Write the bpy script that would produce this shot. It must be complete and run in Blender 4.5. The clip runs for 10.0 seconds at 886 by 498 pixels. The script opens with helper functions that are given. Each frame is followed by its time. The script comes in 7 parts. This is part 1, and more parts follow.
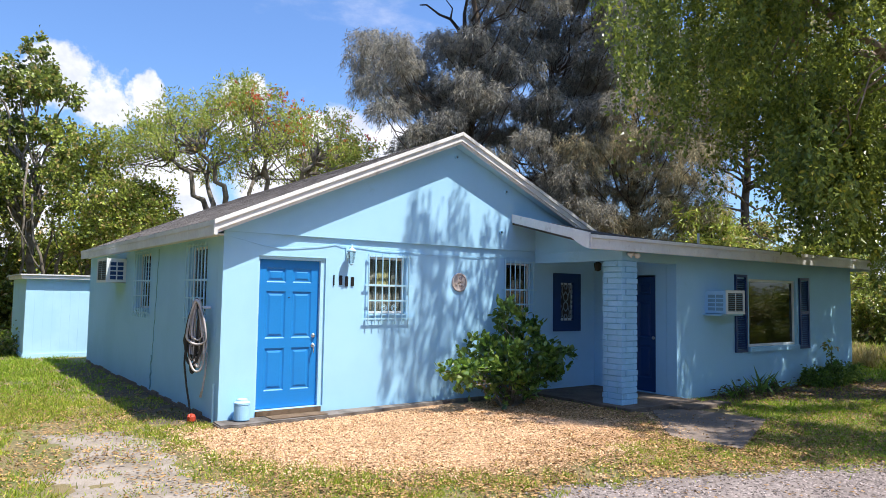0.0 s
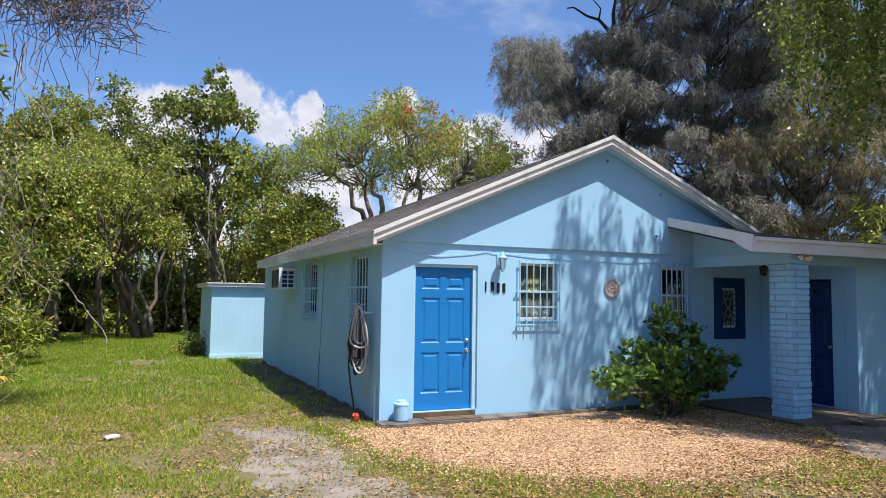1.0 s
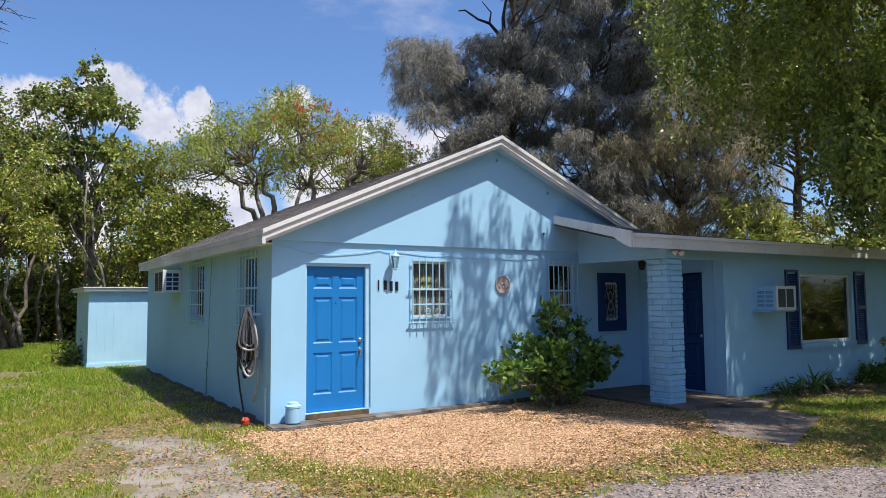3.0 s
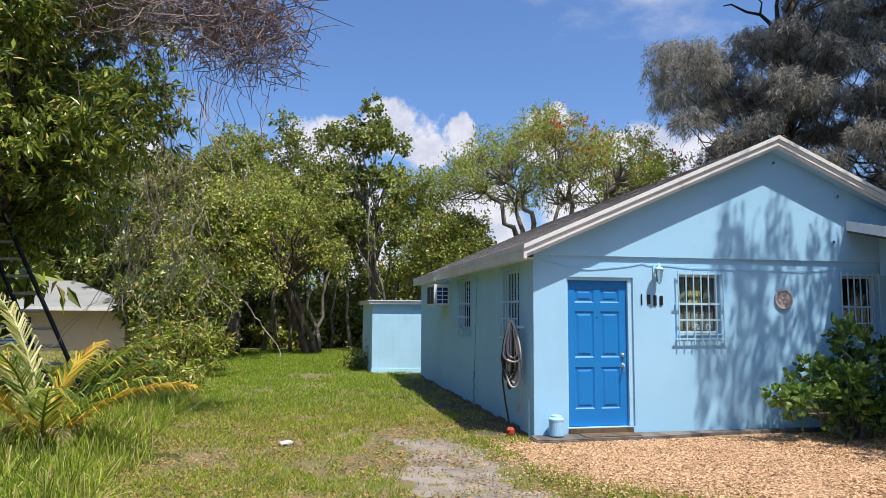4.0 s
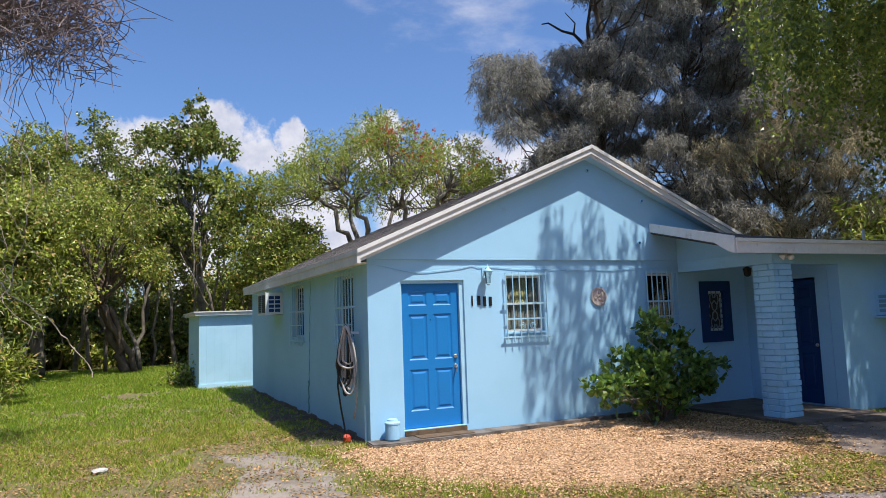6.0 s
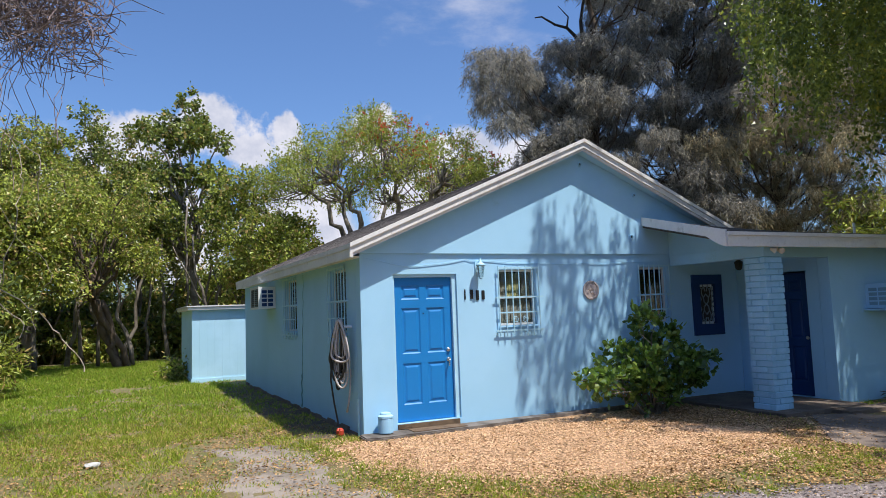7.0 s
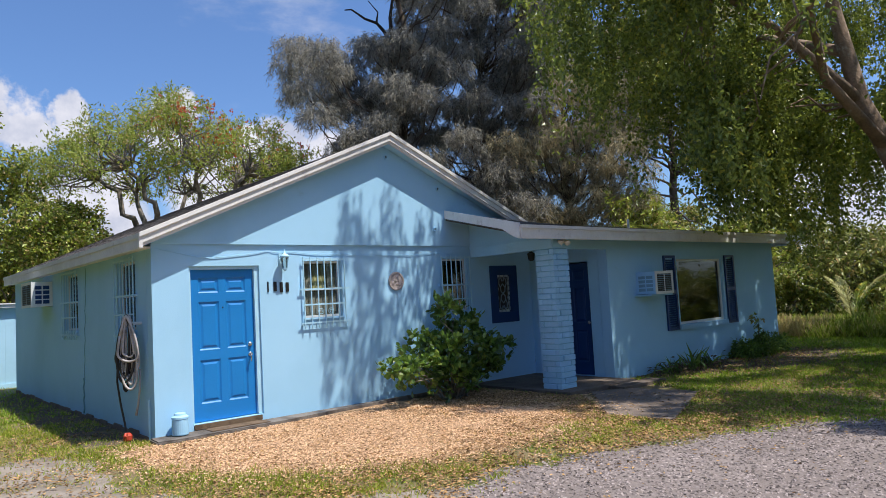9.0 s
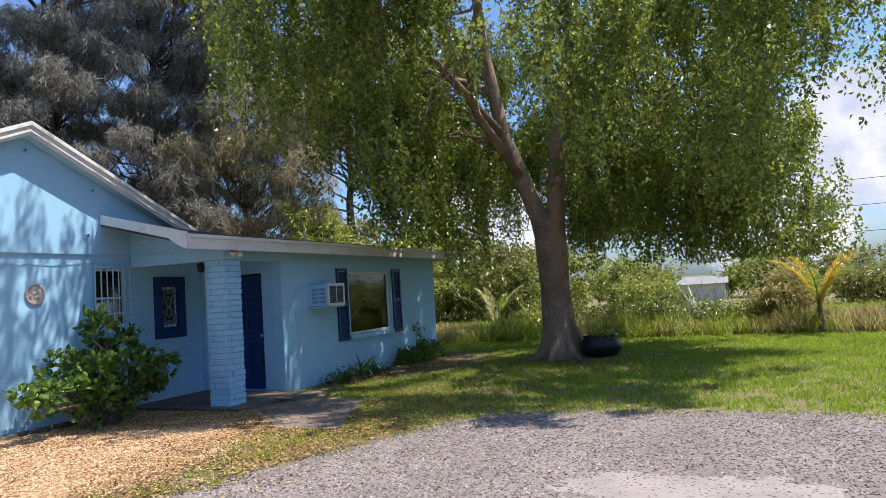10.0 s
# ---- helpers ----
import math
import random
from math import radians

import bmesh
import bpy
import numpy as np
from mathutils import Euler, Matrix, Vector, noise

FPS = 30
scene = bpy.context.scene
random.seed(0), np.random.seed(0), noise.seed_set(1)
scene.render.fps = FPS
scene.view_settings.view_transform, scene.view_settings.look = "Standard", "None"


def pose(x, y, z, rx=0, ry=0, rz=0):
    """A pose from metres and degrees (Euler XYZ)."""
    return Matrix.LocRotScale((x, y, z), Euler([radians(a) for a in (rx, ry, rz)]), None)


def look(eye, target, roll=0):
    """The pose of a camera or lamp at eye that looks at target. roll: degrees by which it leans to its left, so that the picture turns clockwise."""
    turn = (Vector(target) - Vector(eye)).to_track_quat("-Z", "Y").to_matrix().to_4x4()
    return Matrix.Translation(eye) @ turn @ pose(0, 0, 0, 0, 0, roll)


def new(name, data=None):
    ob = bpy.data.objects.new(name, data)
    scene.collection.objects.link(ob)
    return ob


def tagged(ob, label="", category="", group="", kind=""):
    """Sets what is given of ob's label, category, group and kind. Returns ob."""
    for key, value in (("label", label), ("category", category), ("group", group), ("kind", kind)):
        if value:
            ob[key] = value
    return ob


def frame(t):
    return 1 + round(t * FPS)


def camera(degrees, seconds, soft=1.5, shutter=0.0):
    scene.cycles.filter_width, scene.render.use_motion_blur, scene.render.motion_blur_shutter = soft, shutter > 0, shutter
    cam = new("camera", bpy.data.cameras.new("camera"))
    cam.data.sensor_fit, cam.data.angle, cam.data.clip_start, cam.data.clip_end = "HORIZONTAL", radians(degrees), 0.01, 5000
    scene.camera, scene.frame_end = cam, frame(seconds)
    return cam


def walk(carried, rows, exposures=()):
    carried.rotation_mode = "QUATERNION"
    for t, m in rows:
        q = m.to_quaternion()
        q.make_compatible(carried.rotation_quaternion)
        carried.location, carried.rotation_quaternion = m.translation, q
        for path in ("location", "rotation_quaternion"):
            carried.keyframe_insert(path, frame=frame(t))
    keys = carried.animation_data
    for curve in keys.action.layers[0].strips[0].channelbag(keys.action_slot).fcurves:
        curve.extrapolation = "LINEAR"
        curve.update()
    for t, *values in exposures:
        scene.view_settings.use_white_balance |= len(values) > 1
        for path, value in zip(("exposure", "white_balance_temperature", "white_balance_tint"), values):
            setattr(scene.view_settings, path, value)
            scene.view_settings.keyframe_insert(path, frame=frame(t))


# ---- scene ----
cam = camera(65.0, 10.0, soft=0.75)
PATH = [
    (0, (-3.105, -9.106, 1.718), (-1.922, -7.499, 1.85), 0.9),
    (0.2, (-3.15, -9.15, 1.70), (-2.105, -7.45, 1.833), 1.2),
    (0.5, (-3.148, -9.208, 1.719), (-2.207, -7.449, 1.854), 1.0),
    (1, (-3.169, -9.218, 1.724), (-2.359, -7.395, 1.866), 0.8),
    (1.5, (-3.139, -9.259, 1.764), (-2.388, -7.41, 1.892), 0.7),
    (2, (-3.117, -9.277, 1.729), (-2.216, -7.496, 1.861), 0.2),
    (2.2, (-3.109, -9.264, 1.741), (-2.087, -7.55, 1.874), -0.1),
    (3.3, (-3.133, -9.269, 1.682), (-2.296, -7.459, 1.844), -0.4),
    (3.5, (-3.129, -9.296, 1.691), (-2.528, -7.396, 1.862), 0.2),
    (3.7, (-3.137, -9.290, 1.689), (-2.669, -7.354, 1.866), 0.6),
    (4, (-3.148, -9.284, 1.686), (-2.757, -7.331, 1.872), 0.3),
    (4.5, (-3.147, -9.289, 1.666), (-2.564, -7.386, 1.862), -0.8),
    (5, (-3.14, -9.271, 1.668), (-2.372, -7.436, 1.869), -1.7),
    (5.5, (-3.121, -9.238, 1.665), (-2.301, -7.425, 1.869), -1.9),
    (7, (-3.1, -9.254, 1.658), (-2.245, -7.455, 1.839), -2.1),
    (7.5, (-3.108, -9.263, 1.664), (-2.242, -7.468, 1.832), -2.2),
    (8, (-3.127, -9.233, 1.67), (-2.162, -7.487, 1.82), -2.3),
    (8.5, (-3.105, -9.266, 1.649), (-2.067, -7.563, 1.798), -2.6),
    (9, (-3.02, -9.278, 1.609), (-1.714, -7.77, 1.749), -3.2),
    (9.5, (-2.95, -9.296, 1.599), (-1.329, -8.131, 1.722), -3.6),
    (9.7, (-2.93, -9.314, 1.607), (-1.205, -8.309, 1.728), -3.6),
    (10, (-2.899, -9.342, 1.621), (-1.064, -8.554, 1.739), -3.6),
]
GAP = [(2.75, (-3.11, -9.262, 1.715), (-1.977, -7.614, 1.852), -0.2)]
walk(cam, [(t, look(eye, target, roll)) for t, eye, target, roll in sorted(PATH + GAP)],
     [(0.0, 0.84), (0.5, 0.59), (1.0, 0.46), (2.0, 0.41), (4.0, 0.40), (8.0, 0.34), (9.0, 0.35), (9.5, 0.45), (10.0, 0.66)])

# ---- light ----
SUN = Vector((0.21, -0.41, 1.0)).normalized()
world = bpy.data.worlds.new("sky")
scene.world = world
world.use_nodes = True


class Nodes:
    """Short hand for building node trees."""

    def __init__(self, tree):
        self.tree = tree
        tree.nodes.clear()

    def add(self, kind):
        return self.tree.nodes.new(kind)

    def link(self, a, b):
        self.tree.links.new(a, b)
        return b

    def put(self, value, socket):
        if isinstance(value, bpy.types.NodeSocket):
            self.tree.links.new(value, socket)
        else:
            socket.default_value = value

    def math(self, op, a, b=0.0, c=0.0, clamp=False):
        node = self.add("ShaderNodeMath")
        node.operation, node.use_clamp = op, clamp
        for i, v in enumerate((a, b, c)):
            self.put(v, node.inputs[i])
        return node.outputs[0]

    def vmath(self, op, a, b=(0, 0, 0)):
        node = self.add("ShaderNodeVectorMath")
        node.operation = op
        self.put(a, node.inputs[0])
        self.put(b, node.inputs[1])
        return node.outputs["Value"] if op in ("DOT_PRODUCT", "LENGTH", "DISTANCE") else node.outputs[0]

    def noise(self, vector, scale, detail=3.0, rough=0.55):
        node = self.add("ShaderNodeTexNoise")
        self.put(vector, node.inputs["Vector"])
        node.inputs["Scale"].default_value = scale
        node.inputs["Detail"].default_value = detail
        node.inputs["Roughness"].default_value = rough
        return node.outputs["Fac"], node.outputs["Color"]

    def ramp(self, value, low, high, a=0.0, b=1.0):
        node = self.add("ShaderNodeMapRange")
        node.interpolation_type = "SMOOTHSTEP"
        self.put(value, node.inputs["Value"])
        for key, v in (("From Min", low), ("From Max", high), ("To Min", a), ("To Max", b)):
            self.put(v, node.inputs[key])
        return node.outputs[0]

    def mix(self, factor, a, b, blend="MIX"):
        node = self.add("ShaderNodeMix")
        node.data_type, node.blend_type = "RGBA", blend
        self.put(factor, node.inputs[0])
        self.put(a if isinstance(a, bpy.types.NodeSocket) else (*a[:3], 1), node.inputs[6])
        self.put(b if isinstance(b, bpy.types.NodeSocket) else (*b[:3], 1), node.inputs[7])
        return node.outputs[2]


def build_world():
    n = Nodes(world.node_tree)
    out = n.add("ShaderNodeOutputWorld")
    back = n.add("ShaderNodeBackground")
    back.inputs["Strength"].default_value = SKY_STRENGTH
    sky = n.add("ShaderNodeTexSky")
    sky.sky_type, sky.sun_disc = "NISHITA", False
    sky.sun_elevation = math.asin(SUN.z)
    sky.sun_rotation = math.atan2(SUN.x, SUN.y)
    sky.air_density, sky.dust_density, sky.ozone_density = 1.0, 1.6, 2.4
    way = n.add("ShaderNodeTexCoord").outputs["Generated"]
    # cumulus banks: soft discs on the sky, broken up by noise
    _, wob = n.noise(way, 9.0, 6.0, 0.62)
    wob = n.vmath("MULTIPLY", n.vmath("SUBTRACT", wob, (0.5, 0.5, 0.5)), (0.13, 0.13, 0.12))
    bent = n.vmath("ADD", way, wob)
    total = None
    for az, el, size in CLOUDS:
        a, e = radians(az), radians(el)
        p = (math.sin(a) * math.cos(e), math.cos(a) * math.cos(e), math.sin(e))
        d = n.vmath("DISTANCE", bent, p)
        puff = n.ramp(d, radians(size) * 0.72, radians(size) * 1.05, 1.0, 0.0)
        total = puff if total is None else n.math("MAXIMUM", total, puff)
    # thin high cloud
    streak, _ = n.noise(n.vmath("MULTIPLY", way, (1.0, 1.0, 2.4)), 3.2, 7.0, 0.6)
    thin = n.math("MULTIPLY", n.ramp(streak, 0.56, 0.78), 0.55)
    cover = n.math("MAXIMUM", total, thin)
    # cloud tone: bright tops, greyer bellies
    tone, _ = n.noise(way, 15.0, 5.0, 0.6)
    white = n.mix(n.ramp(tone, 0.3, 0.65), CLOUD_DARK, CLOUD_WHITE)
    tint = n.mix(1.0, sky.outputs[0], SKY_TINT, "MULTIPLY")
    n.link(n.mix(cover, tint, white), back.inputs["Color"])
    n.link(back.outputs[0], out.inputs[0])


SKY_STRENGTH = 0.12
SKY_TINT = (0.68, 0.87, 1.14)
CLOUD_WHITE, CLOUD_DARK = (5.5, 5.5, 6.1), (3.5, 3.8, 4.8)
CLOUDS = [(-1.2, 13.2, 2.5), (2.4, 13.0, 2.7), (4.8, 13.8, 2.2), (7.0, 15.0, 2.5), (9.6, 13.6, 2.3), (13.0, 13.9, 1.6), (20.3, 14.3, 2.0), (25.5, 12, 2.4), (28.3, 12.8, 2.8), (31.2, 11.5, 3.0),
          (-14, 11, 3.5), (14, 7, 5), (4, 7, 5), (24, 8, 4.5), (-6, 9, 4), (70, 5, 7), (98, 9, 6), (92, 4, 6), (110, 7, 8), (-60, 9, 9), (-120, 10, 9), (160, 11, 8)]
build_world()
sun_data = bpy.data.lights.new("sun", "SUN")
sun_data.energy, sun_data.angle, sun_data.color = 4.7, radians(0.53), (1.0, 0.95, 0.86)
sun = new("sun", sun_data)
sun.matrix_world = look(SUN * 50, (0, 0, 0))

# ---- materials ----


def material(name, color, rough=0.7, vary=0.12, grain=60.0, patch=1.2, bump=0.15, metal=0.0, second=None, spread=(0.42, 0.62), dirt=None, island=0.0, spec=0.4, objects=0.0):
    """A surface with two scales of variation and fine relief, in metres of the world."""
    m = bpy.data.materials.new(name)
    m.use_nodes = True
    n = Nodes(m.node_tree)
    out, bsdf = n.add("ShaderNodeOutputMaterial"), n.add("ShaderNodeBsdfPrincipled")
    where = n.add("ShaderNodeNewGeometry").outputs["Position"]
    fine, _ = n.noise(where, grain, 4.0, 0.6)
    big, _ = n.noise(where, patch, 5.0, 0.6)
    col = n.mix(n.ramp(big, *spread), color, second or tuple(c * (1 - vary) for c in color))
    col = n.mix(n.math("MULTIPLY", n.ramp(fine, 0.35, 0.7), vary), col, tuple(c * 0.45 for c in color))
    if dirt:
        spots, _ = n.noise(where, dirt[1], 6.0, 0.7)
        col = n.mix(n.math("MULTIPLY", n.ramp(spots, dirt[2], dirt[2] + 0.14), dirt[3]), col, dirt[0])
    for weight, kind, socket in ((island, "ShaderNodeNewGeometry", "Random Per Island"), (objects, "ShaderNodeObjectInfo", "Random")):
        if weight:
            r = n.add(kind).outputs[socket]
            hsv = n.add("ShaderNodeHueSaturation")
            n.put(n.math("MULTIPLY_ADD", r, 2 * weight, 1 - weight), hsv.inputs["Value"])
            n.put(col, hsv.inputs["Color"])
            col = hsv.outputs[0]
    n.put(col, bsdf.inputs["Base Color"])
    n.put(n.ramp(fine, 0.2, 0.8, max(rough - 0.1, 0.02), min(rough + 0.1, 1)), bsdf.inputs["Roughness"])
    bsdf.inputs["Metallic"].default_value = metal
    bsdf.inputs["Specular IOR Level"].default_value = spec
    if bump:
        b = n.add("ShaderNodeBump")
        b.inputs["Strength"].default_value, b.inputs["Distance"].default_value = bump, 0.02
        n.put(n.math("ADD", fine, n.math("MULTIPLY", big, 0.6)), b.inputs["Height"])
        n.link(b.outputs[0], bsdf.inputs["Normal"])
    n.link(bsdf.outputs[0], out.inputs[0])
    return m


def leaf_material(name, dark, light, other, share=0.12, glow=0.4, rough=0.5, spec=0.35):
    """Leaves: each one of its own tone, letting some light through."""
    m = bpy.data.materials.new(name)
    m.use_nodes = True
    n = Nodes(m.node_tree)
    out, bsdf, thin, blend = (n.add("ShaderNode" + k) for k in ("OutputMaterial", "BsdfPrincipled", "BsdfTranslucent", "MixShader"))
    geo = n.add("ShaderNodeNewGeometry")
    r, where = geo.outputs["Random Per Island"], geo.outputs["Position"]
    big, _ = n.noise(where, 0.9, 3.0)
    col = n.mix(n.ramp(n.math("ADD", n.math("MULTIPLY", r, 0.6), n.math("MULTIPLY", big, 0.5)), 0.25, 0.85), dark, light)
    col = n.mix(n.ramp(n.math("FRACT", n.math("MULTIPLY", r, 17.0)), 1 - share, 1 - share * 0.5), col, other)
    n.put(col, bsdf.inputs["Base Color"])
    bsdf.inputs["Roughness"].default_value = rough
    bsdf.inputs["Specular IOR Level"].default_value = spec
    n.put(n.mix(0.5, col, tuple(c * 1.5 for c in light)), thin.inputs["Color"])
    blend.inputs[0].default_value = glow
    n.link(bsdf.outputs[0], blend.inputs[1])
    n.link(thin.outputs[0], blend.inputs[2])
    n.link(blend.outputs[0], out.inputs[0])
    return m


def glass_material(name, tint, rough=0.03):
    m = bpy.data.materials.new(name)
    m.use_nodes = True
    n = Nodes(m.node_tree)
    out, gloss, clear, blend = (n.add("ShaderNode" + k) for k in ("OutputMaterial", "BsdfGlossy", "BsdfTransparent", "MixShader"))
    gloss.inputs["Roughness"].default_value = rough
    clear.inputs["Color"].default_value = (*tint, 1)
    fres = n.add("ShaderNodeFresnel")
    fres.inputs[0].default_value = 1.52
    n.put(n.math("ADD", n.math("MULTIPLY", fres.outputs[0], 1.2), 0.05, clamp=True), blend.inputs[0])
    n.link(clear.outputs[0], blend.inputs[1])
    n.link(gloss.outputs[0], blend.inputs[2])
    n.link(blend.outputs[0], out.inputs[0])
    return m


WALL = (0.372, 0.645, 0.87)
M_STUCCO = material("stucco_blue", WALL, 0.85, 0.06, 90, 0.7, 0.16, second=(0.345, 0.61, 0.825), dirt=((0.26, 0.43, 0.47), 2.6, 0.62, 0.35))
M_TRIM = material("white_paint", (0.78, 0.76, 0.74), 0.6, 0.10, 25, 1.5, 0.12, dirt=((0.42, 0.36, 0.33), 5.0, 0.56, 0.5))
M_BLUE = material("blue_door_paint", (0.012, 0.205, 0.56), 0.42, 0.05, 40, 1.5, 0.05)
M_NAVY = material("dark_blue_paint", (0.008, 0.042, 0.155), 0.45, 0.08, 40, 1.5, 0.05)
M_BRICK = material("painted_brick", (0.365, 0.635, 0.865), 0.8, 0.08, 70, 3.0, 0.25, second=(0.32, 0.585, 0.80), objects=0.05)
M_MORTAR = material("painted_mortar", (0.24, 0.51, 0.70), 0.9, 0.1, 80, 3.0, 0.3)
M_FRAME = material("pale_blue_iron", (0.43, 0.70, 0.86), 0.5, 0.08, 50, 2.0, 0.05)
M_WHITE = material("white_vinyl", (0.72, 0.75, 0.76), 0.45, 0.06, 40, 2.0, 0.03)
M_DARK = material("dark_interior", (0.05, 0.045, 0.04), 0.9, 0.2, 20, 1.0, 0.0)
M_SHINGLE = material("asphalt_shingle", (0.165, 0.145, 0.135), 0.95, 0.4, 120, 2.2, 0.7, second=(0.225, 0.20, 0.187), island=0.22, dirt=((0.035, 0.03, 0.028), 1.1, 0.55, 0.6))
M_CONCRETE = material("concrete", (0.20, 0.155, 0.127), 0.9, 0.2, 60, 1.6, 0.35, second=(0.17, 0.132, 0.108), dirt=((0.09, 0.08, 0.07), 3.0, 0.55, 0.5))
M_GLASS = glass_material("window_glass", (0.75, 0.8, 0.8))
M_WINGROOF = material("dark_shingle", (0.060, 0.054, 0.052), 0.95, 0.3, 160, 2.0, 0.5, second=(0.095, 0.085, 0.08))
M_METAL = material("brushed_nickel", (0.62, 0.60, 0.57), 0.28, 0.08, 80, 4.0, 0.0, metal=1.0)
M_BLACK = material("black_plastic", (0.015, 0.015, 0.016), 0.5, 0.2, 60, 3.0, 0.03)
M_HOSE = material("rubber_hose", (0.55, 0.50, 0.48), 0.5, 0.2, 30, 6.0, 0.05, second=(0.42, 0.38, 0.37), island=0.25)
M_HOSE_B = material("dark_rubber_hose", (0.03, 0.028, 0.028), 0.5, 0.2, 30, 6.0, 0.05)
M_ORANGE = material("orange_plastic", (0.50, 0.06, 0.03), 0.5, 0.1, 40, 3.0, 0.03)
M_PLAQUE = material("terracotta_plaque", (0.55, 0.46, 0.42), 0.8, 0.15, 60, 20, 0.4, second=(0.42, 0.36, 0.36))
M_CURTAIN = material("yellow_cloth", (0.82, 0.74, 0.40), 0.9, 0.1, 60, 4, 0.05)
M_BLIND = material("blind_slat", (0.66, 0.60, 0.53), 0.7, 0.1, 40, 4, 0.03)
M_ROOM = material("room_wall", (0.16, 0.13, 0.11), 0.9, 0.1, 20, 2, 0.05)
M_LEAD = material("leaded_glass", (0.60, 0.71, 0.78), 0.25, 0.2, 30, 9, 0.1)
M_DIRT = material("bare_dirt", (0.32, 0.27, 0.23), 0.95, 0.3, 70, 1.9, 0.4, second=(0.215, 0.18, 0.145), dirt=((0.25, 0.205, 0.13), 5.0, 0.52, 0.6))
M_LAWN = material("lawn_soil", (0.20, 0.155, 0.075), 0.95, 0.4, 70, 0.8, 0.6, second=(0.25, 0.19, 0.10), dirt=((0.105, 0.135, 0.03), 2.2, 0.46, 0.8))
M_MULCHBED = material("mulch_bed", (0.48, 0.30, 0.17), 0.95, 0.35, 120, 3.0, 0.6, second=(0.46, 0.295, 0.175), dirt=((0.34, 0.20, 0.105), 16, 0.57, 0.5))
M_CHIP = material("wood_chip", (0.70, 0.46, 0.28), 0.85, 0.15, 60, 3.0, 0.1, second=(0.62, 0.395, 0.23), island=0.28)
M_GRAVELBED = material("gravel_bed", (0.22, 0.18, 0.167), 0.95, 0.35, 70, 1.1, 0.6, second=(0.275, 0.228, 0.212), dirt=((0.12, 0.097, 0.092), 26, 0.5, 0.55))
M_BARE = material("bare_ground", (0.33, 0.28, 0.262), 0.95, 0.2, 90, 2.0, 0.4, second=(0.275, 0.235, 0.222))
# dirty porch concrete, its colour also darkened to deepen the porch shade
M_PORCH = material("shade_toned_dirty_concrete", (0.18, 0.142, 0.115), 0.95, 0.3, 50, 1.8, 0.4, second=(0.13, 0.10, 0.08), dirt=((0.07, 0.05, 0.038), 4.0, 0.52, 0.6))
M_STOOP = material("stained_concrete", (0.215, 0.19, 0.172), 0.95, 0.3, 60, 2.4, 0.5, second=(0.13, 0.112, 0.098), dirt=((0.06, 0.048, 0.04), 5.0, 0.5, 0.6))
M_MAT = material("worn_door_mat", (0.20, 0.135, 0.085), 0.98, 0.4, 150, 6.0, 0.6)
M_STONE = material("gravel_stone", (0.29, 0.24, 0.226), 0.85, 0.2, 60, 3.0, 0.1, island=0.6)
M_DEADLEAF = material("dead_leaf", (0.40, 0.24, 0.10), 0.8, 0.2, 40, 3.0, 0.0, second=(0.28, 0.17, 0.08), island=0.6)
M_BARK = material("bark", (0.13, 0.098, 0.075), 0.95, 0.35, 26, 3.0, 0.8, second=(0.10, 0.07, 0.05))
M_BARK_PALE = material("pale_bark", (0.25, 0.215, 0.18), 0.95, 0.3, 26, 3.0, 0.7, second=(0.12, 0.10, 0.082))
M_BARK_FIG = material("fig_bark", (0.35, 0.25, 0.185), 0.95, 0.35, 22, 2.6, 1.0, second=(0.24, 0.17, 0.13), dirt=((0.50, 0.48, 0.42), 2.4, 0.56, 0.75))
M_VINE = material("dry_vine", (0.46, 0.38, 0.31), 0.95, 0.3, 40, 2.0, 0.2)
M_SNAG = material("dark_dead_wood", (0.06, 0.05, 0.045), 0.95, 0.3, 40, 2.0, 0.3)
M_TWIG = material("dead_twig", (0.27, 0.20, 0.185), 0.95, 0.3, 40, 2.0, 0.2)
L_FIG = leaf_material("fig_leaf", (0.05, 0.085, 0.018), (0.31, 0.36, 0.065), (0.5, 0.42, 0.06), 0.06, 0.4, 0.35, 0.5)
L_PINE = leaf_material("casuarina_needle", (0.045, 0.046, 0.044), (0.41, 0.39, 0.34), (0.44, 0.38, 0.29), 0.14, 0.38, 0.8, 0.15)
L_PINE_B = leaf_material("brown_casuarina_needle", (0.12, 0.112, 0.066), (0.5, 0.44, 0.29), (0.48, 0.35, 0.2), 0.2, 0.4, 0.8, 0.15)
L_FLAME = leaf_material("feathery_leaf", (0.1, 0.145, 0.03), (0.37, 0.42, 0.075), (0.42, 0.3, 0.12), 0.18, 0.34)
L_BROAD = leaf_material("broad_leaf", (0.024, 0.043, 0.011), (0.29, 0.345, 0.06), (0.4, 0.28, 0.1), 0.16, 0.24, 0.34, 0.55)
L_LIGHT = leaf_material("light_green_leaf", (0.035, 0.06, 0.011), (0.42, 0.475, 0.075), (0.44, 0.31, 0.12), 0.22, 0.26, 0.4, 0.45)
L_MANGO = leaf_material("mango_leaf", (0.035, 0.062, 0.014), (0.29, 0.35, 0.05), (0.5, 0.37, 0.09), 0.1, 0.26, 0.35, 0.5)
L_BUSH = leaf_material("glossy_bush_leaf", (0.030, 0.068, 0.016), (0.17, 0.28, 0.045), (0.30, 0.38, 0.08), 0.16, 0.32, 0.28, 0.55)
L_GRASS = leaf_material("grass_blade", (0.115, 0.18, 0.018), (0.385, 0.455, 0.045), (0.57, 0.42, 0.16), 0.25, 0.4, 0.6)
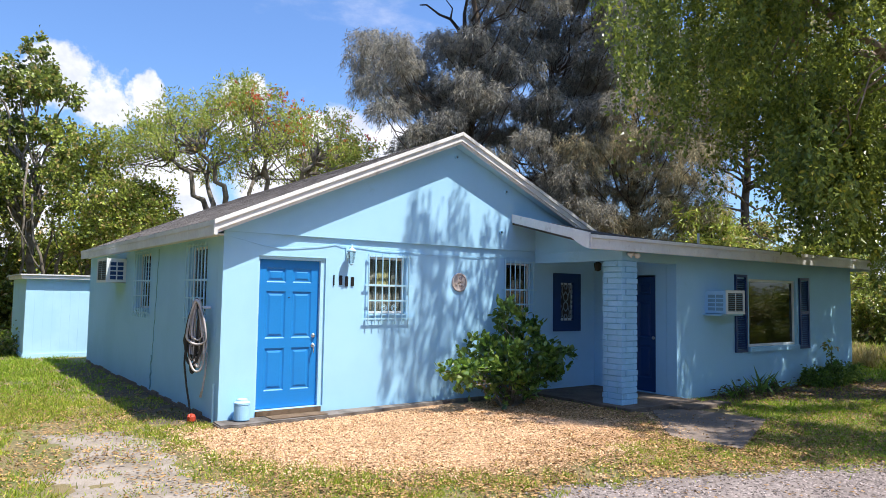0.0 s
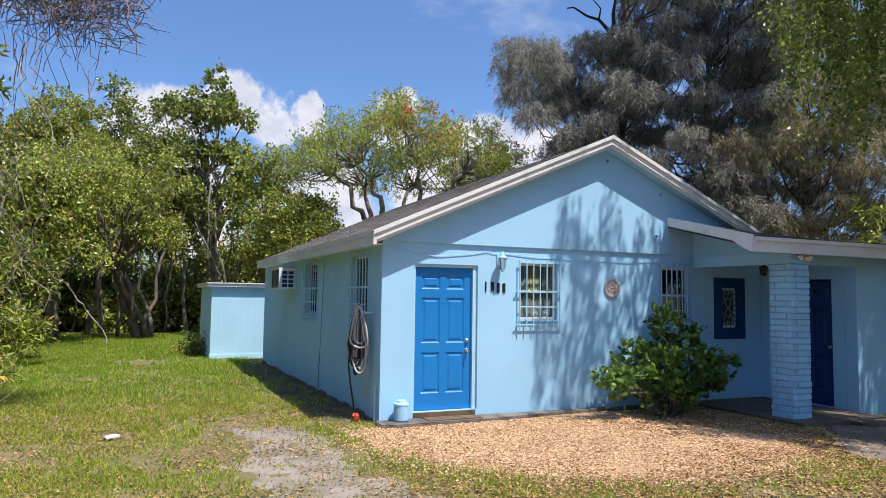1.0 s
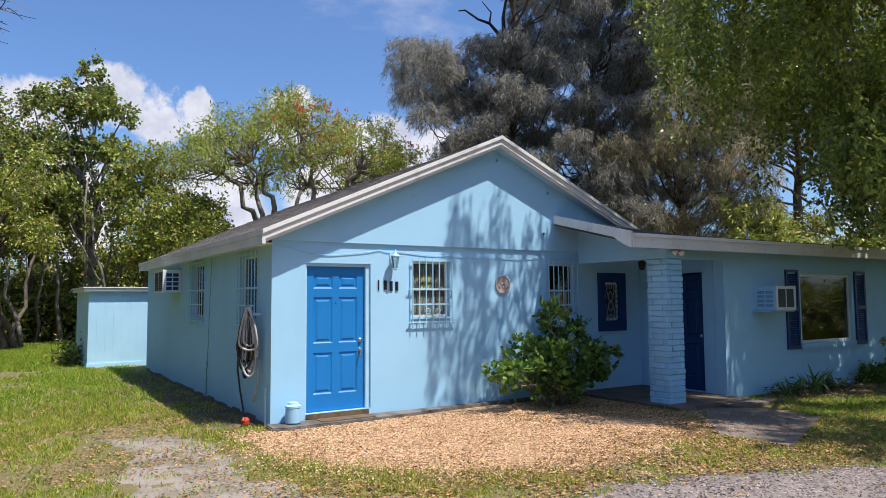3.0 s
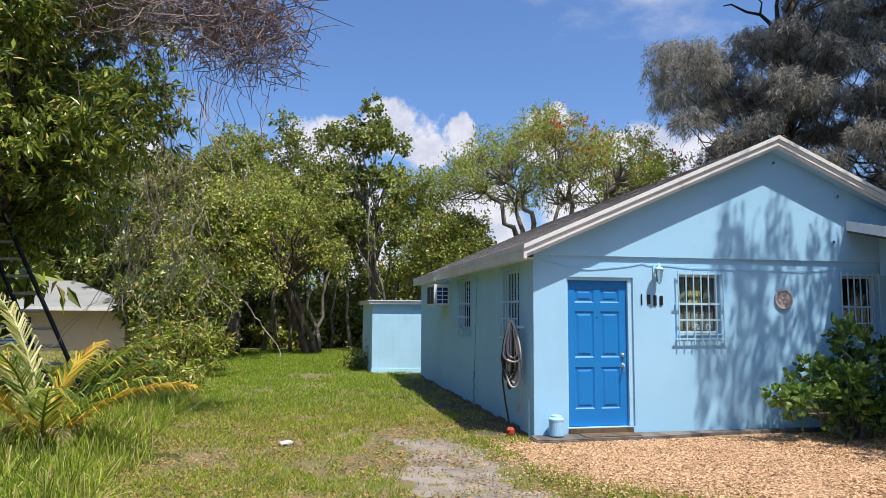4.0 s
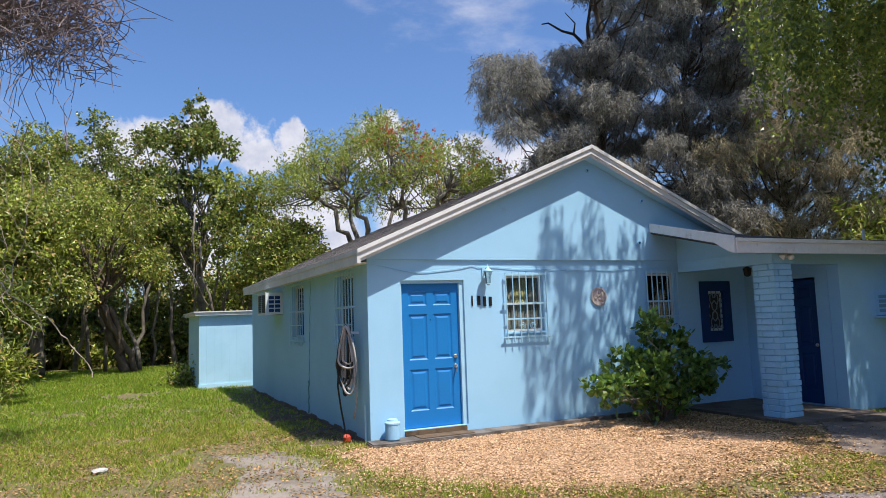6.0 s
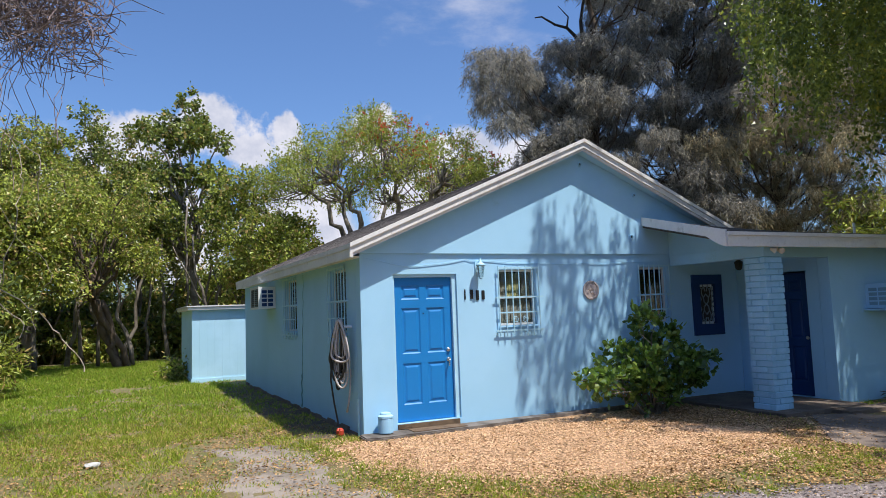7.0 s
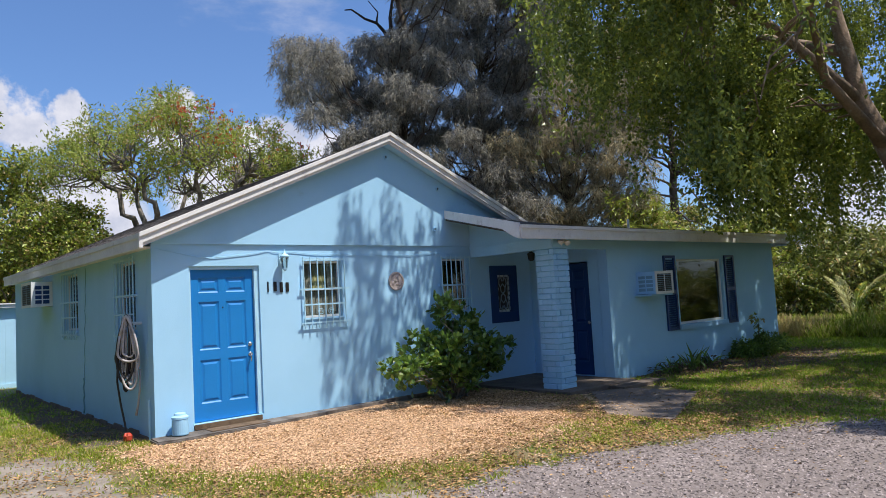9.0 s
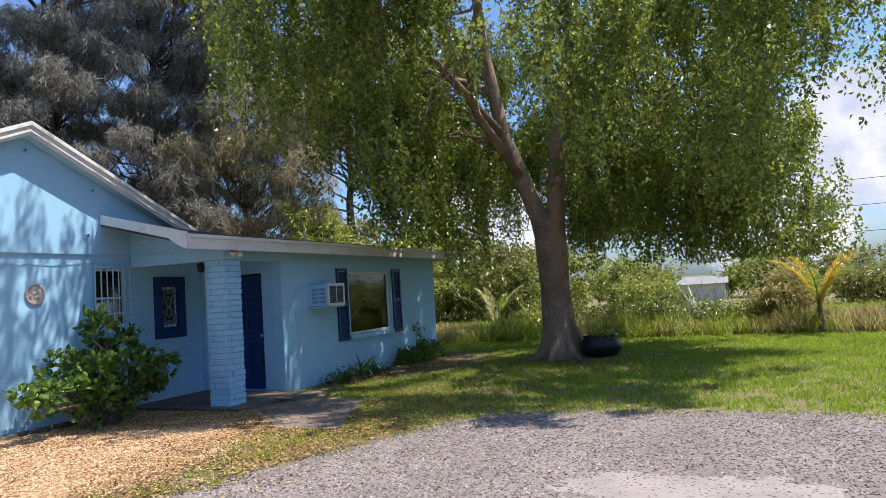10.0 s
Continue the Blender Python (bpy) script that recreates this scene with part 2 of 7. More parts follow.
L_GREEN = leaf_material("green_lawn_blade", (0.085, 0.165, 0.014), (0.335, 0.455, 0.04), (0.50, 0.40, 0.12), 0.14, 0.42, 0.6)
L_TALL = leaf_material("tall_grass_blade", (0.075, 0.135, 0.014), (0.43, 0.51, 0.07), (0.62, 0.5, 0.22), 0.2, 0.36, 0.45)
L_DRY = leaf_material("dry_grass_blade", (0.32, 0.26, 0.11), (0.56, 0.46, 0.21), (0.24, 0.28, 0.06), 0.25, 0.35, 0.6)
L_PALM = leaf_material("palm_leaflet", (0.055, 0.1, 0.018), (0.31, 0.38, 0.06), (0.66, 0.46, 0.06), 0.15, 0.32, 0.38)
L_PALM_Y = leaf_material("yellow_palm_leaflet", (0.42, 0.30, 0.035), (0.68, 0.50, 0.075), (0.40, 0.17, 0.05), 0.2, 0.4, 0.5)
L_PALM_P = leaf_material("pale_palm_leaflet", (0.42, 0.40, 0.16), (0.66, 0.62, 0.30), (0.35, 0.40, 0.10), 0.15, 0.35, 0.45)
L_OLIVE = leaf_material("olive_leaf", (0.05, 0.064, 0.018), (0.34, 0.365, 0.085), (0.42, 0.28, 0.11), 0.2, 0.26, 0.4, 0.45)
L_FLOWER = leaf_material("red_blossom", (0.42, 0.06, 0.03), (0.60, 0.13, 0.06), (0.55, 0.30, 0.1), 0.2, 0.4)

# ---- building helpers ----
rng = np.random.default_rng(7)


def link_mesh(name, mesh, mat, parent=None, label=""):
    mesh.materials.append(mat)
    ob = new(name, mesh)
    ob.parent = parent
    return tagged(ob, label)


def part(name, bm, mat, parent=None, label="", bevel=0.0, smooth=False):
    """Links a bmesh as one mesh object under a thing or a part."""
    if bevel:
        bmesh.ops.bevel(bm, geom=list(bm.edges), offset=bevel, segments=2, affect="EDGES", clamp_overlap=True)
    bmesh.ops.recalc_face_normals(bm, faces=list(bm.faces))
    for f in bm.faces:
        f.smooth = smooth
    mesh = bpy.data.meshes.new(name)
    bm.to_mesh(mesh)
    bm.free()
    return link_mesh(name, mesh, mat, parent, label)


def thing(name, label, category, group="", kind="", at=(0, 0, 0)):
    ob = new(name)
    ob.location = at
    ob.empty_display_size = 0.1
    return tagged(ob, label, category, group, kind)


def box(bm, x0, x1, y0, y1, z0, z1):
    v = [bm.verts.new((x, y, z)) for z in (z0, z1) for y in (y0, y1) for x in (x0, x1)]
    for f in ((0, 2, 3, 1), (4, 5, 7, 6), (0, 1, 5, 4), (2, 6, 7, 3), (0, 4, 6, 2), (1, 3, 7, 5)):
        bm.faces.new([v[i] for i in f])
    return bm


def boxed(*spans):
    bm = bmesh.new()
    for s in spans:
        box(bm, *s)
    return bm


def prism(bm, outline, direction):
    """Pushes a closed outline of 3D points along a vector."""
    a = [bm.verts.new(p) for p in outline]
    b = [bm.verts.new(Vector(p) + Vector(direction)) for p in outline]
    bm.faces.new(a)
    bm.faces.new(b[::-1])
    for i in range(len(a)):
        j = (i + 1) % len(a)
        bm.faces.new((a[i], b[i], b[j], a[j]))
    return bm


def lathe(bm, profile, at=(0, 0, 0), sides=20, turn=None):
    """Turns a profile of (radius, height) round the z axis."""
    rings = []
    for r, z in profile:
        ring = []
        for k in range(sides):
            a = 2 * math.pi * k / sides
            p = Vector((r * math.cos(a), r * math.sin(a), z))
            if turn:
                p = turn @ p
            ring.append(bm.verts.new(p + Vector(at)))
        rings.append(ring)
    for a, b in zip(rings, rings[1:]):
        for k in range(sides):
            bm.faces.new((a[k], a[(k + 1) % sides], b[(k + 1) % sides], b[k]))
    bm.faces.new(rings[0][::-1])
    bm.faces.new(rings[-1])
    return bm


def tube(bm, points, radii, sides=7):
    """A tapered tube along points."""
    points = [Vector(p) for p in points]
    if not hasattr(radii, "__len__"):
        radii = [radii] * len(points)
    side = None
    rings = []
    for i, p in enumerate(points):
        d = (points[min(i + 1, len(points) - 1)] - points[max(i - 1, 0)]).normalized()
        if side is None:
            side = d.orthogonal().normalized()
        side = (side - d * side.dot(d)).normalized()
        up = d.cross(side)
        rings.append([bm.verts.new(p + (side * math.cos(a) + up * math.sin(a)) * radii[i]) for a in (2 * math.pi * k / sides for k in range(sides))])
    for a, b in zip(rings, rings[1:]):
        for k in range(sides):
            bm.faces.new((a[k], a[(k + 1) % sides], b[(k + 1) % sides], b[k]))
    bm.faces.new(rings[0][::-1])
    bm.faces.new(rings[-1])
    return bm


def bent(a, b, steps=6, sway=0.1, sag=0.0):
    """Points from a to b along a crooked line."""
    a, b = np.array(a, float), np.array(b, float)
    t = np.linspace(0, 1, steps + 1)[:, None]
    pts = a + (b - a) * t
    amount = np.linalg.norm(b - a) * sway
    off = rng.normal(0, 1, (steps + 1, 3)) * amount * np.sin(np.pi * t) * 0.6
    pts = pts + off
    pts[:, 2] += sag * np.sin(np.pi * t[:, 0])
    return [tuple(p) for p in pts]


def wall_sheet(bm, axis, level, depth, u0, u1, z0, z1, holes):
    """An upright wall with rectangular openings through it. axis 'y': the wall lies in y = level and goes back by depth; 'x': in x = level."""
    us = sorted({u0, u1, *(h[0] for h in holes), *(h[1] for h in holes)})
    zs = sorted({z0, z1, *(h[2] for h in holes), *(h[3] for h in holes)})

    def spot(u, z, back):
        d = level + (depth if back else 0.0)
        return (u, d, z) if axis == "y" else (d, u, z)

    def quad(*ps):
        bm.faces.new([bm.verts.new(p) for p in ps])

    def is_open(u, z):
        return any(h[0] < u < h[1] and h[2] < z < h[3] for h in holes)

    for i in range(len(us) - 1):
        for j in range(len(zs) - 1):
            a, b, c, d = us[i], us[i + 1], zs[j], zs[j + 1]
            if is_open((a + b) / 2, (c + d) / 2):
                continue
            for back in (False, True):
                quad(spot(a, c, back), spot(b, c, back), spot(b, d, back), spot(a, d, back))
    for a, b, c, d in [*holes, (u0, u1, z0, z1)]:
        loop = [(a, c), (b, c), (b, d), (a, d)]
        for k in range(4):
            p, q = loop[k], loop[(k + 1) % 4]
            quad(spot(*p, False), spot(*q, False), spot(*q, True), spot(*p, True))
    bmesh.ops.remove_doubles(bm, verts=list(bm.verts), dist=0.0005)
    return bm


def fast_mesh(name, verts, faces, mat, parent=None, label="", smooth=False):
    """A mesh from arrays: verts (n, 3) and faces (m, 3 or 4)."""
    verts, faces = np.asarray(verts, np.float32), np.asarray(faces, np.int32)
    mesh = bpy.data.meshes.new(name)
    m, k = faces.shape
    mesh.vertices.add(len(verts))
    mesh.vertices.foreach_set("co", verts.ravel())
    mesh.loops.add(m * k)
    mesh.loops.foreach_set("vertex_index", faces.ravel())
    mesh.polygons.add(m)
    mesh.polygons.foreach_set("loop_start", np.arange(0, m * k, k, dtype=np.int32))
    mesh.polygons.foreach_set("use_smooth", np.full(m, smooth))
    mesh.update(calc_edges=True)
    return link_mesh(name, mesh, mat, parent, label)


def unit(v):
    return v / np.maximum(np.linalg.norm(v, axis=1, keepdims=True), 1e-9)


def leaves(name, at, way, length, width, mat, parent, label="", fold=0.25, flat=0.5):
    """Folded leaf blades at points, each along its way."""
    n = len(at)
    way = unit(way)
    ref = unit(rng.normal(0, 1, (n, 3)) * (1 - flat) + np.array([0, 0, 1.0]) * flat)
    side = unit(np.cross(way, ref))
    up = np.cross(side, way)
    length, width = np.broadcast_to(length, n)[:, None], np.broadcast_to(width, n)[:, None]
    mid = at + way * length * 0.45
    v = np.stack([at, mid + side * width * 0.5 + up * width * fold, at + way * length, mid - side * width * 0.5 + up * width * fold], 1).reshape(-1, 3)
    f = (np.arange(n) * 4)[:, None] + np.array([[0, 1, 2, 3]])
    return fast_mesh(name, v, f, mat, parent, label)


def round_leaves(name, at, way, length, width, mat, parent, label="", flat=0.5):
    """Broad rounded leaves of two halves folded at the rib."""
    n = len(at)
    way = unit(way)
    ref = unit(rng.normal(0, 1, (n, 3)) * (1 - flat) + np.array([0, 0, 1.0]) * flat)
    side = unit(np.cross(way, ref))
    up = np.cross(side, way)
    length, width = np.broadcast_to(length, n)[:, None], np.broadcast_to(width, n)[:, None]
    lift = up * width * 0.12
    v = np.stack([at, at + way * length, at + way * length * 0.38 + side * width * 0.46 + lift, at + way * length * 0.78 + side * width * 0.44 + lift,
                  at + way * length * 0.38 - side * width * 0.46 + lift, at + way * length * 0.78 - side * width * 0.44 + lift], 1).reshape(-1, 3)
    b = (np.arange(n) * 6)[:, None]
    f = np.concatenate([b + np.array([[0, 2, 3, 1]]), b + np.array([[0, 1, 5, 4]])])
    return fast_mesh(name, v, f, mat, parent, label)


def blades(name, at, way, length, width, mat, parent=None, label="", droop=0.3):
    """Narrow blades of two pieces that bend over with their weight."""
    n = len(at)
    way = unit(way)
    side = unit(np.cross(way, rng.normal(0, 1, (n, 3))))
    length, width = np.broadcast_to(length, n)[:, None], np.broadcast_to(width, n)[:, None]
    down = np.array([0, 0, -1.0])
    mid = at + way * length * 0.55
    tip = mid + unit(way + down * droop) * length * 0.45
    v = np.stack([at - side * width * 0.5, at + side * width * 0.5, mid + side * width * 0.4, mid - side * width * 0.4, tip], 1).reshape(-1, 3)
    b = (np.arange(n) * 5)[:, None]
    f = np.concatenate([b + np.array([[0, 1, 2]]), b + np.array([[0, 2, 3]]), b + np.array([[3, 2, 4]])])
    return fast_mesh(name, v, f, mat, parent, label)


def spikes(name, at, way, length, width, mat, parent=None, label=""):
    """Short grass: one narrow pointed blade each."""
    n = len(at)
    way = unit(way)
    side = unit(np.cross(way, rng.normal(0, 1, (n, 3))))
    length, width = np.broadcast_to(length, n)[:, None], np.broadcast_to(width, n)[:, None]
    v = np.stack([at - side * width * 0.5, at + side * width * 0.5, at + way * length], 1).reshape(-1, 3)
    f = (np.arange(n) * 3)[:, None] + np.array([[0, 1, 2]])
    return fast_mesh(name, v, f, mat, parent, label)


def arc(a, b, steps=6, sway=0.3):
    """A smooth bow from a to b."""
    a, b = np.array(a, float), np.array(b, float)
    c = (a + b) / 2 + rng.normal(0, 1, 3) * np.linalg.norm(b - a) * sway
    t = np.linspace(0, 1, steps + 1)[:, None]
    return [tuple(p) for p in (1 - t) ** 2 * a + 2 * t * (1 - t) * c + t * t * b]


def ball(n):
    v = unit(rng.normal(0, 1, (n, 3)))
    return v * (rng.random((n, 1)) ** 0.38)


def inside(points, poly):
    """Which points (n, 2) lie in a polygon."""
    x, y = points[:, 0], points[:, 1]
    hit = np.zeros(len(points), bool)
    for i in range(len(poly)):
        (x0, y0), (x1, y1) = poly[i - 1], poly[i]
        cross = (y0 > y) != (y1 > y)
        hit ^= cross & (x < (x1 - x0) * (y - y0) / ((y1 - y0) if y1 != y0 else 1e-9) + x0)
    return hit


def scatter(n, x0, x1, y0, y1):
    return np.stack([rng.uniform(x0, x1, n), rng.uniform(y0, y1, n)], 1)


def sheet(name, poly, z, mat, label, category, cell=0.06, soft=0.07, within=None):
    """A thin cover with a broken edge: small cells that lie inside an outline."""
    x0, x1, y0, y1 = within or (min(p[0] for p in poly) - 0.3, max(p[0] for p in poly) + 0.3, min(p[1] for p in poly) - 0.3, max(p[1] for p in poly) + 0.3)
    nx, ny = int((x1 - x0) / cell), int((y1 - y0) / cell)
    gx, gy = np.meshgrid(x0 + (np.arange(nx + 1)) * cell, y0 + np.arange(ny + 1) * cell)
    wob = rng.uniform(-cell * 0.2, cell * 0.2, (2, ny + 1, nx + 1))
    verts = np.stack([gx + wob[0], gy + wob[1], np.full_like(gx, z) + rng.normal(0, 0.0006, gx.shape)], -1).reshape(-1, 3)
    cx, cy = (gx[:-1, :-1] + cell / 2).ravel(), (gy[:-1, :-1] + cell / 2).ravel()
    wave = np.array([noise.noise_vector((x * 1.7, y * 1.7, 5.0)) for x, y in zip(cx, cy)])[:, :2] * 0.35
    rough = np.array([noise.noise_vector((x * 6.0, y * 6.0, 8.0)) for x, y in zip(cx, cy)])[:, :2] * soft
    p = np.stack([cx, cy], 1) + wave + rough
    pick = np.nonzero(inside(p, poly))[0]
    a = pick + pick // nx
    faces = np.stack([a, a + 1, a + nx + 2, a + nx + 1], 1)
    uses = np.bincount(faces.ravel(), minlength=len(verts))
    verts[(uses > 0) & (uses < 4), 2] = -0.026
    ob = fast_mesh(name, verts, faces, mat)
    bm = bmesh.new()
    bm.from_mesh(ob.data)
    bmesh.ops.delete(bm, geom=[v for v in bm.verts if not v.link_faces], context="VERTS")
    bm.to_mesh(ob.data)
    bm.free()
    return tagged(ob, label, category, "", "structure")

# ---- ground ----
MULCH = [(-0.55, -0.45), (-0.45, -1.5), (-0.1, -2.5), (0.5, -3.2), (1.4, -3.75), (2.4, -3.95), (3.4, -3.8), (4.3, -3.55), (4.9, -3.2), (5.3, -2.7), (5.4, -2.1), (5.35, -0.1), (3.2, -0.05), (0.0, -0.2)]
GRAVEL = [(0.4, -5.6), (0.95, -4.75), (1.7, -4.55), (2.6, -4.85), (3.4, -5.2), (4.3, -5.5), (5.2, -5.85), (5.75, -6.4), (5.95, -7.6), (6.0, -9.5), (6.1, -14), (6.3, -30), (-2.5, -30), (-1.6, -12), (-0.6, -8)]
DIRT = [(-2.1, 0.4), (-1.5, 0.45), (-0.95, 0.1), (-1.0, -0.8), (-0.9, -1.8), (-0.85, -2.7), (-0.5, -3.6), (0.5, -4.3), (1.2, -4.7), (0.4, -6), (-1.6, -8), (-2.4, -5), (-2.2, -3), (-2.0, -1.2), (-1.85, -0.5)]
bm = bmesh.new()
xs = [-900, -250, -80, -30, *np.linspace(-14, 22, 73), 32, 80, 250, 900]
ys = [-900, -250, -60, *np.linspace(-14, 24, 77), 34, 60, 250, 900]
grid = [[bm.verts.new((x, y, (0.003 * noise.noise((x * 0.5, y * 0.5, 3.0)) - 0.02) if -14 < x < 22 and -14 < y < 24 else -0.02)) for x in xs] for y in ys]
for j in range(len(ys) - 1):
    for i in range(len(xs) - 1):
        bm.faces.new((grid[j][i], grid[j][i + 1], grid[j + 1][i + 1], grid[j + 1][i]))
tagged(part("ground", bm, M_LAWN, smooth=True), "flat sandy ground under a thin dry lawn", "ground", "", "structure")
sheet("dirt_path", DIRT, -0.0135, M_DIRT, "worn patch of bare grey sandy dirt", "dirt", 0.04, 0.22)
SOIL = [(-0.62, 0.35), (-0.1, 0.3), (-0.05, 9.3), (-0.75, 9.2), (-0.8, 6.0), (-0.7, 3.0)]
sheet("soil_strip", SOIL, -0.0115, material("dark_soil", (0.105, 0.08, 0.055), 0.98, 0.4, 60, 2.5, 0.6, second=(0.15, 0.115, 0.08), dirt=((0.05, 0.038, 0.026), 8.0, 0.5, 0.6)), "dark bare soil along the side wall", "soil", 0.05, 0.25)
WING_BED = [(7.7, -1.75), (13.9, -1.75), (14.0, -3.2), (12.5, -4.0), (10.4, -3.8), (8.7, -3.0)]
sheet("planting_bed", WING_BED, -0.0115, bpy.data.materials["dark_soil"], "dark bare soil bed under the picture window", "soil", 0.06, 0.3)
ROOTS = [(12.1 + 1.35 * math.cos(a) - 0.3 * math.sin(2 * a), -5.6 + 1.0 * math.sin(a)) for a in np.linspace(0, 6.0, 16)]
sheet("root_soil", ROOTS, -0.0115, material("reddish_soil", (0.26, 0.16, 0.10), 0.98, 0.4, 60, 2.5, 0.6, second=(0.18, 0.115, 0.07), dirt=((0.11, 0.10, 0.04), 5.0, 0.5, 0.6)), "reddish bare soil round the fig's roots", "soil", 0.06, 0.35)
sheet("driveway", GRAVEL, -0.010, M_GRAVELBED, "grey gravel driveway with a ragged grass edge", "driveway", 0.08, 0.15)
sheet("bare_patch", [(2.55 + 0.75 * math.cos(a) + 0.1 * math.sin(3 * a), -9.0 + 1.15 * math.sin(a)) for a in np.linspace(0, 6.1, 18)], -0.006, M_BARE, "pale bare patch worn in the gravel", "dirt", 0.05, 0.3)
sheet("mulch_bed", MULCH, -0.006, M_MULCHBED, "bed of tan wood-chip mulch before the house", "mulch", 0.05, 0.24)
walkway = thing("walkway", "worn grey concrete walkway leading to the porch", "walkway", "", "structure")
part("slab", prism(bmesh.new(), [(x, y, -0.06) for x, y in ((4.42, -3.72), (4.52, -4.62), (6.7, -3.72), (6.55, -2.6), (5.95, -2.3))], (0, 0, 0.066)), M_CONCRETE, walkway, bevel=0.008)
part("porch_floor", boxed((5.45, 7.235, -2.3, -0.002, -0.06, 0.05)), M_PORCH, walkway, "dirty concrete porch floor, toned darker for the porch shade", bevel=0.008)
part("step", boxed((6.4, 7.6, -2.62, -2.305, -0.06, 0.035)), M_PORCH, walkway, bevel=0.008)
stoop = thing("stoop", "low cracked concrete stoop slab along the front wall", "slab", "", "structure")
part("slab", prism(bmesh.new(), [(x, y, -0.06) for x, y in ((-0.08, -0.02), (-0.1, -0.36), (0.1, -0.42), (1.8, -0.34), (2.7, -0.2), (4.6, -0.08), (4.6, -0.004), (0.0, -0.004))], (0, 0, 0.10)), M_STOOP, stoop, bevel=0.016)
part("threshold", boxed((0.5, 1.47, -0.02, 0.02, 0.042, 0.112)), M_MAT, stoop, "worn brown wooden threshold", bevel=0.006)
door_mat = thing("door_mat", "thin dark worn door mat on the stoop", "door mat", at=(0.62, -0.31, 0.04))
part("mat", boxed((0.0, 0.82, 0.0, 0.26, 0.0, 0.012)), M_MAT, door_mat, bevel=0.004)

# ---- house ----
HW, HD, EAVE_Z, PEAK_X = 7.246, 9.2, 2.53, 3.76      # gable width, depth, wall height, ridge line
DOOR = (0.49, 1.50, 0.12, 2.22)
WIN1 = (2.22, 2.88, 1.42, 2.28)
WIN2 = (4.95, 5.56, 1.36, 2.30)
LEADED = (6.2, 6.76, 1.16, 2.08)
house = thing("house", "single-storey light blue stucco house with white trim", "house")
front = wall_sheet(bmesh.new(), "y", 0.0, 0.2, 0.0, HW, -0.05, EAVE_Z, [DOOR, WIN1, WIN2, LEADED])
part("front_wall", front, M_STUCCO, house, "light blue stucco front wall")
W3, W4, ACH = (0.66, 1.48, 1.40, 2.36), (3.75, 4.7, 1.40, 2.38), (5.62, 6.55, 1.86, 2.34)
side = wall_sheet(bmesh.new(), "x", 0.0, 0.2, 0.205, HD, -0.05, EAVE_Z, [W3, W4, ACH])
part("side_wall", side, M_STUCCO, house, "light blue stucco side wall with a long vertical crack")
part("back_wall", boxed((0.0, HW, HD + 0.005, HD + 0.2, -0.05, EAVE_Z)), M_STUCCO, house)
part("inner_wall", wall_sheet(bmesh.new(), "x", HW, -0.2, 0.205, HD, -0.05, EAVE_Z, []), M_ROOM, house)
part("gable", prism(bmesh.new(), [(0.0, -0.035, EAVE_Z - 0.01), (HW, -0.035, EAVE_Z - 0.01), (HW, -0.035, 2.70), (PEAK_X, -0.035, 4.20), (0.0, -0.035, EAVE_Z + 0.03)], (0, 0.2, 0)), M_STUCCO, house, "stucco gable standing slightly proud of the wall")
part("back_gable", prism(bmesh.new(), [(0.0, HD, EAVE_Z), (HW, HD, EAVE_Z), (PEAK_X, HD, 4.15)], (0, 0.19, 0)), M_STUCCO, house)
part("room_floor", boxed((0.21, HW - 0.21, 0.21, HD - 0.01, 0.02, 0.08)), M_ROOM, house)
part("room_ceiling", boxed((0.21, HW - 0.21, 0.21, HD - 0.01, EAVE_Z - 0.08, EAVE_Z - 0.02)), M_ROOM, house)
part("partition", boxed((0.21, HW - 0.21, 3.0, 3.1, 0.085, EAVE_Z - 0.085)), M_ROOM, house)
# chips of lost paint and the crack on the side wall
crack = bmesh.new()
tube(crack, [(-0.004, 3.2 + 0.25 * (1 - z / 2.4) + 0.02 * math.sin(z * 19), z) for z in np.linspace(0.55, 2.42, 20)], 0.007, 4)
tube(crack, [(-0.004, 3.42 + 0.03 * math.sin(z * 31), z) for z in np.linspace(0.05, 0.62, 9)], 0.018, 4)
part("wall_crack", crack, material("crack_filler", (0.17, 0.36, 0.43), 0.95, 0.2, 60, 4, 0.2), house, "jagged filled crack in the stucco")
for k in range(24):
    y = 0.25 + k * 0.375
    part("footing_block", boxed((-0.02 - 0.02 * rng.random(), 0.0, y, y + 0.36, -0.05, 0.02 + 0.05 * rng.random())), M_CONCRETE, house, "chipped grey footing", bevel=0.008)

# roof: two slopes with overlapping shingles
ROOF_Y0, ROOF_Y1, EX0, EX1, EZ, PZ = -0.24, 9.5, -0.18, 7.70, 2.63, 4.345
roof = part("roof", prism(bmesh.new(), [(EX0, ROOF_Y0, EZ), (PEAK_X, ROOF_Y0, PZ), (EX1, ROOF_Y0, EZ), (EX1, ROOF_Y0, EZ - 0.1), (PEAK_X, ROOF_Y0, PZ - 0.13), (EX0, ROOF_Y0, EZ - 0.1)], (0, ROOF_Y1 - ROOF_Y0, 0)), M_SHINGLE, house, "weathered grey-brown asphalt shingle roof")
slope_len = math.hypot(PEAK_X - EX0, PZ - EZ)
RUN = Vector((PEAK_X - EX0, 0, PZ - EZ)) / slope_len
NORM = Vector((-RUN.z, 0, RUN.x))


def shingle_mesh(width, tall=0.3, thick=0.006):
    bm = box(bmesh.new(), 0, tall, 0, width - 0.012, 0, thick)
    for v in bm.verts:
        if v.co.x > tall / 2:
            v.co.z -= thick - 0.002
    mesh = bpy.data.meshes.new("shingle")
    bm.to_mesh(mesh)
    bm.free()
    mesh.materials.append(M_SHINGLE_ONE)
    return mesh


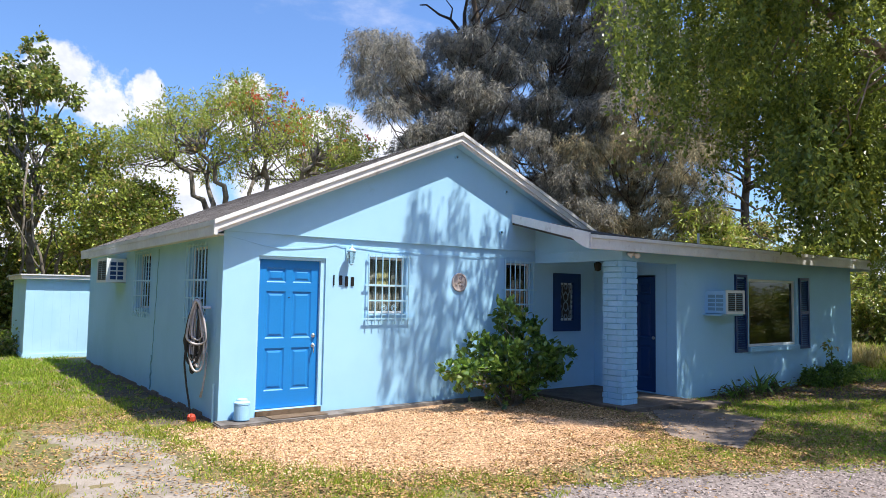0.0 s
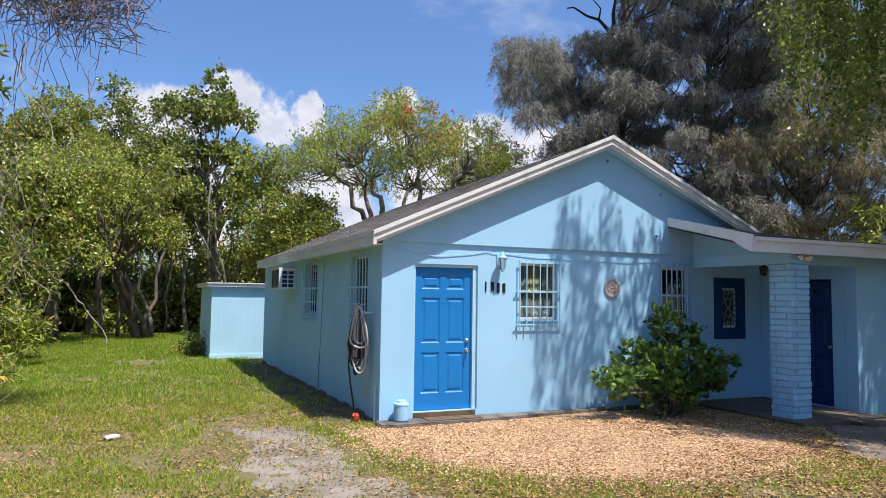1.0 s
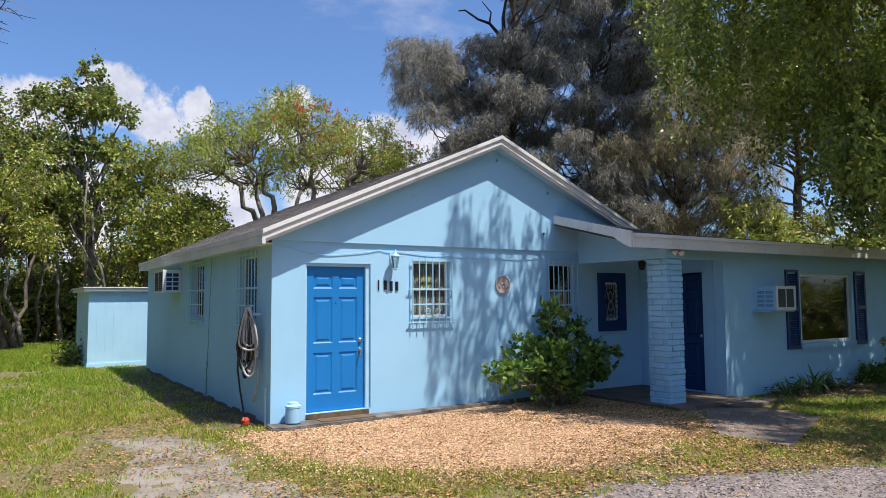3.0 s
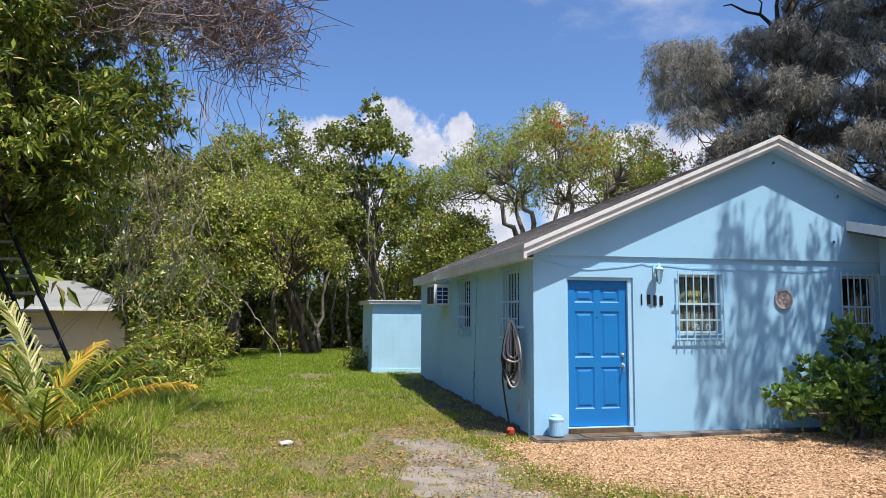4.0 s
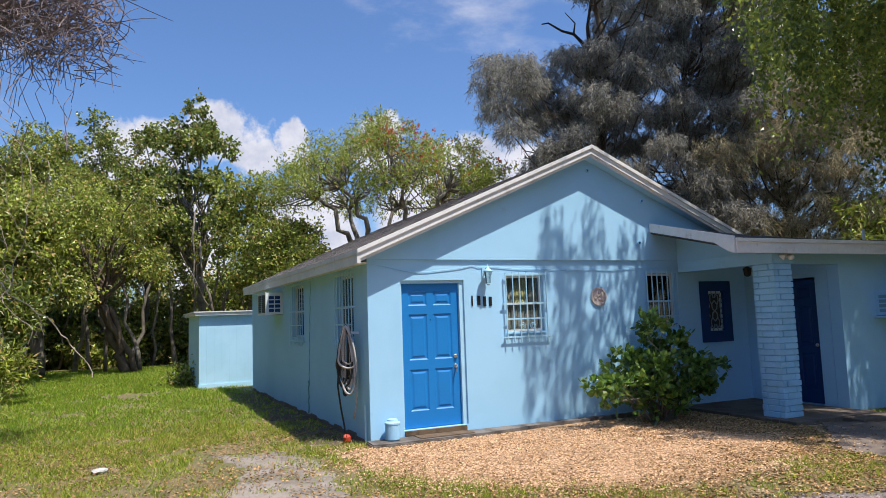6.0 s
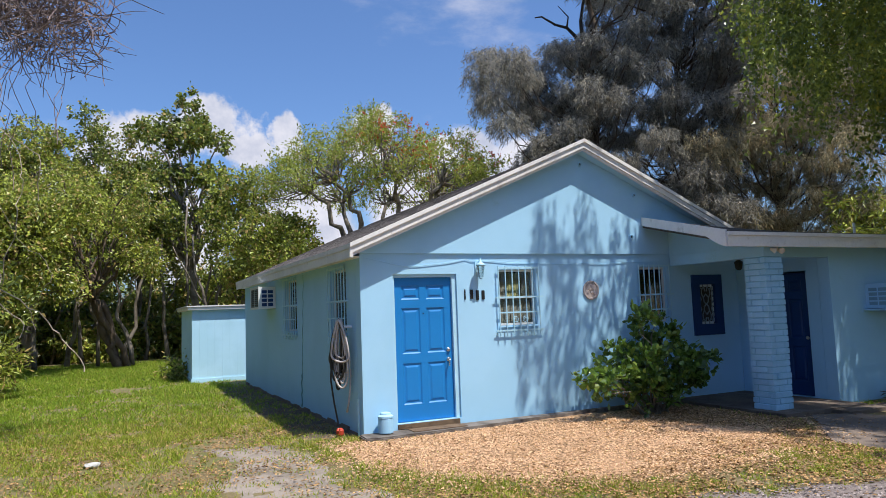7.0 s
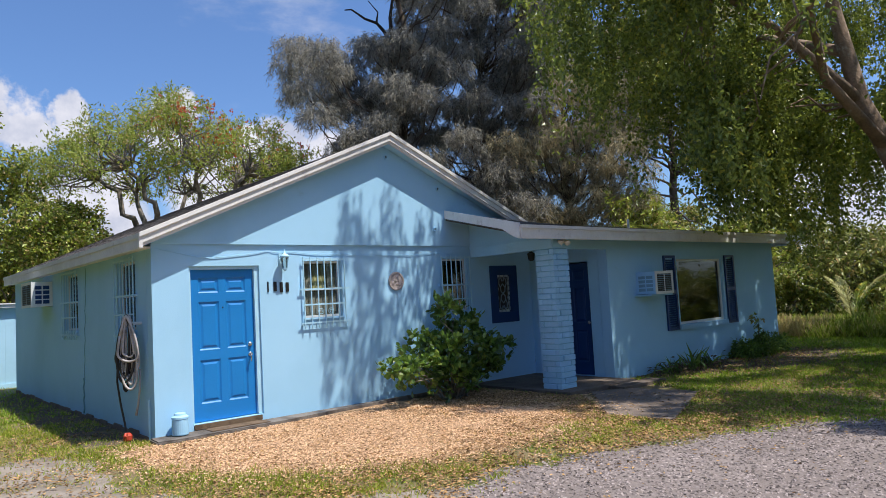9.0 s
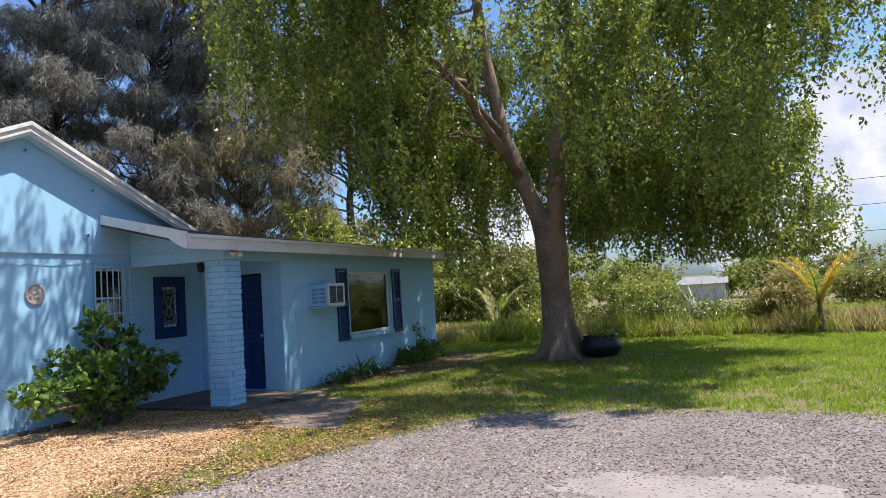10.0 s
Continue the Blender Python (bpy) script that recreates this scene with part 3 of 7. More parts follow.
M_SHINGLE_ONE = material("shingle_tab", (0.165, 0.145, 0.135), 0.95, 0.4, 120, 2.2, 0.7, second=(0.225, 0.20, 0.187), objects=0.25, dirt=((0.035, 0.03, 0.028), 1.1, 0.55, 0.6))
SHINGLE = shingle_mesh(0.33)
left_slope = Matrix.Translation((EX0, 0, EZ)) @ Matrix((RUN, (0, 1, 0), NORM)).transposed().to_4x4()
rows_v, rows_f = [], []
count = 0
for row in range(int(slope_len / 0.14)):
    u = row * 0.14 - 0.02
    for col in range(31):
        y = ROOF_Y0 + 0.01 + (col + (0.5 if row % 2 else 0.0) * 0.9) * 0.33
        if y + 0.33 > ROOF_Y1:
            continue
        m = left_slope @ Matrix.Translation((u, y, 0.004 + 0.002 * rng.random())) @ Matrix.Rotation(radians(1.2), 4, "Y")
        if col < 10 and count < 290:
            ob = new("shingle", SHINGLE)
            ob.parent, ob.matrix_basis = roof, m
            count += 1
        else:
            base = len(rows_v)
            rows_v += [m @ v.co for v in SHINGLE.vertices]
            rows_f += [[base + i for i in p.vertices] for p in SHINGLE.polygons]
tagged(fast_mesh("shingles", rows_v, rows_f, M_SHINGLE, roof), "", "", "", "stuff")
# white rake boards, fascia and soffits
for sx, ex in ((1, EX0 - 0.045), (-1, EX1 + 0.045)):
    for y, top, low, name in ((ROOF_Y0 - 0.03, 0.015, -0.12, "rake_board"), (ROOF_Y0 - 0.006, -0.11, -0.165, "rake_moulding")):
        prof = [(ex, y, EZ - 0.0196 + top), (PEAK_X, y, PZ + top), (PEAK_X, y, PZ + low), (ex, y, EZ - 0.0196 + low)]
        part(name, prism(bmesh.new(), prof, (0, 0.026, 0)), M_TRIM, house, "chipped white painted rake board")
    prof = [(ex, ROOF_Y0 - 0.055, EZ - 0.0196 + 0.028), (PEAK_X, ROOF_Y0 - 0.055, PZ + 0.028), (PEAK_X, ROOF_Y0 - 0.055, PZ - 0.03), (ex, ROOF_Y0 - 0.055, EZ - 0.0496)]
    part("drip_edge", prism(bmesh.new(), prof, (0, 0.024, 0)), M_TRIM, house)
part("fascia", boxed((EX0 - 0.028, EX0 - 0.002, ROOF_Y0 - 0.03, ROOF_Y1, EZ - 0.19, EZ + 0.0)), M_TRIM, house, "weathered white fascia board")
part("gutter_lip", boxed((EX0 - 0.04, EX0 - 0.03, ROOF_Y0 - 0.028, ROOF_Y1, EZ - 0.06, EZ + 0.006)), M_TRIM, house)
part("fascia", boxed((EX1 + 0.002, EX1 + 0.028, 0.0, ROOF_Y1, EZ - 0.19, EZ)), M_TRIM, house)
part("corner_return", boxed((EX0 - 0.047, EX0 + 0.004, ROOF_Y0 - 0.032, ROOF_Y0 + 0.03, EZ - 0.186, EZ + 0.0)), M_TRIM, house, "boxed white eave corner", bevel=0.004)
part("soffit", boxed((EX0, -0.002, -0.0, ROOF_Y1, EZ - 0.17, EZ - 0.145)), M_TRIM, house)
for sx, ex in ((0, EX0), (1, EX1)):
    prof = [(ex, ROOF_Y0, EZ - 0.105), (PEAK_X, ROOF_Y0, PZ - 0.135), (PEAK_X, ROOF_Y0, PZ - 0.16), (ex, ROOF_Y0, EZ - 0.13)]
    part("rake_soffit", prism(bmesh.new(), prof, (0, -ROOF_Y0 - 0.04, 0)), M_STUCCO, house)

# ---- wing and porch ----
WX0, WX1, WY0, WY1, WZ = HW, 13.8, -1.84, 4.6, 2.52
PICT = (9.5, 11.3, 0.82, 2.12)
AC2 = (8.1, 8.66, 1.47, 1.87)
part("wing_front_wall", wall_sheet(bmesh.new(), "y", WY0, 0.2, WX0, WX1, -0.05, WZ, [PICT, AC2]), M_STUCCO, house, "light blue stucco wall of the wing")
DOOR2 = (-1.41, -0.47, 0.055, 2.13)
part("wing_side_wall", wall_sheet(bmesh.new(), "x", WX0, 0.2, WY0 + 0.205, -0.002, -0.05, WZ + 0.1, [DOOR2]), M_STUCCO, house)
part("wing_end_wall", boxed((WX1 - 0.2, WX1, WY0 + 0.205, WY1, -0.05, WZ)), M_STUCCO, house)
part("wing_back_wall", boxed((WX0 + 0.005, WX1, WY1 + 0.005, WY1 + 0.2, -0.05, WZ)), M_STUCCO, house)
part("wing_floor", boxed((WX0 + 0.21, WX1 - 0.21, WY0 + 0.21, WY1, 0.02, 0.08)), M_ROOM, house)
part("wing_ceiling", boxed((WX0 + 0.21, WX1 - 0.21, WY0 + 0.21, WY1, WZ - 0.06, WZ - 0.01)), M_ROOM, house)

FY, FX0, FX1, FTOP, FLOW = -2.15, 4.72, 14.9, 2.665, 2.435


def wing_top(x, y):
    k = min(max((x - 4.8) / 2.4, 0), 1)
    k = k * k * (3 - 2 * k)
    s = 0.225 * (1 - k) + 0.128 * k
    return FTOP + s * (min(y, 1.6) - FY) - 0.12 * max(0.0, y - 1.6)


bm = bmesh.new()
tops, lows = {}, {}
gx = [FX0, *np.linspace(5.2, 7.2, 9), HW + 0.36, 8.5, 10, 12, 13.8, FX1]
gy = [FY, -1.8, -1.3, -0.8, -0.4, -0.04, 1.0, 1.6, 3.2, 5.0]
for i, x in enumerate(gx):
    for j, y in enumerate(gy):
        edge = x + (0.17 * (y - FY) if i == 0 else 0.0)
        tops[i, j] = bm.verts.new((edge, y, wing_top(x, y)))
        lows[i, j] = bm.verts.new((edge, y, wing_top(x, y) - 0.17))


def cell(i, j):
    return 0 <= i < len(gx) - 1 and 0 <= j < len(gy) - 1 and (gx[i] >= HW + 0.3 or gy[j + 1] <= -0.03)


for i in range(len(gx) - 1):
    for j in range(len(gy) - 1):
        if not cell(i, j):
            continue
        bm.faces.new((tops[i, j], tops[i + 1, j], tops[i + 1, j + 1], tops[i, j + 1]))
        bm.faces.new((lows[i, j], lows[i, j + 1], lows[i + 1, j + 1], lows[i + 1, j]))
        for (di, dj), (p, q) in {(-1, 0): ((i, j + 1), (i, j)), (1, 0): ((i + 1, j), (i + 1, j + 1)), (0, -1): ((i, j), (i + 1, j)), (0, 1): ((i + 1, j + 1), (i, j + 1))}.items():
            if not cell(i + di, j + dj):
                bm.faces.new((tops[p], lows[p], lows[q], tops[q]))
for key in set(tops):
    for v in (tops[key], lows[key]):
        if not v.link_faces:
            bm.verts.remove(v)
part("wing_roof", bm, M_WINGROOF, house, "low-pitched dark shingle roof over wing and porch")
part("porch_ceiling", boxed((5.84, HW - 0.003, WY0 + 0.2, -0.005, 2.42, 2.45)), M_STUCCO, house)
# fascia boards: the long front one, and the sloping one on the open side with its curved end
part("wing_fascia", boxed((FX0 - 0.01, FX1 + 0.01, FY - 0.03, FY - 0.003, FLOW, FTOP - 0.02)), M_TRIM, house, "long white fascia board with peeling paint", bevel=0.004)
part("drip_edge", boxed((FX0 - 0.03, FX1 + 0.03, FY - 0.055, FY - 0.032, FTOP - 0.07, FTOP - 0.018)), M_TRIM, house)
edge_line = []
for y in np.linspace(FY, -0.045, 40):
    edge_line.append((FX0 + 0.17 * (y - FY), y, wing_top(FX0, y)))
low_line = []
for x, y, z in edge_line:
    flare = max(0.0, 1 - (y - FY) / 0.42)
    low_line.append((x, y, z - 0.135 - 0.095 * math.sin(flare * math.pi / 2)))
prism_pts = [(x, y, z + 0.012) for x, y, z in edge_line] + low_line[::-1]
part("side_fascia", prism(bmesh.new(), prism_pts, (-0.028, 0, 0)), M_TRIM, house, "white fascia board sloping along the porch roof")
part("end_fascia", boxed((FX1 + 0.002, FX1 + 0.028, FY - 0.02, 1.5, FLOW, FTOP)), M_TRIM, house)
# porch beams
PX0, PX1, PY0, PY1 = 5.63, 6.01, -1.98, -1.60
beam = [(PX0, -0.04, 2.31), (PX0, PY1 - 0.1, 2.31), (PX0, PY1 - 0.1, wing_top(PX0, PY1 - 0.1) - 0.12), (PX0, -0.04, wing_top(PX0, -0.04) - 0.12)]
part("porch_beam", prism(bmesh.new(), beam, (0.2, 0, 0)), M_STUCCO, house, "light blue porch beam")
part("beam_strip", boxed((PX0 - 0.018, PX0 - 0.002, PY1 - 0.1, -0.04, 2.47, 2.50)), M_STUCCO, house)
part("porch_lintel", boxed((PX0 + 0.21, WX0 - 0.003, WY0, WY0 + 0.19, 2.31, 2.56)), M_STUCCO, house)

# brick pillar of single bricks
pillar = thing("porch_pillar", "square brick pillar painted light blue", "pillar")
part("mortar", boxed((PX0 + 0.013, PX1 - 0.013, PY0 + 0.013, PY1 - 0.013, -0.05, 2.31)), M_MORTAR, pillar)
part("capital", boxed((PX0 - 0.02, PX1 + 0.02, PY0 - 0.02, PY1 + 0.02, 2.312, 2.47)), M_STUCCO, pillar, bevel=0.012)


def brick_mesh(length):
    bm = boxed((0, length, 0, 0.095, 0, 0.079))
    bmesh.ops.bevel(bm, geom=list(bm.edges), offset=0.006, segments=1, affect="EDGES")
    for v in bm.verts:
        v.co += Vector(noise.noise_vector(v.co * 40 + Vector((length * 9, 0, 0)))) * 0.004
    mesh = bpy.data.meshes.new("brick")
    bm.to_mesh(mesh)
    bm.free()
    mesh.materials.append(M_BRICK)
    return mesh


LONG = brick_mesh(0.281)
side_len = PX1 - PX0
for course in range(25):
    z = 0.05 + course * 0.0904
    for k in range(4):
        turn = Matrix.Translation(((PX0 + PX1) / 2, (PY0 + PY1) / 2, z)) @ Matrix.Rotation(k * math.pi / 2, 4, "Z")
        spans = ((LONG, -side_len / 2 + (0.1 if course % 2 else 0.0)),)
        for mesh, u in spans:
            ob = new("brick", mesh)
            ob.parent = pillar
            ob.matrix_basis = turn @ Matrix.Translation((u + 0.003, -side_len / 2 + rng.uniform(-0.013, 0.003), 0)) @ Matrix.Rotation(rng.uniform(-0.012, 0.012), 4, "Z") @ Matrix.Rotation(rng.uniform(-0.04, 0.0), 4, "X")

# ---- doors ----


def panel_door(name, w, h, mat, parent, label):
    """A six-panel door leaf in the plane y = 0, facing -y, with its lower left corner at the origin."""
    holder = new(name)
    holder.parent = parent
    tagged(holder, label)
    st, mid = 0.115 * w / 0.91, 0.10
    cols = [(st, w / 2 - mid / 2), (w / 2 + mid / 2, w - st)]
    rows = [(0.115 * h, 0.40 * h), (0.465 * h, 0.785 * h), (0.845 * h, 0.945 * h)]
    part("leaf", wall_sheet(bmesh.new(), "y", 0.0, 0.04, 0, w, 0, h, [(a, b, c, d) for a, b in cols for c, d in rows]), mat, holder)
    for a, b in cols:
        for c, d in rows:
            bm = bmesh.new()
            ring = [(0.0, 0.001), (0.018, 0.014), (0.035, 0.014), (0.062, 0.003)]
            loops = [[bm.verts.new(p) for p in ((a + o, y, c + o), (b - o, y, c + o), (b - o, y, d - o), (a + o, y, d - o))] for o, y in ring]
            for p, q in zip(loops, loops[1:]):
                for k in range(4):
                    bm.faces.new((p[k], p[(k + 1) % 4], q[(k + 1) % 4], q[k]))
            bm.faces.new(loops[-1])
            part("panel", bm, mat, holder)
    return holder


def knob(parent, x, z, y=0.0, lever=False):
    turn = Matrix.Rotation(math.pi / 2, 3, "X")
    part("rosette", lathe(bmesh.new(), [(0.032, 0), (0.032, 0.008), (0.024, 0.014)], (x, y, z), 16, turn), M_METAL, parent, "nickel door rosette", smooth=True)
    if lever:
        part("handle", tube(bmesh.new(), [(x, y - 0.01, z), (x, y - 0.055, z), (x - 0.015, y - 0.06, z - 0.02), (x - 0.012, y - 0.055, z - 0.10)], [0.012, 0.012, 0.011, 0.008], 8), M_METAL, parent, "curved nickel door handle", smooth=True)
    else:
        part("deadbolt", lathe(bmesh.new(), [(0.022, 0.01), (0.024, 0.022), (0.018, 0.032), (0.004, 0.034)], (x, y, z), 16, turn), M_METAL, parent, "nickel deadbolt", smooth=True)


a, b, c, d = DOOR
door = panel_door("front_door", b - a - 0.1, d - c - 0.055, M_BLUE, house, "bright blue six-panel front door")
door.location = (a + 0.03, 0.075, c + 0.01)
knob(door, b - a - 0.17, 0.98)
knob(door, b - a - 0.17, 0.84, lever=True)
door_frame = part("door_frame", boxed((a + 0.001, a + 0.028, 0.03, 0.15, c + 0.005, d - 0.045), (b - 0.068, b - 0.001, 0.03, 0.15, c + 0.005, d - 0.045), (a + 0.001, b - 0.001, 0.03, 0.15, d - 0.044, d - 0.001)), M_FRAME, door)
door_frame.location = (-a - 0.03, -0.075, -c - 0.01)
part("peephole", lathe(bmesh.new(), [(0.009, 0), (0.009, 0.006), (0.005, 0.007)], ((b - a - 0.1) / 2, 0, 1.52), 10, Matrix.Rotation(math.pi / 2, 3, "X")), M_BLACK, door)
a, b, c, d = DOOR2
door2 = panel_door("porch_door", b - a - 0.06, d - c - 0.04, M_NAVY, house, "dark blue panelled porch door in shade")
door2.matrix_basis = pose(WX0 + 0.06, b - 0.03, c + 0.01, 0, 0, -90)
knob(door2, 0.82, 0.95)
# leaded window in its dark blue frame
a, b, c, d = LEADED
leaded = new("leaded_window")
leaded.parent = house
tagged(leaded, "dark blue framed window with leaded glass")
part("frame", wall_sheet(bmesh.new(), "y", -0.03, 0.1, a - 0.075, b + 0.075, c - 0.075, d + 0.075, [(a + 0.1, b - 0.1, c + 0.12, d - 0.1)]), M_NAVY, leaded, bevel=0.0)
part("pane", boxed((a + 0.101, b - 0.101, 0.03, 0.036, c + 0.121, d - 0.101)), M_DARK, leaded)
lead = bmesh.new()
cx, cz = (a + b) / 2, (c + d) / 2 + 0.01
hw, hh = (b - a) / 2 - 0.115, (d - c) / 2 - 0.13
for s in (-1, 1):
    for t in (-1, 1):
        tube(lead, [(cx + s * hw * f, 0.022, cz + t * hh * g) for f, g in ((0.95, 0.05), (0.75, 0.25), (0.95, 0.55), (0.9, 0.95), (0.5, 0.8), (0.25, 0.95), (0.1, 0.7))], 0.012, 5)
        tube(lead, [(cx + s * hw * f, 0.022, cz + t * hh * g) for f, g in ((0.0, 0.55), (0.38, 0.35), (0.3, 0.12), (0.0, 0.0))], 0.011, 5)
        tube(lead, [(cx + s * hw * f, 0.022, cz + t * hh * g) for f, g in ((0.38, 0.35), (0.6, 0.55), (0.55, 0.8))], 0.009, 5)
for k in range(7):
    z = cz - hh + 2 * hh * (k + 0.5) / 7
    for sx in (-1, 1):
        part("glass_piece", boxed((cx + sx * (hw - 0.004) - 0.024, cx + sx * (hw - 0.004) + 0.024, 0.024, 0.029, z - hh / 7 + 0.012, z + hh / 7 - 0.012)), M_LEAD, leaded)
for k in range(3):
    x = cx - hw + 2 * hw * (k + 0.5) / 3
    for sz in (-1, 1):
        part("glass_piece", boxed((x - hw / 3 + 0.01, x + hw / 3 - 0.01, 0.0235, 0.0285, cz + sz * hh - 0.024, cz + sz * hh + 0.024)), M_LEAD, leaded)
part("leading", lead, material("dull_lead", (0.24, 0.33, 0.41), 0.4, 0.2, 30, 9, 0.1), leaded, "dull grey scrolled leading")

# ---- windows with iron grilles ----


def window(name, hole, axis, level, label, inner):
    """A sash window in an opening. axis 'y' faces -y, 'x' faces -x."""
    a, b, c, d = hole
    holder = new(name)
    holder.parent = house
    tagged(holder, label)
    if axis == "y":
        holder.matrix_basis = pose(a, level, c)
    else:
        holder.matrix_basis = pose(level, b, c, 0, 0, -90)
    w, h = b - a, d - c
    part("frame", wall_sheet(bmesh.new(), "y", 0.06, 0.05, 0.002, w - 0.002, 0.002, h - 0.002, [(0.035, w - 0.035, 0.035, h / 2 - 0.015), (0.035, w - 0.035, h / 2 + 0.015, h - 0.035)]), M_WHITE, holder)
    for z0, z1 in ((0.036, h / 2 - 0.016), (h / 2 + 0.016, h - 0.036)):
        pane = part("pane", boxed((0.036, w - 0.036, 0.082, 0.087, z0, z1)), M_GLASS, holder)
        pane.visible_shadow = False
    part("sill", boxed((-0.02, w + 0.02, -0.035, 0.058, -0.03, 0.0)), M_STUCCO, holder, bevel=0.006)
    if inner:
        for k in range(int(w / 0.075)):
            x = 0.05 + k * 0.075
            high = h - 0.04 if inner != 2 or not 0.18 < x < w - 0.2 else h * 0.5
            bm = boxed((-0.032, 0.032, -0.001, 0.001, 0.04, high))
            bmesh.ops.rotate(bm, verts=list(bm.verts), matrix=Matrix.Rotation(radians(-20 if inner == 2 else 50), 3, "Z"))
            ob = part("blind_slat", bm, M_BLIND, holder)
            ob.location = (x, 0.108 if inner == 2 else 0.16, 0)
    if inner == 2:
        bm = bmesh.new()
        cols = [bm.verts.new((0.2 + 0.2 * k / 12, 0.098 + 0.006 * math.sin(k * 2.1), z)) for z in (h * 0.5, h - 0.05) for k in range(13)]
        for k in range(12):
            bm.faces.new((cols[k], cols[k + 1], cols[14 + k], cols[13 + k]))
        part("hanging_cloth", bm, M_CURTAIN, holder, "yellow cloth behind the glass")
    return holder


def grille(name, hole, axis, level, bars, scroll, reach=0.05):
    """A window guard of iron bars in front of an opening."""
    a, b, c, d = hole
    g = thing(name, "pale painted iron security bars over a window", "window bars", "window guards")
    g.matrix_basis = pose(a, level, c) if axis == "y" else pose(level, b, c, 0, 0, -90)
    w, h = b - a, d - c
    y = -reach
    for k in range(bars):
        x = -0.03 + (w + 0.06) * k / (bars - 1)
        part("upright_bar", tube(bmesh.new(), [(x, y, -0.16), (x, y, h + 0.05)], [0.0105, 0.0105], 6), M_FRAME, g)
    for z, o in ((-0.075, 0.1), (h * 0.23, 0.045), (h * 0.5, 0.1), (h + 0.02, 0.045)):
        part("cross_bar", boxed((-o, w + o, y - 0.006, y + 0.006, z - 0.011, z + 0.011)), M_FRAME, g)
    for x in (-0.06, w + 0.06):
        part("bracket", boxed((x - 0.008, x + 0.008, y, 0.0, h * 0.5 - 0.012, h * 0.5 + 0.012)), M_FRAME, g)
        part("bracket", boxed((x - 0.008, x + 0.008, y, 0.0, -0.1, -0.08)), M_FRAME, g)
    if scroll:
        for s in (-1, 1):
            for zc, r in ((h * 0.10, 0.055),):
                pts = [(w / 2 + s * (0.085 + r * (1 - k / 26) * math.cos(k * 0.55)), y - 0.004, zc + r * (1 - k / 26) * math.sin(k * 0.55)) for k in range(20)]
                part("scroll", tube(bmesh.new(), pts, 0.0045, 5), M_FRAME, g)
    return g


window("front_window", WIN1, "y", 0.0, "small sash window with blinds behind iron bars", 2)
window("porch_window", WIN2, "y", 0.0, "small sash window with a dark room behind", 1)
window("side_window", W3, "x", 0.0, "shaded side window behind iron bars", 1)
window("side_window", W4, "x", 0.0, "shaded side window behind iron bars", 1)
grille("window_guard", WIN1, "y", 0.0, 7, True)
grille("window_guard", WIN2, "y", 0.0, 7, True)
grille("window_guard", W3, "x", 0.0, 7, False, 0.04)
grille("window_guard", W4, "x", 0.0, 7, False, 0.04)
# picture window of the wing
a, b, c, d = PICT
pict = new("picture_window")
pict.parent = house
tagged(pict, "large fixed window reflecting trees, with a stucco sill")
part("frame", wall_sheet(bmesh.new(), "y", WY0 + 0.03, 0.06, a + 0.002, b - 0.002, c + 0.002, d - 0.002, [(a + 0.05, b - 0.05, c + 0.05, d - 0.05)]), M_WHITE, pict)
part("pane", boxed((a + 0.051, b - 0.051, WY0 + 0.055, WY0 + 0.062, c + 0.051, d - 0.051)), glass_material("dark_glass", (0.30, 0.33, 0.32)), pict)
part("sill", boxed((a - 0.04, b + 0.04, WY0 - 0.07, WY0 + 0.028, c - 0.1, c)), M_STUCCO, pict, bevel=0.008)
part("casing", boxed((a - 0.05, a, WY0 - 0.02, WY0 - 0.001, c, d + 0.05), (b, b + 0.05, WY0 - 0.02, WY0 - 0.001, c, d + 0.05), (a, b, WY0 - 0.02, WY0 - 0.001, d, d + 0.05)), M_STUCCO, pict)


def shutter(x, w=0.40, z0=0.73, z1=2.19):
    s = thing("shutter", "dark blue louvred shutter beside the picture window", "shutter", "shutters", at=(x, WY0 - 0.003, z0))
    h = z1 - z0
    part("frame", wall_sheet(bmesh.new(), "y", -0.035, 0.034, 0, w, 0, h, [(0.05, w - 0.05, 0.05, h * 0.48), (0.05, w - 0.05, h * 0.53, h - 0.05)]), M_NAVY, s)
    for lo, hi in ((0.06, h * 0.475), (h * 0.54, h - 0.055)):
        z = lo
        while z < hi - 0.02:
            bm = boxed((0.051, w - 0.051, -0.004, 0.004, -0.02, 0.02))
            bmesh.ops.rotate(bm, verts=list(bm.verts), matrix=Matrix.Rotation(radians(-38), 3, "X"))
            ob = part("slat", bm, M_NAVY, s)
            ob.location = (w * 0.0, -0.017, z + 0.015)
            z += 0.043
    return s


shutter(9.03)
shutter(11.42)

# ---- air conditioners ----
M_VENT = material("louvre_blue", (0.20, 0.38, 0.52), 0.6, 0.1, 40, 3, 0.05)


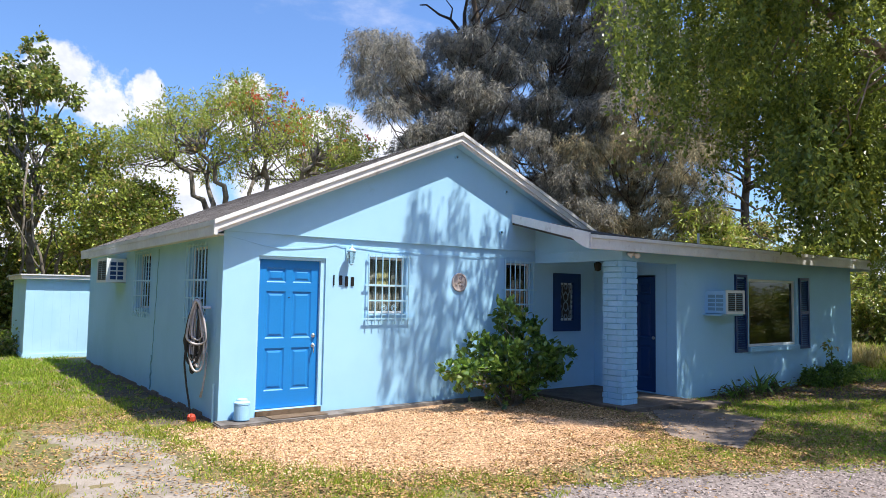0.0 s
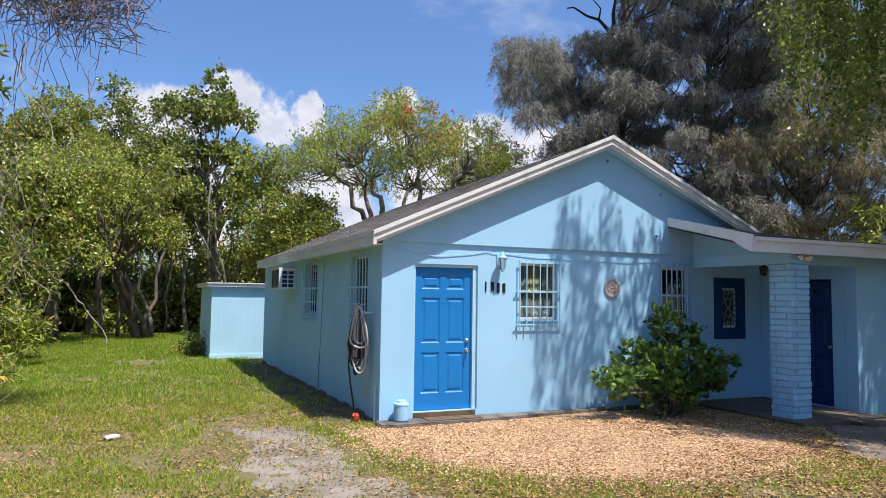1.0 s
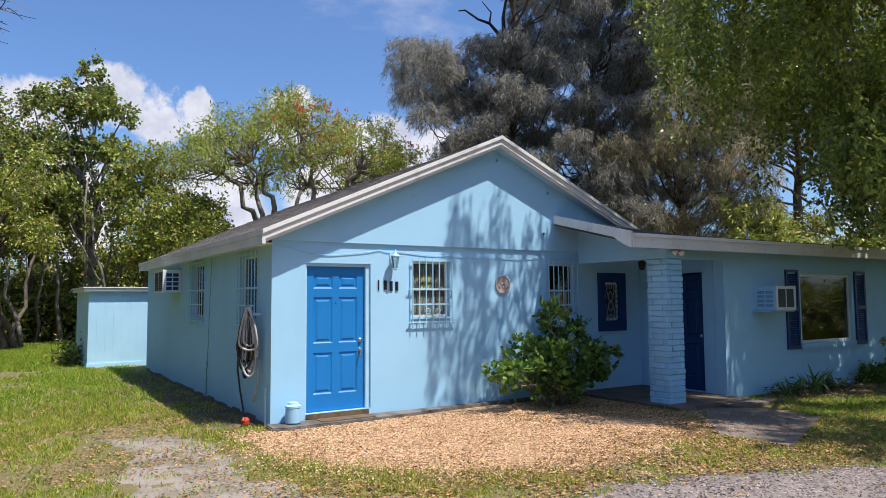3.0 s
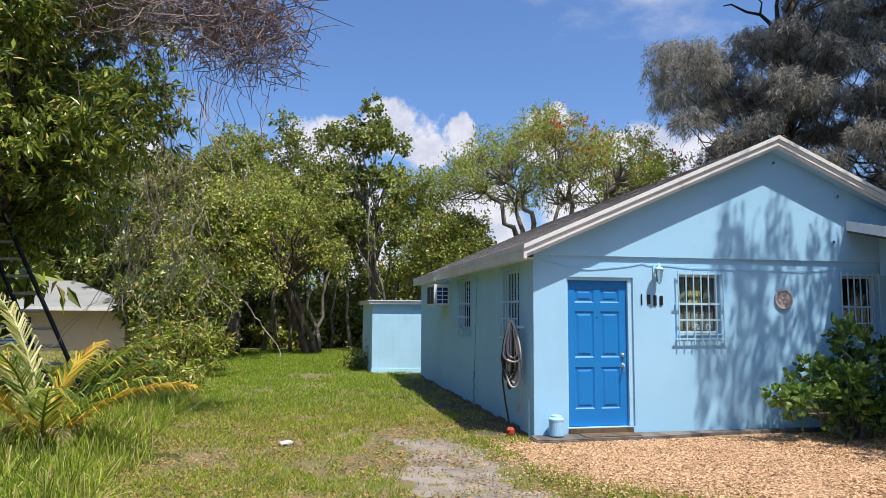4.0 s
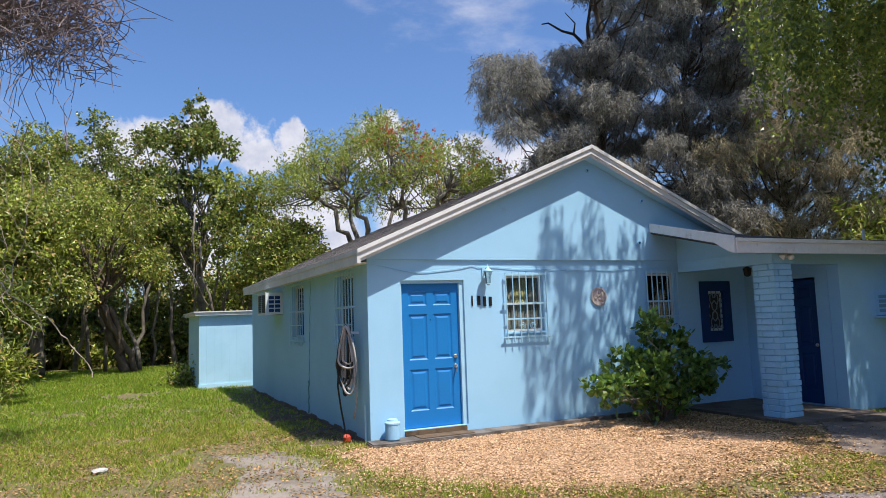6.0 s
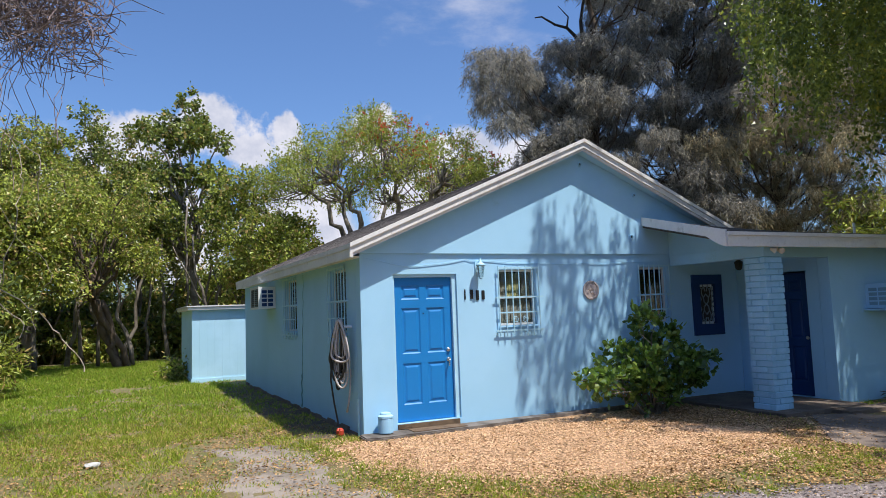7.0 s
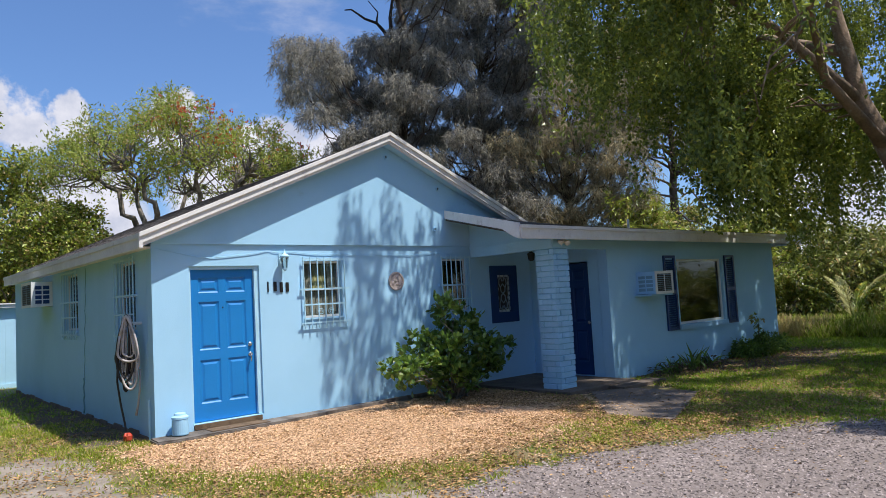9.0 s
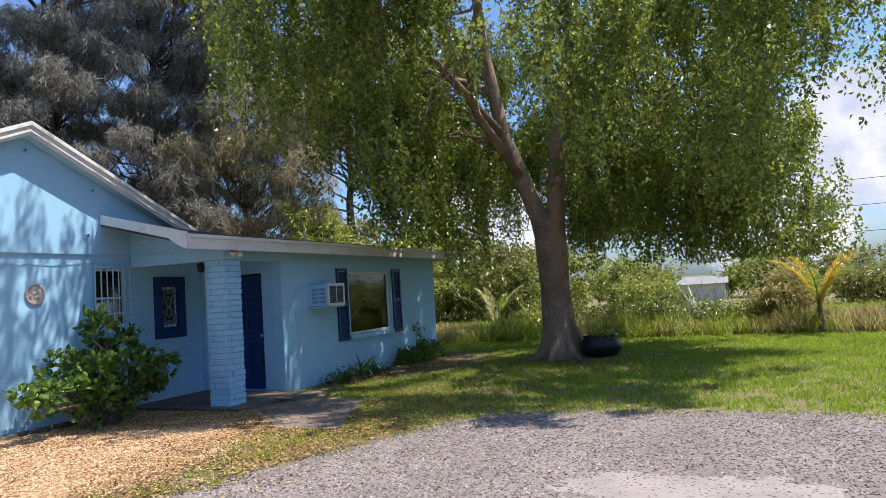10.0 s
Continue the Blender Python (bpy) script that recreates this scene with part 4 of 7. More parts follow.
def air_conditioner(m, w, h, depth, label, mat, vent):
    """A window unit: its body reaches out to -y, with a vented face."""
    ac = thing("air_conditioner", label, "air conditioner", "air conditioners")
    ac.matrix_basis = m
    part("case", wall_sheet(bmesh.new(), "y", -depth, depth + 0.25, 0, w, 0, h, []), mat, ac)
    part("front_frame", wall_sheet(bmesh.new(), "y", -depth - 0.02, 0.018, -0.01, w + 0.01, -0.01, h + 0.01, [(0.04, w - 0.04, 0.04, h - 0.04)]), M_WHITE, ac)
    part("grille", boxed((0.041, w - 0.041, -depth - 0.008, -depth - 0.003, 0.041, h - 0.041)), M_BLACK, ac, "dark condenser grille")
    for k in range(9):
        z = 0.06 + (h - 0.12) * k / 8
        part("fin", boxed((0.042, w - 0.042, -depth - 0.016, -depth - 0.009, z - 0.003, z + 0.003)), M_VENT, ac)
    part("divider", boxed((w / 2 - 0.012, w / 2 + 0.012, -depth - 0.018, -depth - 0.0165, 0.045, h - 0.045)), M_WHITE, ac)
    rows, cols = 4, 2
    for sx in (-0.006, w + 0.0):
        for row in range(rows):
            for col in range(cols):
                z0 = 0.05 + row * (h - 0.1) / rows
                y0 = -depth + 0.05 + col * (depth - 0.08) / cols
                part("side_vent", boxed((sx, sx + 0.006, y0, y0 + (depth - 0.08) / cols - 0.025, z0, z0 + (h - 0.1) / rows - 0.022)), vent, ac)
    return ac


air_conditioner(pose(8.1, WY0, 1.47), 0.56, 0.4, 0.4, "pale blue window air conditioner in the wing wall", M_STUCCO, M_VENT)
air_conditioner(pose(0.0, 6.55, 1.87, 0, 0, -90), 0.93, 0.46, 0.34, "white window air conditioner high on the side wall", M_WHITE, M_NAVY)
part_shelf = thing("support_board", "painted board under a window air conditioner", "board", at=(8.0, WY0, 1.43))
part("board", boxed((0.02, 0.72, -0.36, -0.002, 0, 0.03)), M_STUCCO, part_shelf, bevel=0.004)

# ---- small things on and by the house ----
lamp = thing("wall_lamp", "small pale blue lantern wall lamp beside the front door", "wall lamp", at=(1.85, -0.002, 2.2))
part("back_plate", boxed((-0.04, 0.04, -0.015, 0.0, 0.0, 0.2)), M_FRAME, lamp, bevel=0.004)
part("arm", tube(bmesh.new(), [(0, -0.01, 0.12), (0, -0.06, 0.19), (0, -0.11, 0.2), (0, -0.12, 0.17)], 0.009, 7), M_FRAME, lamp)
part("shade", lathe(bmesh.new(), [(0.035, -0.06), (0.06, 0.1), (0.062, 0.105)], (0, -0.12, 0.02), 8), glass_material("lantern_glass", (0.8, 0.85, 0.85), 0.2), lamp, "pale glass lantern body")
part("cap", lathe(bmesh.new(), [(0.075, 0.0), (0.06, 0.03), (0.02, 0.06), (0.008, 0.1), (0.004, 0.12)], (0, -0.12, 0.126), 10), M_FRAME, lamp, smooth=True)
part("base", lathe(bmesh.new(), [(0.008, -0.03), (0.03, -0.012), (0.036, 0.0)], (0, -0.12, -0.042), 10), M_FRAME, lamp, smooth=True)

number = thing("house_number", "row of four small black marks on the front wall", "house number", at=(1.61, -0.002, 1.83))
for k in range(4):
    part("bar", boxed((k * 0.098 + 0.008, k * 0.098 + (0.03 if k == 0 else 0.058), -0.012, 0.0, 0.0 + 0.012 * math.sin(k * 2), 0.145 + 0.01 * math.cos(k))), M_BLACK, number, bevel=0.004)

plaque = thing("wall_plaque", "round terracotta plaque with a raised rim", "plaque", at=(3.94, -0.001, 1.93))
flat = Matrix.Rotation(math.pi / 2, 3, "X")
part("disc", lathe(bmesh.new(), [(0.155, 0.0), (0.155, 0.02), (0.148, 0.026), (0.128, 0.026), (0.122, 0.014), (0.02, 0.018)], (0, 0, 0), 32, flat), M_PLAQUE, plaque, smooth=False)
relief = bmesh.new()
for k in range(9):
    a = k * 0.7
    lathe(relief, [(0.03, 0.0), (0.026, 0.012), (0.008, 0.016)], (0.06 * math.cos(a) * (k % 3) / 1.6, -0.013, 0.06 * math.sin(a) * (k % 3) / 1.6), 8, flat)
part("relief", relief, M_PLAQUE, plaque)

for x, z in ((3.82, 4.0), (4.92, 3.53), (4.81, 2.81)):
    vent = thing("gable_vent", "small round pipe vent in the gable wall", "vent", "gable vents", at=(x, -0.037, z))
    part("collar", lathe(bmesh.new(), [(0.035, 0.0), (0.035, 0.03), (0.024, 0.03), (0.024, 0.004)], (0, 0, 0), 14, flat), M_STUCCO, vent)
    part("opening", lathe(bmesh.new(), [(0.023, 0.004), (0.02, 0.006)], (0, 0, 0), 14, flat), M_BLACK, vent)

cable = thing("wall_cable", "thin painted cable sagging along the front wall", "cable")
bm = bmesh.new()
pts = [(x, -0.012, 2.47 - 0.13 * math.sin(math.pi * min(x / 1.75, 1)) ** 1.0 * (x < 1.75) - 0.05 * math.sin(math.pi * max(0, (x - 1.9) / 3.6)) - 0.06 * (x > 1.75) + 0.008 * math.sin(x * 7)) for x in np.linspace(0.05, 5.55, 56)]
tube(bm, pts, 0.0045, 5)
part("wire", bm, M_STUCCO, cable)

hose = thing("garden_hose", "coiled grey garden hose hanging on the side wall", "hose", at=(-0.02, 0.42, 0.0))
part("hook", tube(bmesh.new(), [(0.02, 0.02, 1.5), (-0.17, 0.02, 1.5), (-0.2, 0.02, 1.55)], 0.02, 8), M_WHITE, hose, "white hose hanger")
part("reel_plate", lathe(bmesh.new(), [(0.045, 0.0), (0.045, 0.015), (0.03, 0.02)], (-0.15, -0.03, 1.5), 14, Matrix.Rotation(math.pi / 2, 3, "X")), M_WHITE, hose)
for k in range(16):
    dark = k % 2 == 0
    w, low = 0.035 + 0.0062 * ((k * 7) % 16), 0.62 + 0.03 * ((k * 5) % 16)
    lean = 0.045 if dark else -0.035
    pts = []
    for i in range(33):
        a = 2 * math.pi * i / 32 + 0.12 * k
        sn, cs = math.sin(a), math.cos(a)
        wide = w * (1.0 - 0.3 * cs) * sn + lean * (0.5 - 0.5 * cs) + 0.008 * math.sin(3 * a + k)
        deep = 0.02 * (k % 5) + (0.0 if dark else 0.025) + 0.008 * math.cos(2 * a + k)
        pts.append((-0.15 - wide * 0.72 - deep * 0.5, 0.03 + wide * 0.7 - deep, 1.14 + (0.45 + 0.012 * (k % 3)) * cs if cs > 0 else 1.14 + (1.14 - low) * cs))
    part("coil", tube(bmesh.new(), pts, 0.0155, 7), M_HOSE_B if dark else M_HOSE, hose, smooth=True)
part("hose_end", tube(bmesh.new(), [(-0.26, 0.12, 1.0), (-0.27, 0.13, 0.75), (-0.24, 0.10, 0.45), (-0.2, 0.08, 0.2), (-0.2, 0.02, 0.07), (-0.22, -0.05, 0.05)], 0.013, 7), M_HOSE_B, hose, smooth=True)
part("hose_tail", tube(bmesh.new(), [(-0.04, -0.08, 0.9), (-0.05, -0.07, 0.62), (-0.07, -0.05, 0.42), (-0.09, -0.03, 0.3)], [0.013, 0.013, 0.015, 0.017], 7), M_HOSE, hose, smooth=True)
nozzle = thing("orange_sprinkler", "small orange plastic sprinkler at the foot of the wall", "sprinkler", at=(-0.24, 0.32, 0.0))
part("body", lathe(bmesh.new(), [(0.04, 0.0), (0.056, 0.02), (0.056, 0.07), (0.04, 0.095), (0.02, 0.105)], (0, 0, 0), 12), M_ORANGE, nozzle, bevel=0.0)
part("spout", tube(bmesh.new(), [(0, 0, 0.08), (-0.05, -0.07, 0.1), (-0.06, -0.09, 0.07)], [0.02, 0.018, 0.022], 8), M_ORANGE, nozzle)
spigot = thing("wall_pipe", "short painted pipe at the corner of the house", "pipe", at=(-0.03, 0.12, 0.0))
part("pipe", tube(bmesh.new(), [(0, 0, 0.0), (0, 0, 0.5)], 0.014, 8), M_FRAME, spigot)

can = thing("canister", "light blue painted canister on the stoop", "canister", at=(0.26, -0.16, 0.05))
part("body", lathe(bmesh.new(), [(0.098, 0.0), (0.102, 0.01), (0.102, 0.19), (0.095, 0.2), (0.106, 0.205), (0.106, 0.228), (0.075, 0.25), (0.07, 0.27), (0.05, 0.278)], (0, 0, 0), 24), M_STUCCO, can, smooth=False)

flood = thing("flood_light", "twin-head outdoor floodlight under the porch eave", "floodlight", at=(5.82, -2.02, 2.40))
part("mount", boxed((-0.05, 0.05, -0.03, 0.02, -0.02, 0.04)), M_TRIM, flood, bevel=0.005)
for s in (-1, 1):
    turn = Euler((radians(115), 0, radians(-35 * s))).to_matrix()
    part("head", lathe(bmesh.new(), [(0.015, -0.06), (0.027, -0.04), (0.046, 0.015), (0.047, 0.025)], (0.075 * s, -0.055, -0.005), 14, turn), M_TRIM, flood, smooth=True)
hang = thing("porch_lantern", "small black lantern hanging from the porch ceiling", "lantern", at=(6.2, -1.0, 2.27))
part("stem", tube(bmesh.new(), [(0, 0, 0.05), (0, 0, 0.152)], 0.012, 6), M_BLACK, hang)
part("body", lathe(bmesh.new(), [(0.02, -0.1), (0.05, -0.08), (0.065, 0.02), (0.07, 0.03), (0.02, 0.07)], (0, 0, 0), 8), M_BLACK, hang)

pipe = thing("roof_pipe", "short white vent pipe on the low roof", "vent pipe", at=(11.6, 0.6, wing_top(11.6, 0.6) - 0.05))
part("pipe", tube(bmesh.new(), [(0, 0, 0), (0, 0, 0.32)], 0.028, 10), M_WHITE, pipe)
stone = thing("pale_stone", "pale broken slab lying in the lawn", "stone", at=(-3.32, 0.1, 0.0))
bm = bmesh.new()
bmesh.ops.create_icosphere(bm, subdivisions=2, radius=0.085)
for v in bm.verts:
    v.co = Vector((v.co.x * 1.15, v.co.y * 0.8, v.co.z * 0.4 + 0.02)) + Vector(noise.noise_vector(v.co * 9)) * 0.02
part("block", bm, material("pale_concrete", (0.55, 0.54, 0.52), 0.9, 0.2, 40, 6, 0.3), stone)

# ---- shed ----
M_SHED = material("shed_paint", (0.45, 0.71, 0.89), 0.8, 0.06, 60, 1.4, 0.12, second=(0.41, 0.67, 0.84), dirt=((0.32, 0.50, 0.56), 3.0, 0.62, 0.3))
SX0, SX1, SY0, SY1, SZ = -1.16, 1.9, 11.05, 14.3, 1.9
shed = thing("garden_shed", "light blue board shed with a flat white roof edge", "shed", at=(0, 0, 0.06))
part("wall_core", boxed((SX0 + 0.02, SX1 - 0.02, SY0 + 0.02, SY1 - 0.02, -0.1, SZ)), M_SHED, shed)
x = SX0
while x < SX1 - 0.05:
    part("board", boxed((x, min(x + 0.1988, SX1), SY0 + 0.003 * rng.random(), SY0 + 0.019, 0.03, SZ)), M_SHED, shed)
    x += 0.2
y = SY0 + 0.021
while y < SY1 - 0.05:
    part("board", boxed((SX0, SX0 + 0.019, y, min(y + 0.398, SY1), 0.03, SZ)), M_SHED, shed)
    y += 0.4
part("roof", boxed((SX0 - 0.12, SX1 + 0.12, SY0 - 0.12, SY1 + 0.12, SZ + 0.001, SZ + 0.09)), M_TRIM, shed, "flat white roof edge", bevel=0.01)
part("roof_lip", boxed((SX0 - 0.15, SX1 + 0.15, SY0 - 0.15, SY1 + 0.15, SZ + 0.092, SZ + 0.12)), M_TRIM, shed)
part("skirt", boxed((SX0 - 0.02, SX1 + 0.02, SY0 - 0.02, SY1, -0.1, 0.03)), M_SHED, shed)

# ---- neighbouring house, beyond the trees ----
M_CREAM = material("cream_wall", (0.62, 0.52, 0.38), 0.85, 0.08, 40, 1, 0.1)
M_GREYROOF = material("pale_grey_roof", (0.27, 0.27, 0.26), 0.9, 0.12, 30, 1, 0.2)
nb = thing("neighbour_house", "cream bungalow with a pale grey hip roof", "house", at=(-13.2, 24.5, -0.45))
part("wall", boxed((-9, 2.2, 0, 8, 0, 2.4)), M_CREAM, nb)
bm = bmesh.new()
v = [bm.verts.new(p) for p in ((-9.6, -0.7, 2.35), (2.9, -0.7, 2.35), (2.9, 8.7, 2.35), (-9.6, 8.7, 2.35), (-5, 4, 3.7), (-1.2, 4, 3.7))]
for f in ((0, 1, 5, 4), (1, 2, 5), (2, 3, 4, 5), (3, 0, 4), (0, 3, 2, 1)):
    bm.faces.new([v[i] for i in f])
part("roof", bm, M_GREYROOF, nb, "pale grey hip roof")
part("fascia", boxed((-9.63, 2.93, -0.74, -0.705, 2.2, 2.38), (2.905, 2.94, -0.7, 8.7, 2.2, 2.38)), M_TRIM, nb)
for x in (-6.5, -3.2):
    win = part("window", boxed((x, x + 1.5, -0.05, -0.002, 0.7, 1.9)), M_DARK, nb)
    for k in range(8):
        part("louvre", boxed((x + 0.03, x + 1.47, -0.1, -0.055, 0.75 + k * 0.14, 0.85 + k * 0.14)), material("pale_blue_louvre", (0.34, 0.50, 0.66), 0.6, 0.06, 40, 2, 0.0) if k == 0 and x < -6 else bpy.data.materials["pale_blue_louvre"], win)

M_RUNG = material("weathered_rung", (0.42, 0.40, 0.37), 0.8, 0.15, 40, 4, 0.1)
ladder = thing("ladder", "dark wooden ladder leaning on a tree", "ladder", at=(-6.85, 3.6, 0.0))
foot_w, lean = 0.25, Vector((-1.75, 0.3, 3.7))
for k in (-1, 1):
    a = Vector((k * foot_w, 0, 0))
    part("rail", tube(bmesh.new(), [a, a * 0.75 + lean], 0.04, 6), M_BLACK, ladder)
for k in range(12):
    f = 0.06 + 0.08 * k
    p, w = lean * f, foot_w * (1 - 0.25 * f)
    part("rung", tube(bmesh.new(), [p + Vector((-w, 0, 0)), p + Vector((w, 0, 0))], 0.03, 6), M_RUNG, ladder)

# ---- trees ----


def limb_mesh(name, lines, mat, parent, label="", sides=7):
    """Trunk or limbs: lines of (points, first radius, last radius)."""
    made = None
    bm = bmesh.new()
    for pts, r0, r1 in lines:
        k = len(pts) - 1
        tube(bm, pts, [r0 + (r1 - r0) * (i / k) ** 0.8 for i in range(k + 1)], sides)
        if name != "branchwork":
            made = part(name, bm, mat, parent, label, smooth=True)
            bm = bmesh.new()
    if name == "branchwork":
        made = tagged(part(name, bm, mat, parent, label, smooth=True), "", "", "", "stuff")
    return made


def tufts(centres, radii, twigs, per, spread, out=0.6, droop=0.2):
    """Leaf places and ways: twigs scattered in clumps, each with its leaves."""
    at, way = [], []
    for (c, r), count in zip(zip(centres, radii), twigs):
        b = ball(count)
        p = np.array(c) + b * np.array(r)
        d = unit(b * out + rng.normal(0, 0.5, b.shape) + np.array([0, 0, -droop]))
        t = rng.random((count, per, 1))
        at.append((p[:, None] + d[:, None] * spread * t + rng.normal(0, spread * 0.22, (count, per, 3))).reshape(-1, 3))
        way.append((d[:, None] + rng.normal(0, 0.65, (count, per, 3)) + np.array([0, 0, -droop])).reshape(-1, 3))
    return np.concatenate(at), np.concatenate(way)


def clumps_in(centre, radius, count, low=-1.0, size=(0.7, 1.3)):
    """Clump centres near the skin of an uneven crown, and their sizes."""
    c, r = np.array(centre, float), np.array(radius, float)
    d = unit(rng.normal(0, 1, (count * 4, 3)))
    d = d[d[:, 2] > low][:count]
    f = 0.55 + 0.45 * rng.random((len(d), 1)) ** 0.6
    lump = np.array([noise.noise(Vector(v * 2.2) + Vector(c)) for v in d])[:, None] * 0.28
    pos = c + d * r * (f + lump)
    s = rng.uniform(*size, (len(d), 1))
    return pos, s


def broad_tree(name, label, base, height, centre, radius, clumps, twigs, per, leaf, mats, trunk_r=0.16, stems=1, size=(0.7, 1.2), limbs=14, spread=0.35, droop=0.25, low=-0.7, flat=0.5, crown_label="", squash=0.75, fine_leaves=False):
    """A tree with a crooked trunk, limbs that reach into the crown and a crown of leafy clumps."""
    t = thing(name, label, "tree", at=base)
    b = np.array(base, float)
    centre = np.array(centre, float) - b
    pos, s = clumps_in(centre, radius, clumps, low, size)
    lines, fine = [], []
    fork = centre * np.array([0.6, 0.6, 0]) + np.array([0, 0, max(height * 0.35, centre[2] - radius[2] * 0.9)])
    for k in range(stems):
        foot = np.array([rng.normal(0, 0.15), rng.normal(0, 0.15), -0.05]) * (k > 0)
        lines.append((bent(foot - np.array([0, 0, 0.05]), fork + rng.normal(0, 0.2, 3) * (k > 0), 7, 0.06), trunk_r * (1.2 if k == 0 else 0.8), trunk_r * 0.62))
    for p in pos[rng.permutation(len(pos))[:limbs]]:
        mid = fork + (p - fork) * 0.5 + np.array([0, 0, 0.25 * abs(p[2] - fork[2])])
        pts = bent(fork + rng.normal(0, 0.05, 3), mid, 4, 0.14)[:-1] + bent(mid, p, 4, 0.14)
        fine.append((pts, trunk_r * rng.uniform(0.28, 0.5), 0.018))
    limb_mesh("trunk", lines, mats[1], t, sides=9)
    limb_mesh("limb", fine, mats[1], t, sides=6)
    more, less = (1.4, 0.76) if fine_leaves else (1.0, 1.0)
    at, way = tufts(pos, s * np.array([1, 1, squash]), [int(twigs * more)] * len(pos), int(per * more), spread, 0.6, droop)
    n = len(at)
    leaves("crown", at, way, rng.uniform(0.7, 1.2, n) * leaf[0] * less * (0.72 if fine_leaves else 1.0), rng.uniform(0.7, 1.2, n) * leaf[1] * less * (1.3 if fine_leaves else 1.0), mats[0], t, crown_label, flat=flat)
    return t


EYE0 = np.array([-3.12, -9.26, 1.68])


def spot(az, d, z=0.0):
    """A place by bearing in degrees from +y towards +x and distance from where one stands on the drive."""
    a = radians(az)
    return (EYE0[0] + d * math.sin(a), EYE0[1] + d * math.cos(a), z)


# weeping fig on the lawn beside the wing
fig = thing("fig_tree", "large weeping fig tree shading the lawn and wing", "tree", at=(12.15, -5.55, 0.0))
fork = np.array([-0.15, 0.05, 2.6])
trunk_line = [(0, 0, -0.05), (0.02, 0.0, 0.2), (0.0, 0.02, 0.7), (-0.06, 0.03, 1.6), (-0.1, 0.04, 2.4), (-0.16, 0.08, 2.95), (-0.2, 0.1, 3.2)]
bm = bmesh.new()
tube(bm, trunk_line, [0.62, 0.44, 0.36, 0.32, 0.35, 0.29, 0.1], 14)
for k in range(7):
    a = k * 0.9 + 0.3
    tube(bm, [(0.75 * math.cos(a), 0.75 * math.sin(a), -0.04), (0.5 * math.cos(a), 0.5 * math.sin(a), 0.06), (0.3 * math.cos(a), 0.3 * math.sin(a), 0.35), (0.2 * math.cos(a), 0.2 * math.sin(a), 0.9)], [0.05, 0.1, 0.14, 0.12], 8)
part("trunk", bm, M_BARK_FIG, fig, "thick buttressed trunk with pale scars", smooth=True)
big_limbs = [[(-0.08, 0.05, 2.1), (-0.2, 0.25, 3.1), (-0.45, 0.85, 4.9), (-0.55, 1.15, 6.9), (-0.6, 1.3, 9.2)], [(-0.08, 0.0, 2.1), (-0.14, -0.1, 3.1), (-0.28, -0.33, 4.9), (-0.2, -0.75, 7.1), (0.0, -1.1, 9.4)],
             [(-0.25, -0.4, 5.2), (0.3, -1.5, 5.7), (0.6, -2.6, 5.6), (0.5, -3.8, 4.9)], [(-0.45, 0.85, 4.9), (-2.0, 1.6, 6.2), (-3.8, 2.0, 6.8), (-5.6, 2.4, 6.6)], [(-0.3, 0.5, 3.9), (-1.7, 1.0, 5.2), (-3.2, 0.6, 6.0), (-5.0, -0.4, 6.2)],
             [(-0.27, -0.4, 5.2), (-0.9, -1.9, 6.6), (-2.2, -3.4, 6.8), (-3.0, -4.8, 6.2)], [(-0.5, 1.0, 5.9), (0.3, 2.9, 7.0), (0.8, 4.6, 6.6)], [(-0.22, -0.65, 6.6), (1.8, -1.2, 7.6), (3.6, -1.6, 7.0)]]
limb_mesh("limb", [(p, 0.27 if i < 2 else 0.12, 0.09 if i < 2 else 0.03) for i, p in enumerate(big_limbs)], M_BARK_FIG, fig, sides=9)
rng = np.random.default_rng(41)
pos, s = clumps_in((-0.9, 0.0, 7.4), (8.2, 6.3, 4.4), 560, -0.8, (0.6, 1.2))
wx, wy = pos[:, 0] + 12.15, pos[:, 1] - 5.55
reach = np.hypot(wx - EYE0[0], wy - EYE0[1])
bearing = np.degrees(np.arctan2(wx - EYE0[0], wy - EYE0[1]))
floor_el = np.radians(np.interp(bearing, (45.5, 46.5, 50.7, 56.5, 61.0, 63.0, 64.5), (40, 15.0, 13.5, 12.0, 10.5, 6.0, 3.0)))
keep = (pos[:, 2] > 3.4) & (pos[:, 2] - 1.3 > EYE0[2] + reach * np.tan(floor_el))
# where the shade falls: on the ground, or on the front wall at its height
gx, gy = wx - 0.21 * pos[:, 2], wy + 0.41 * pos[:, 2]
on_wall = wx + 0.512 * wy, pos[:, 2] + wy / 0.41
keep &= np.where(gy < -2.0, gx > 5.2, np.where(gy < 0.0, gx > 4.2, on_wall[0] > 3.1 + 0.42 * on_wall[1]))
keep &= ~((wy > -2.3) & (wx > 4.6) & (pos[:, 2] < 4.6))
lift = np.degrees(np.arctan2(pos[:, 2] - EYE0[2], reach))
keep &= ~((abs(bearing - 74.0) < 4) & (reach < 15.3) & (lift < 15) & (rng.random(len(pos)) < 0.8))
keep &= ~((abs(bearing - 75) < 16) & (reach < 17.5) & (lift < 24) & (rng.random(len(pos)) < 0.25))
keep &= ~((bearing > 93.5) & (lift > 9.5) & (lift < 16))
pos, s = pos[keep], s[keep]
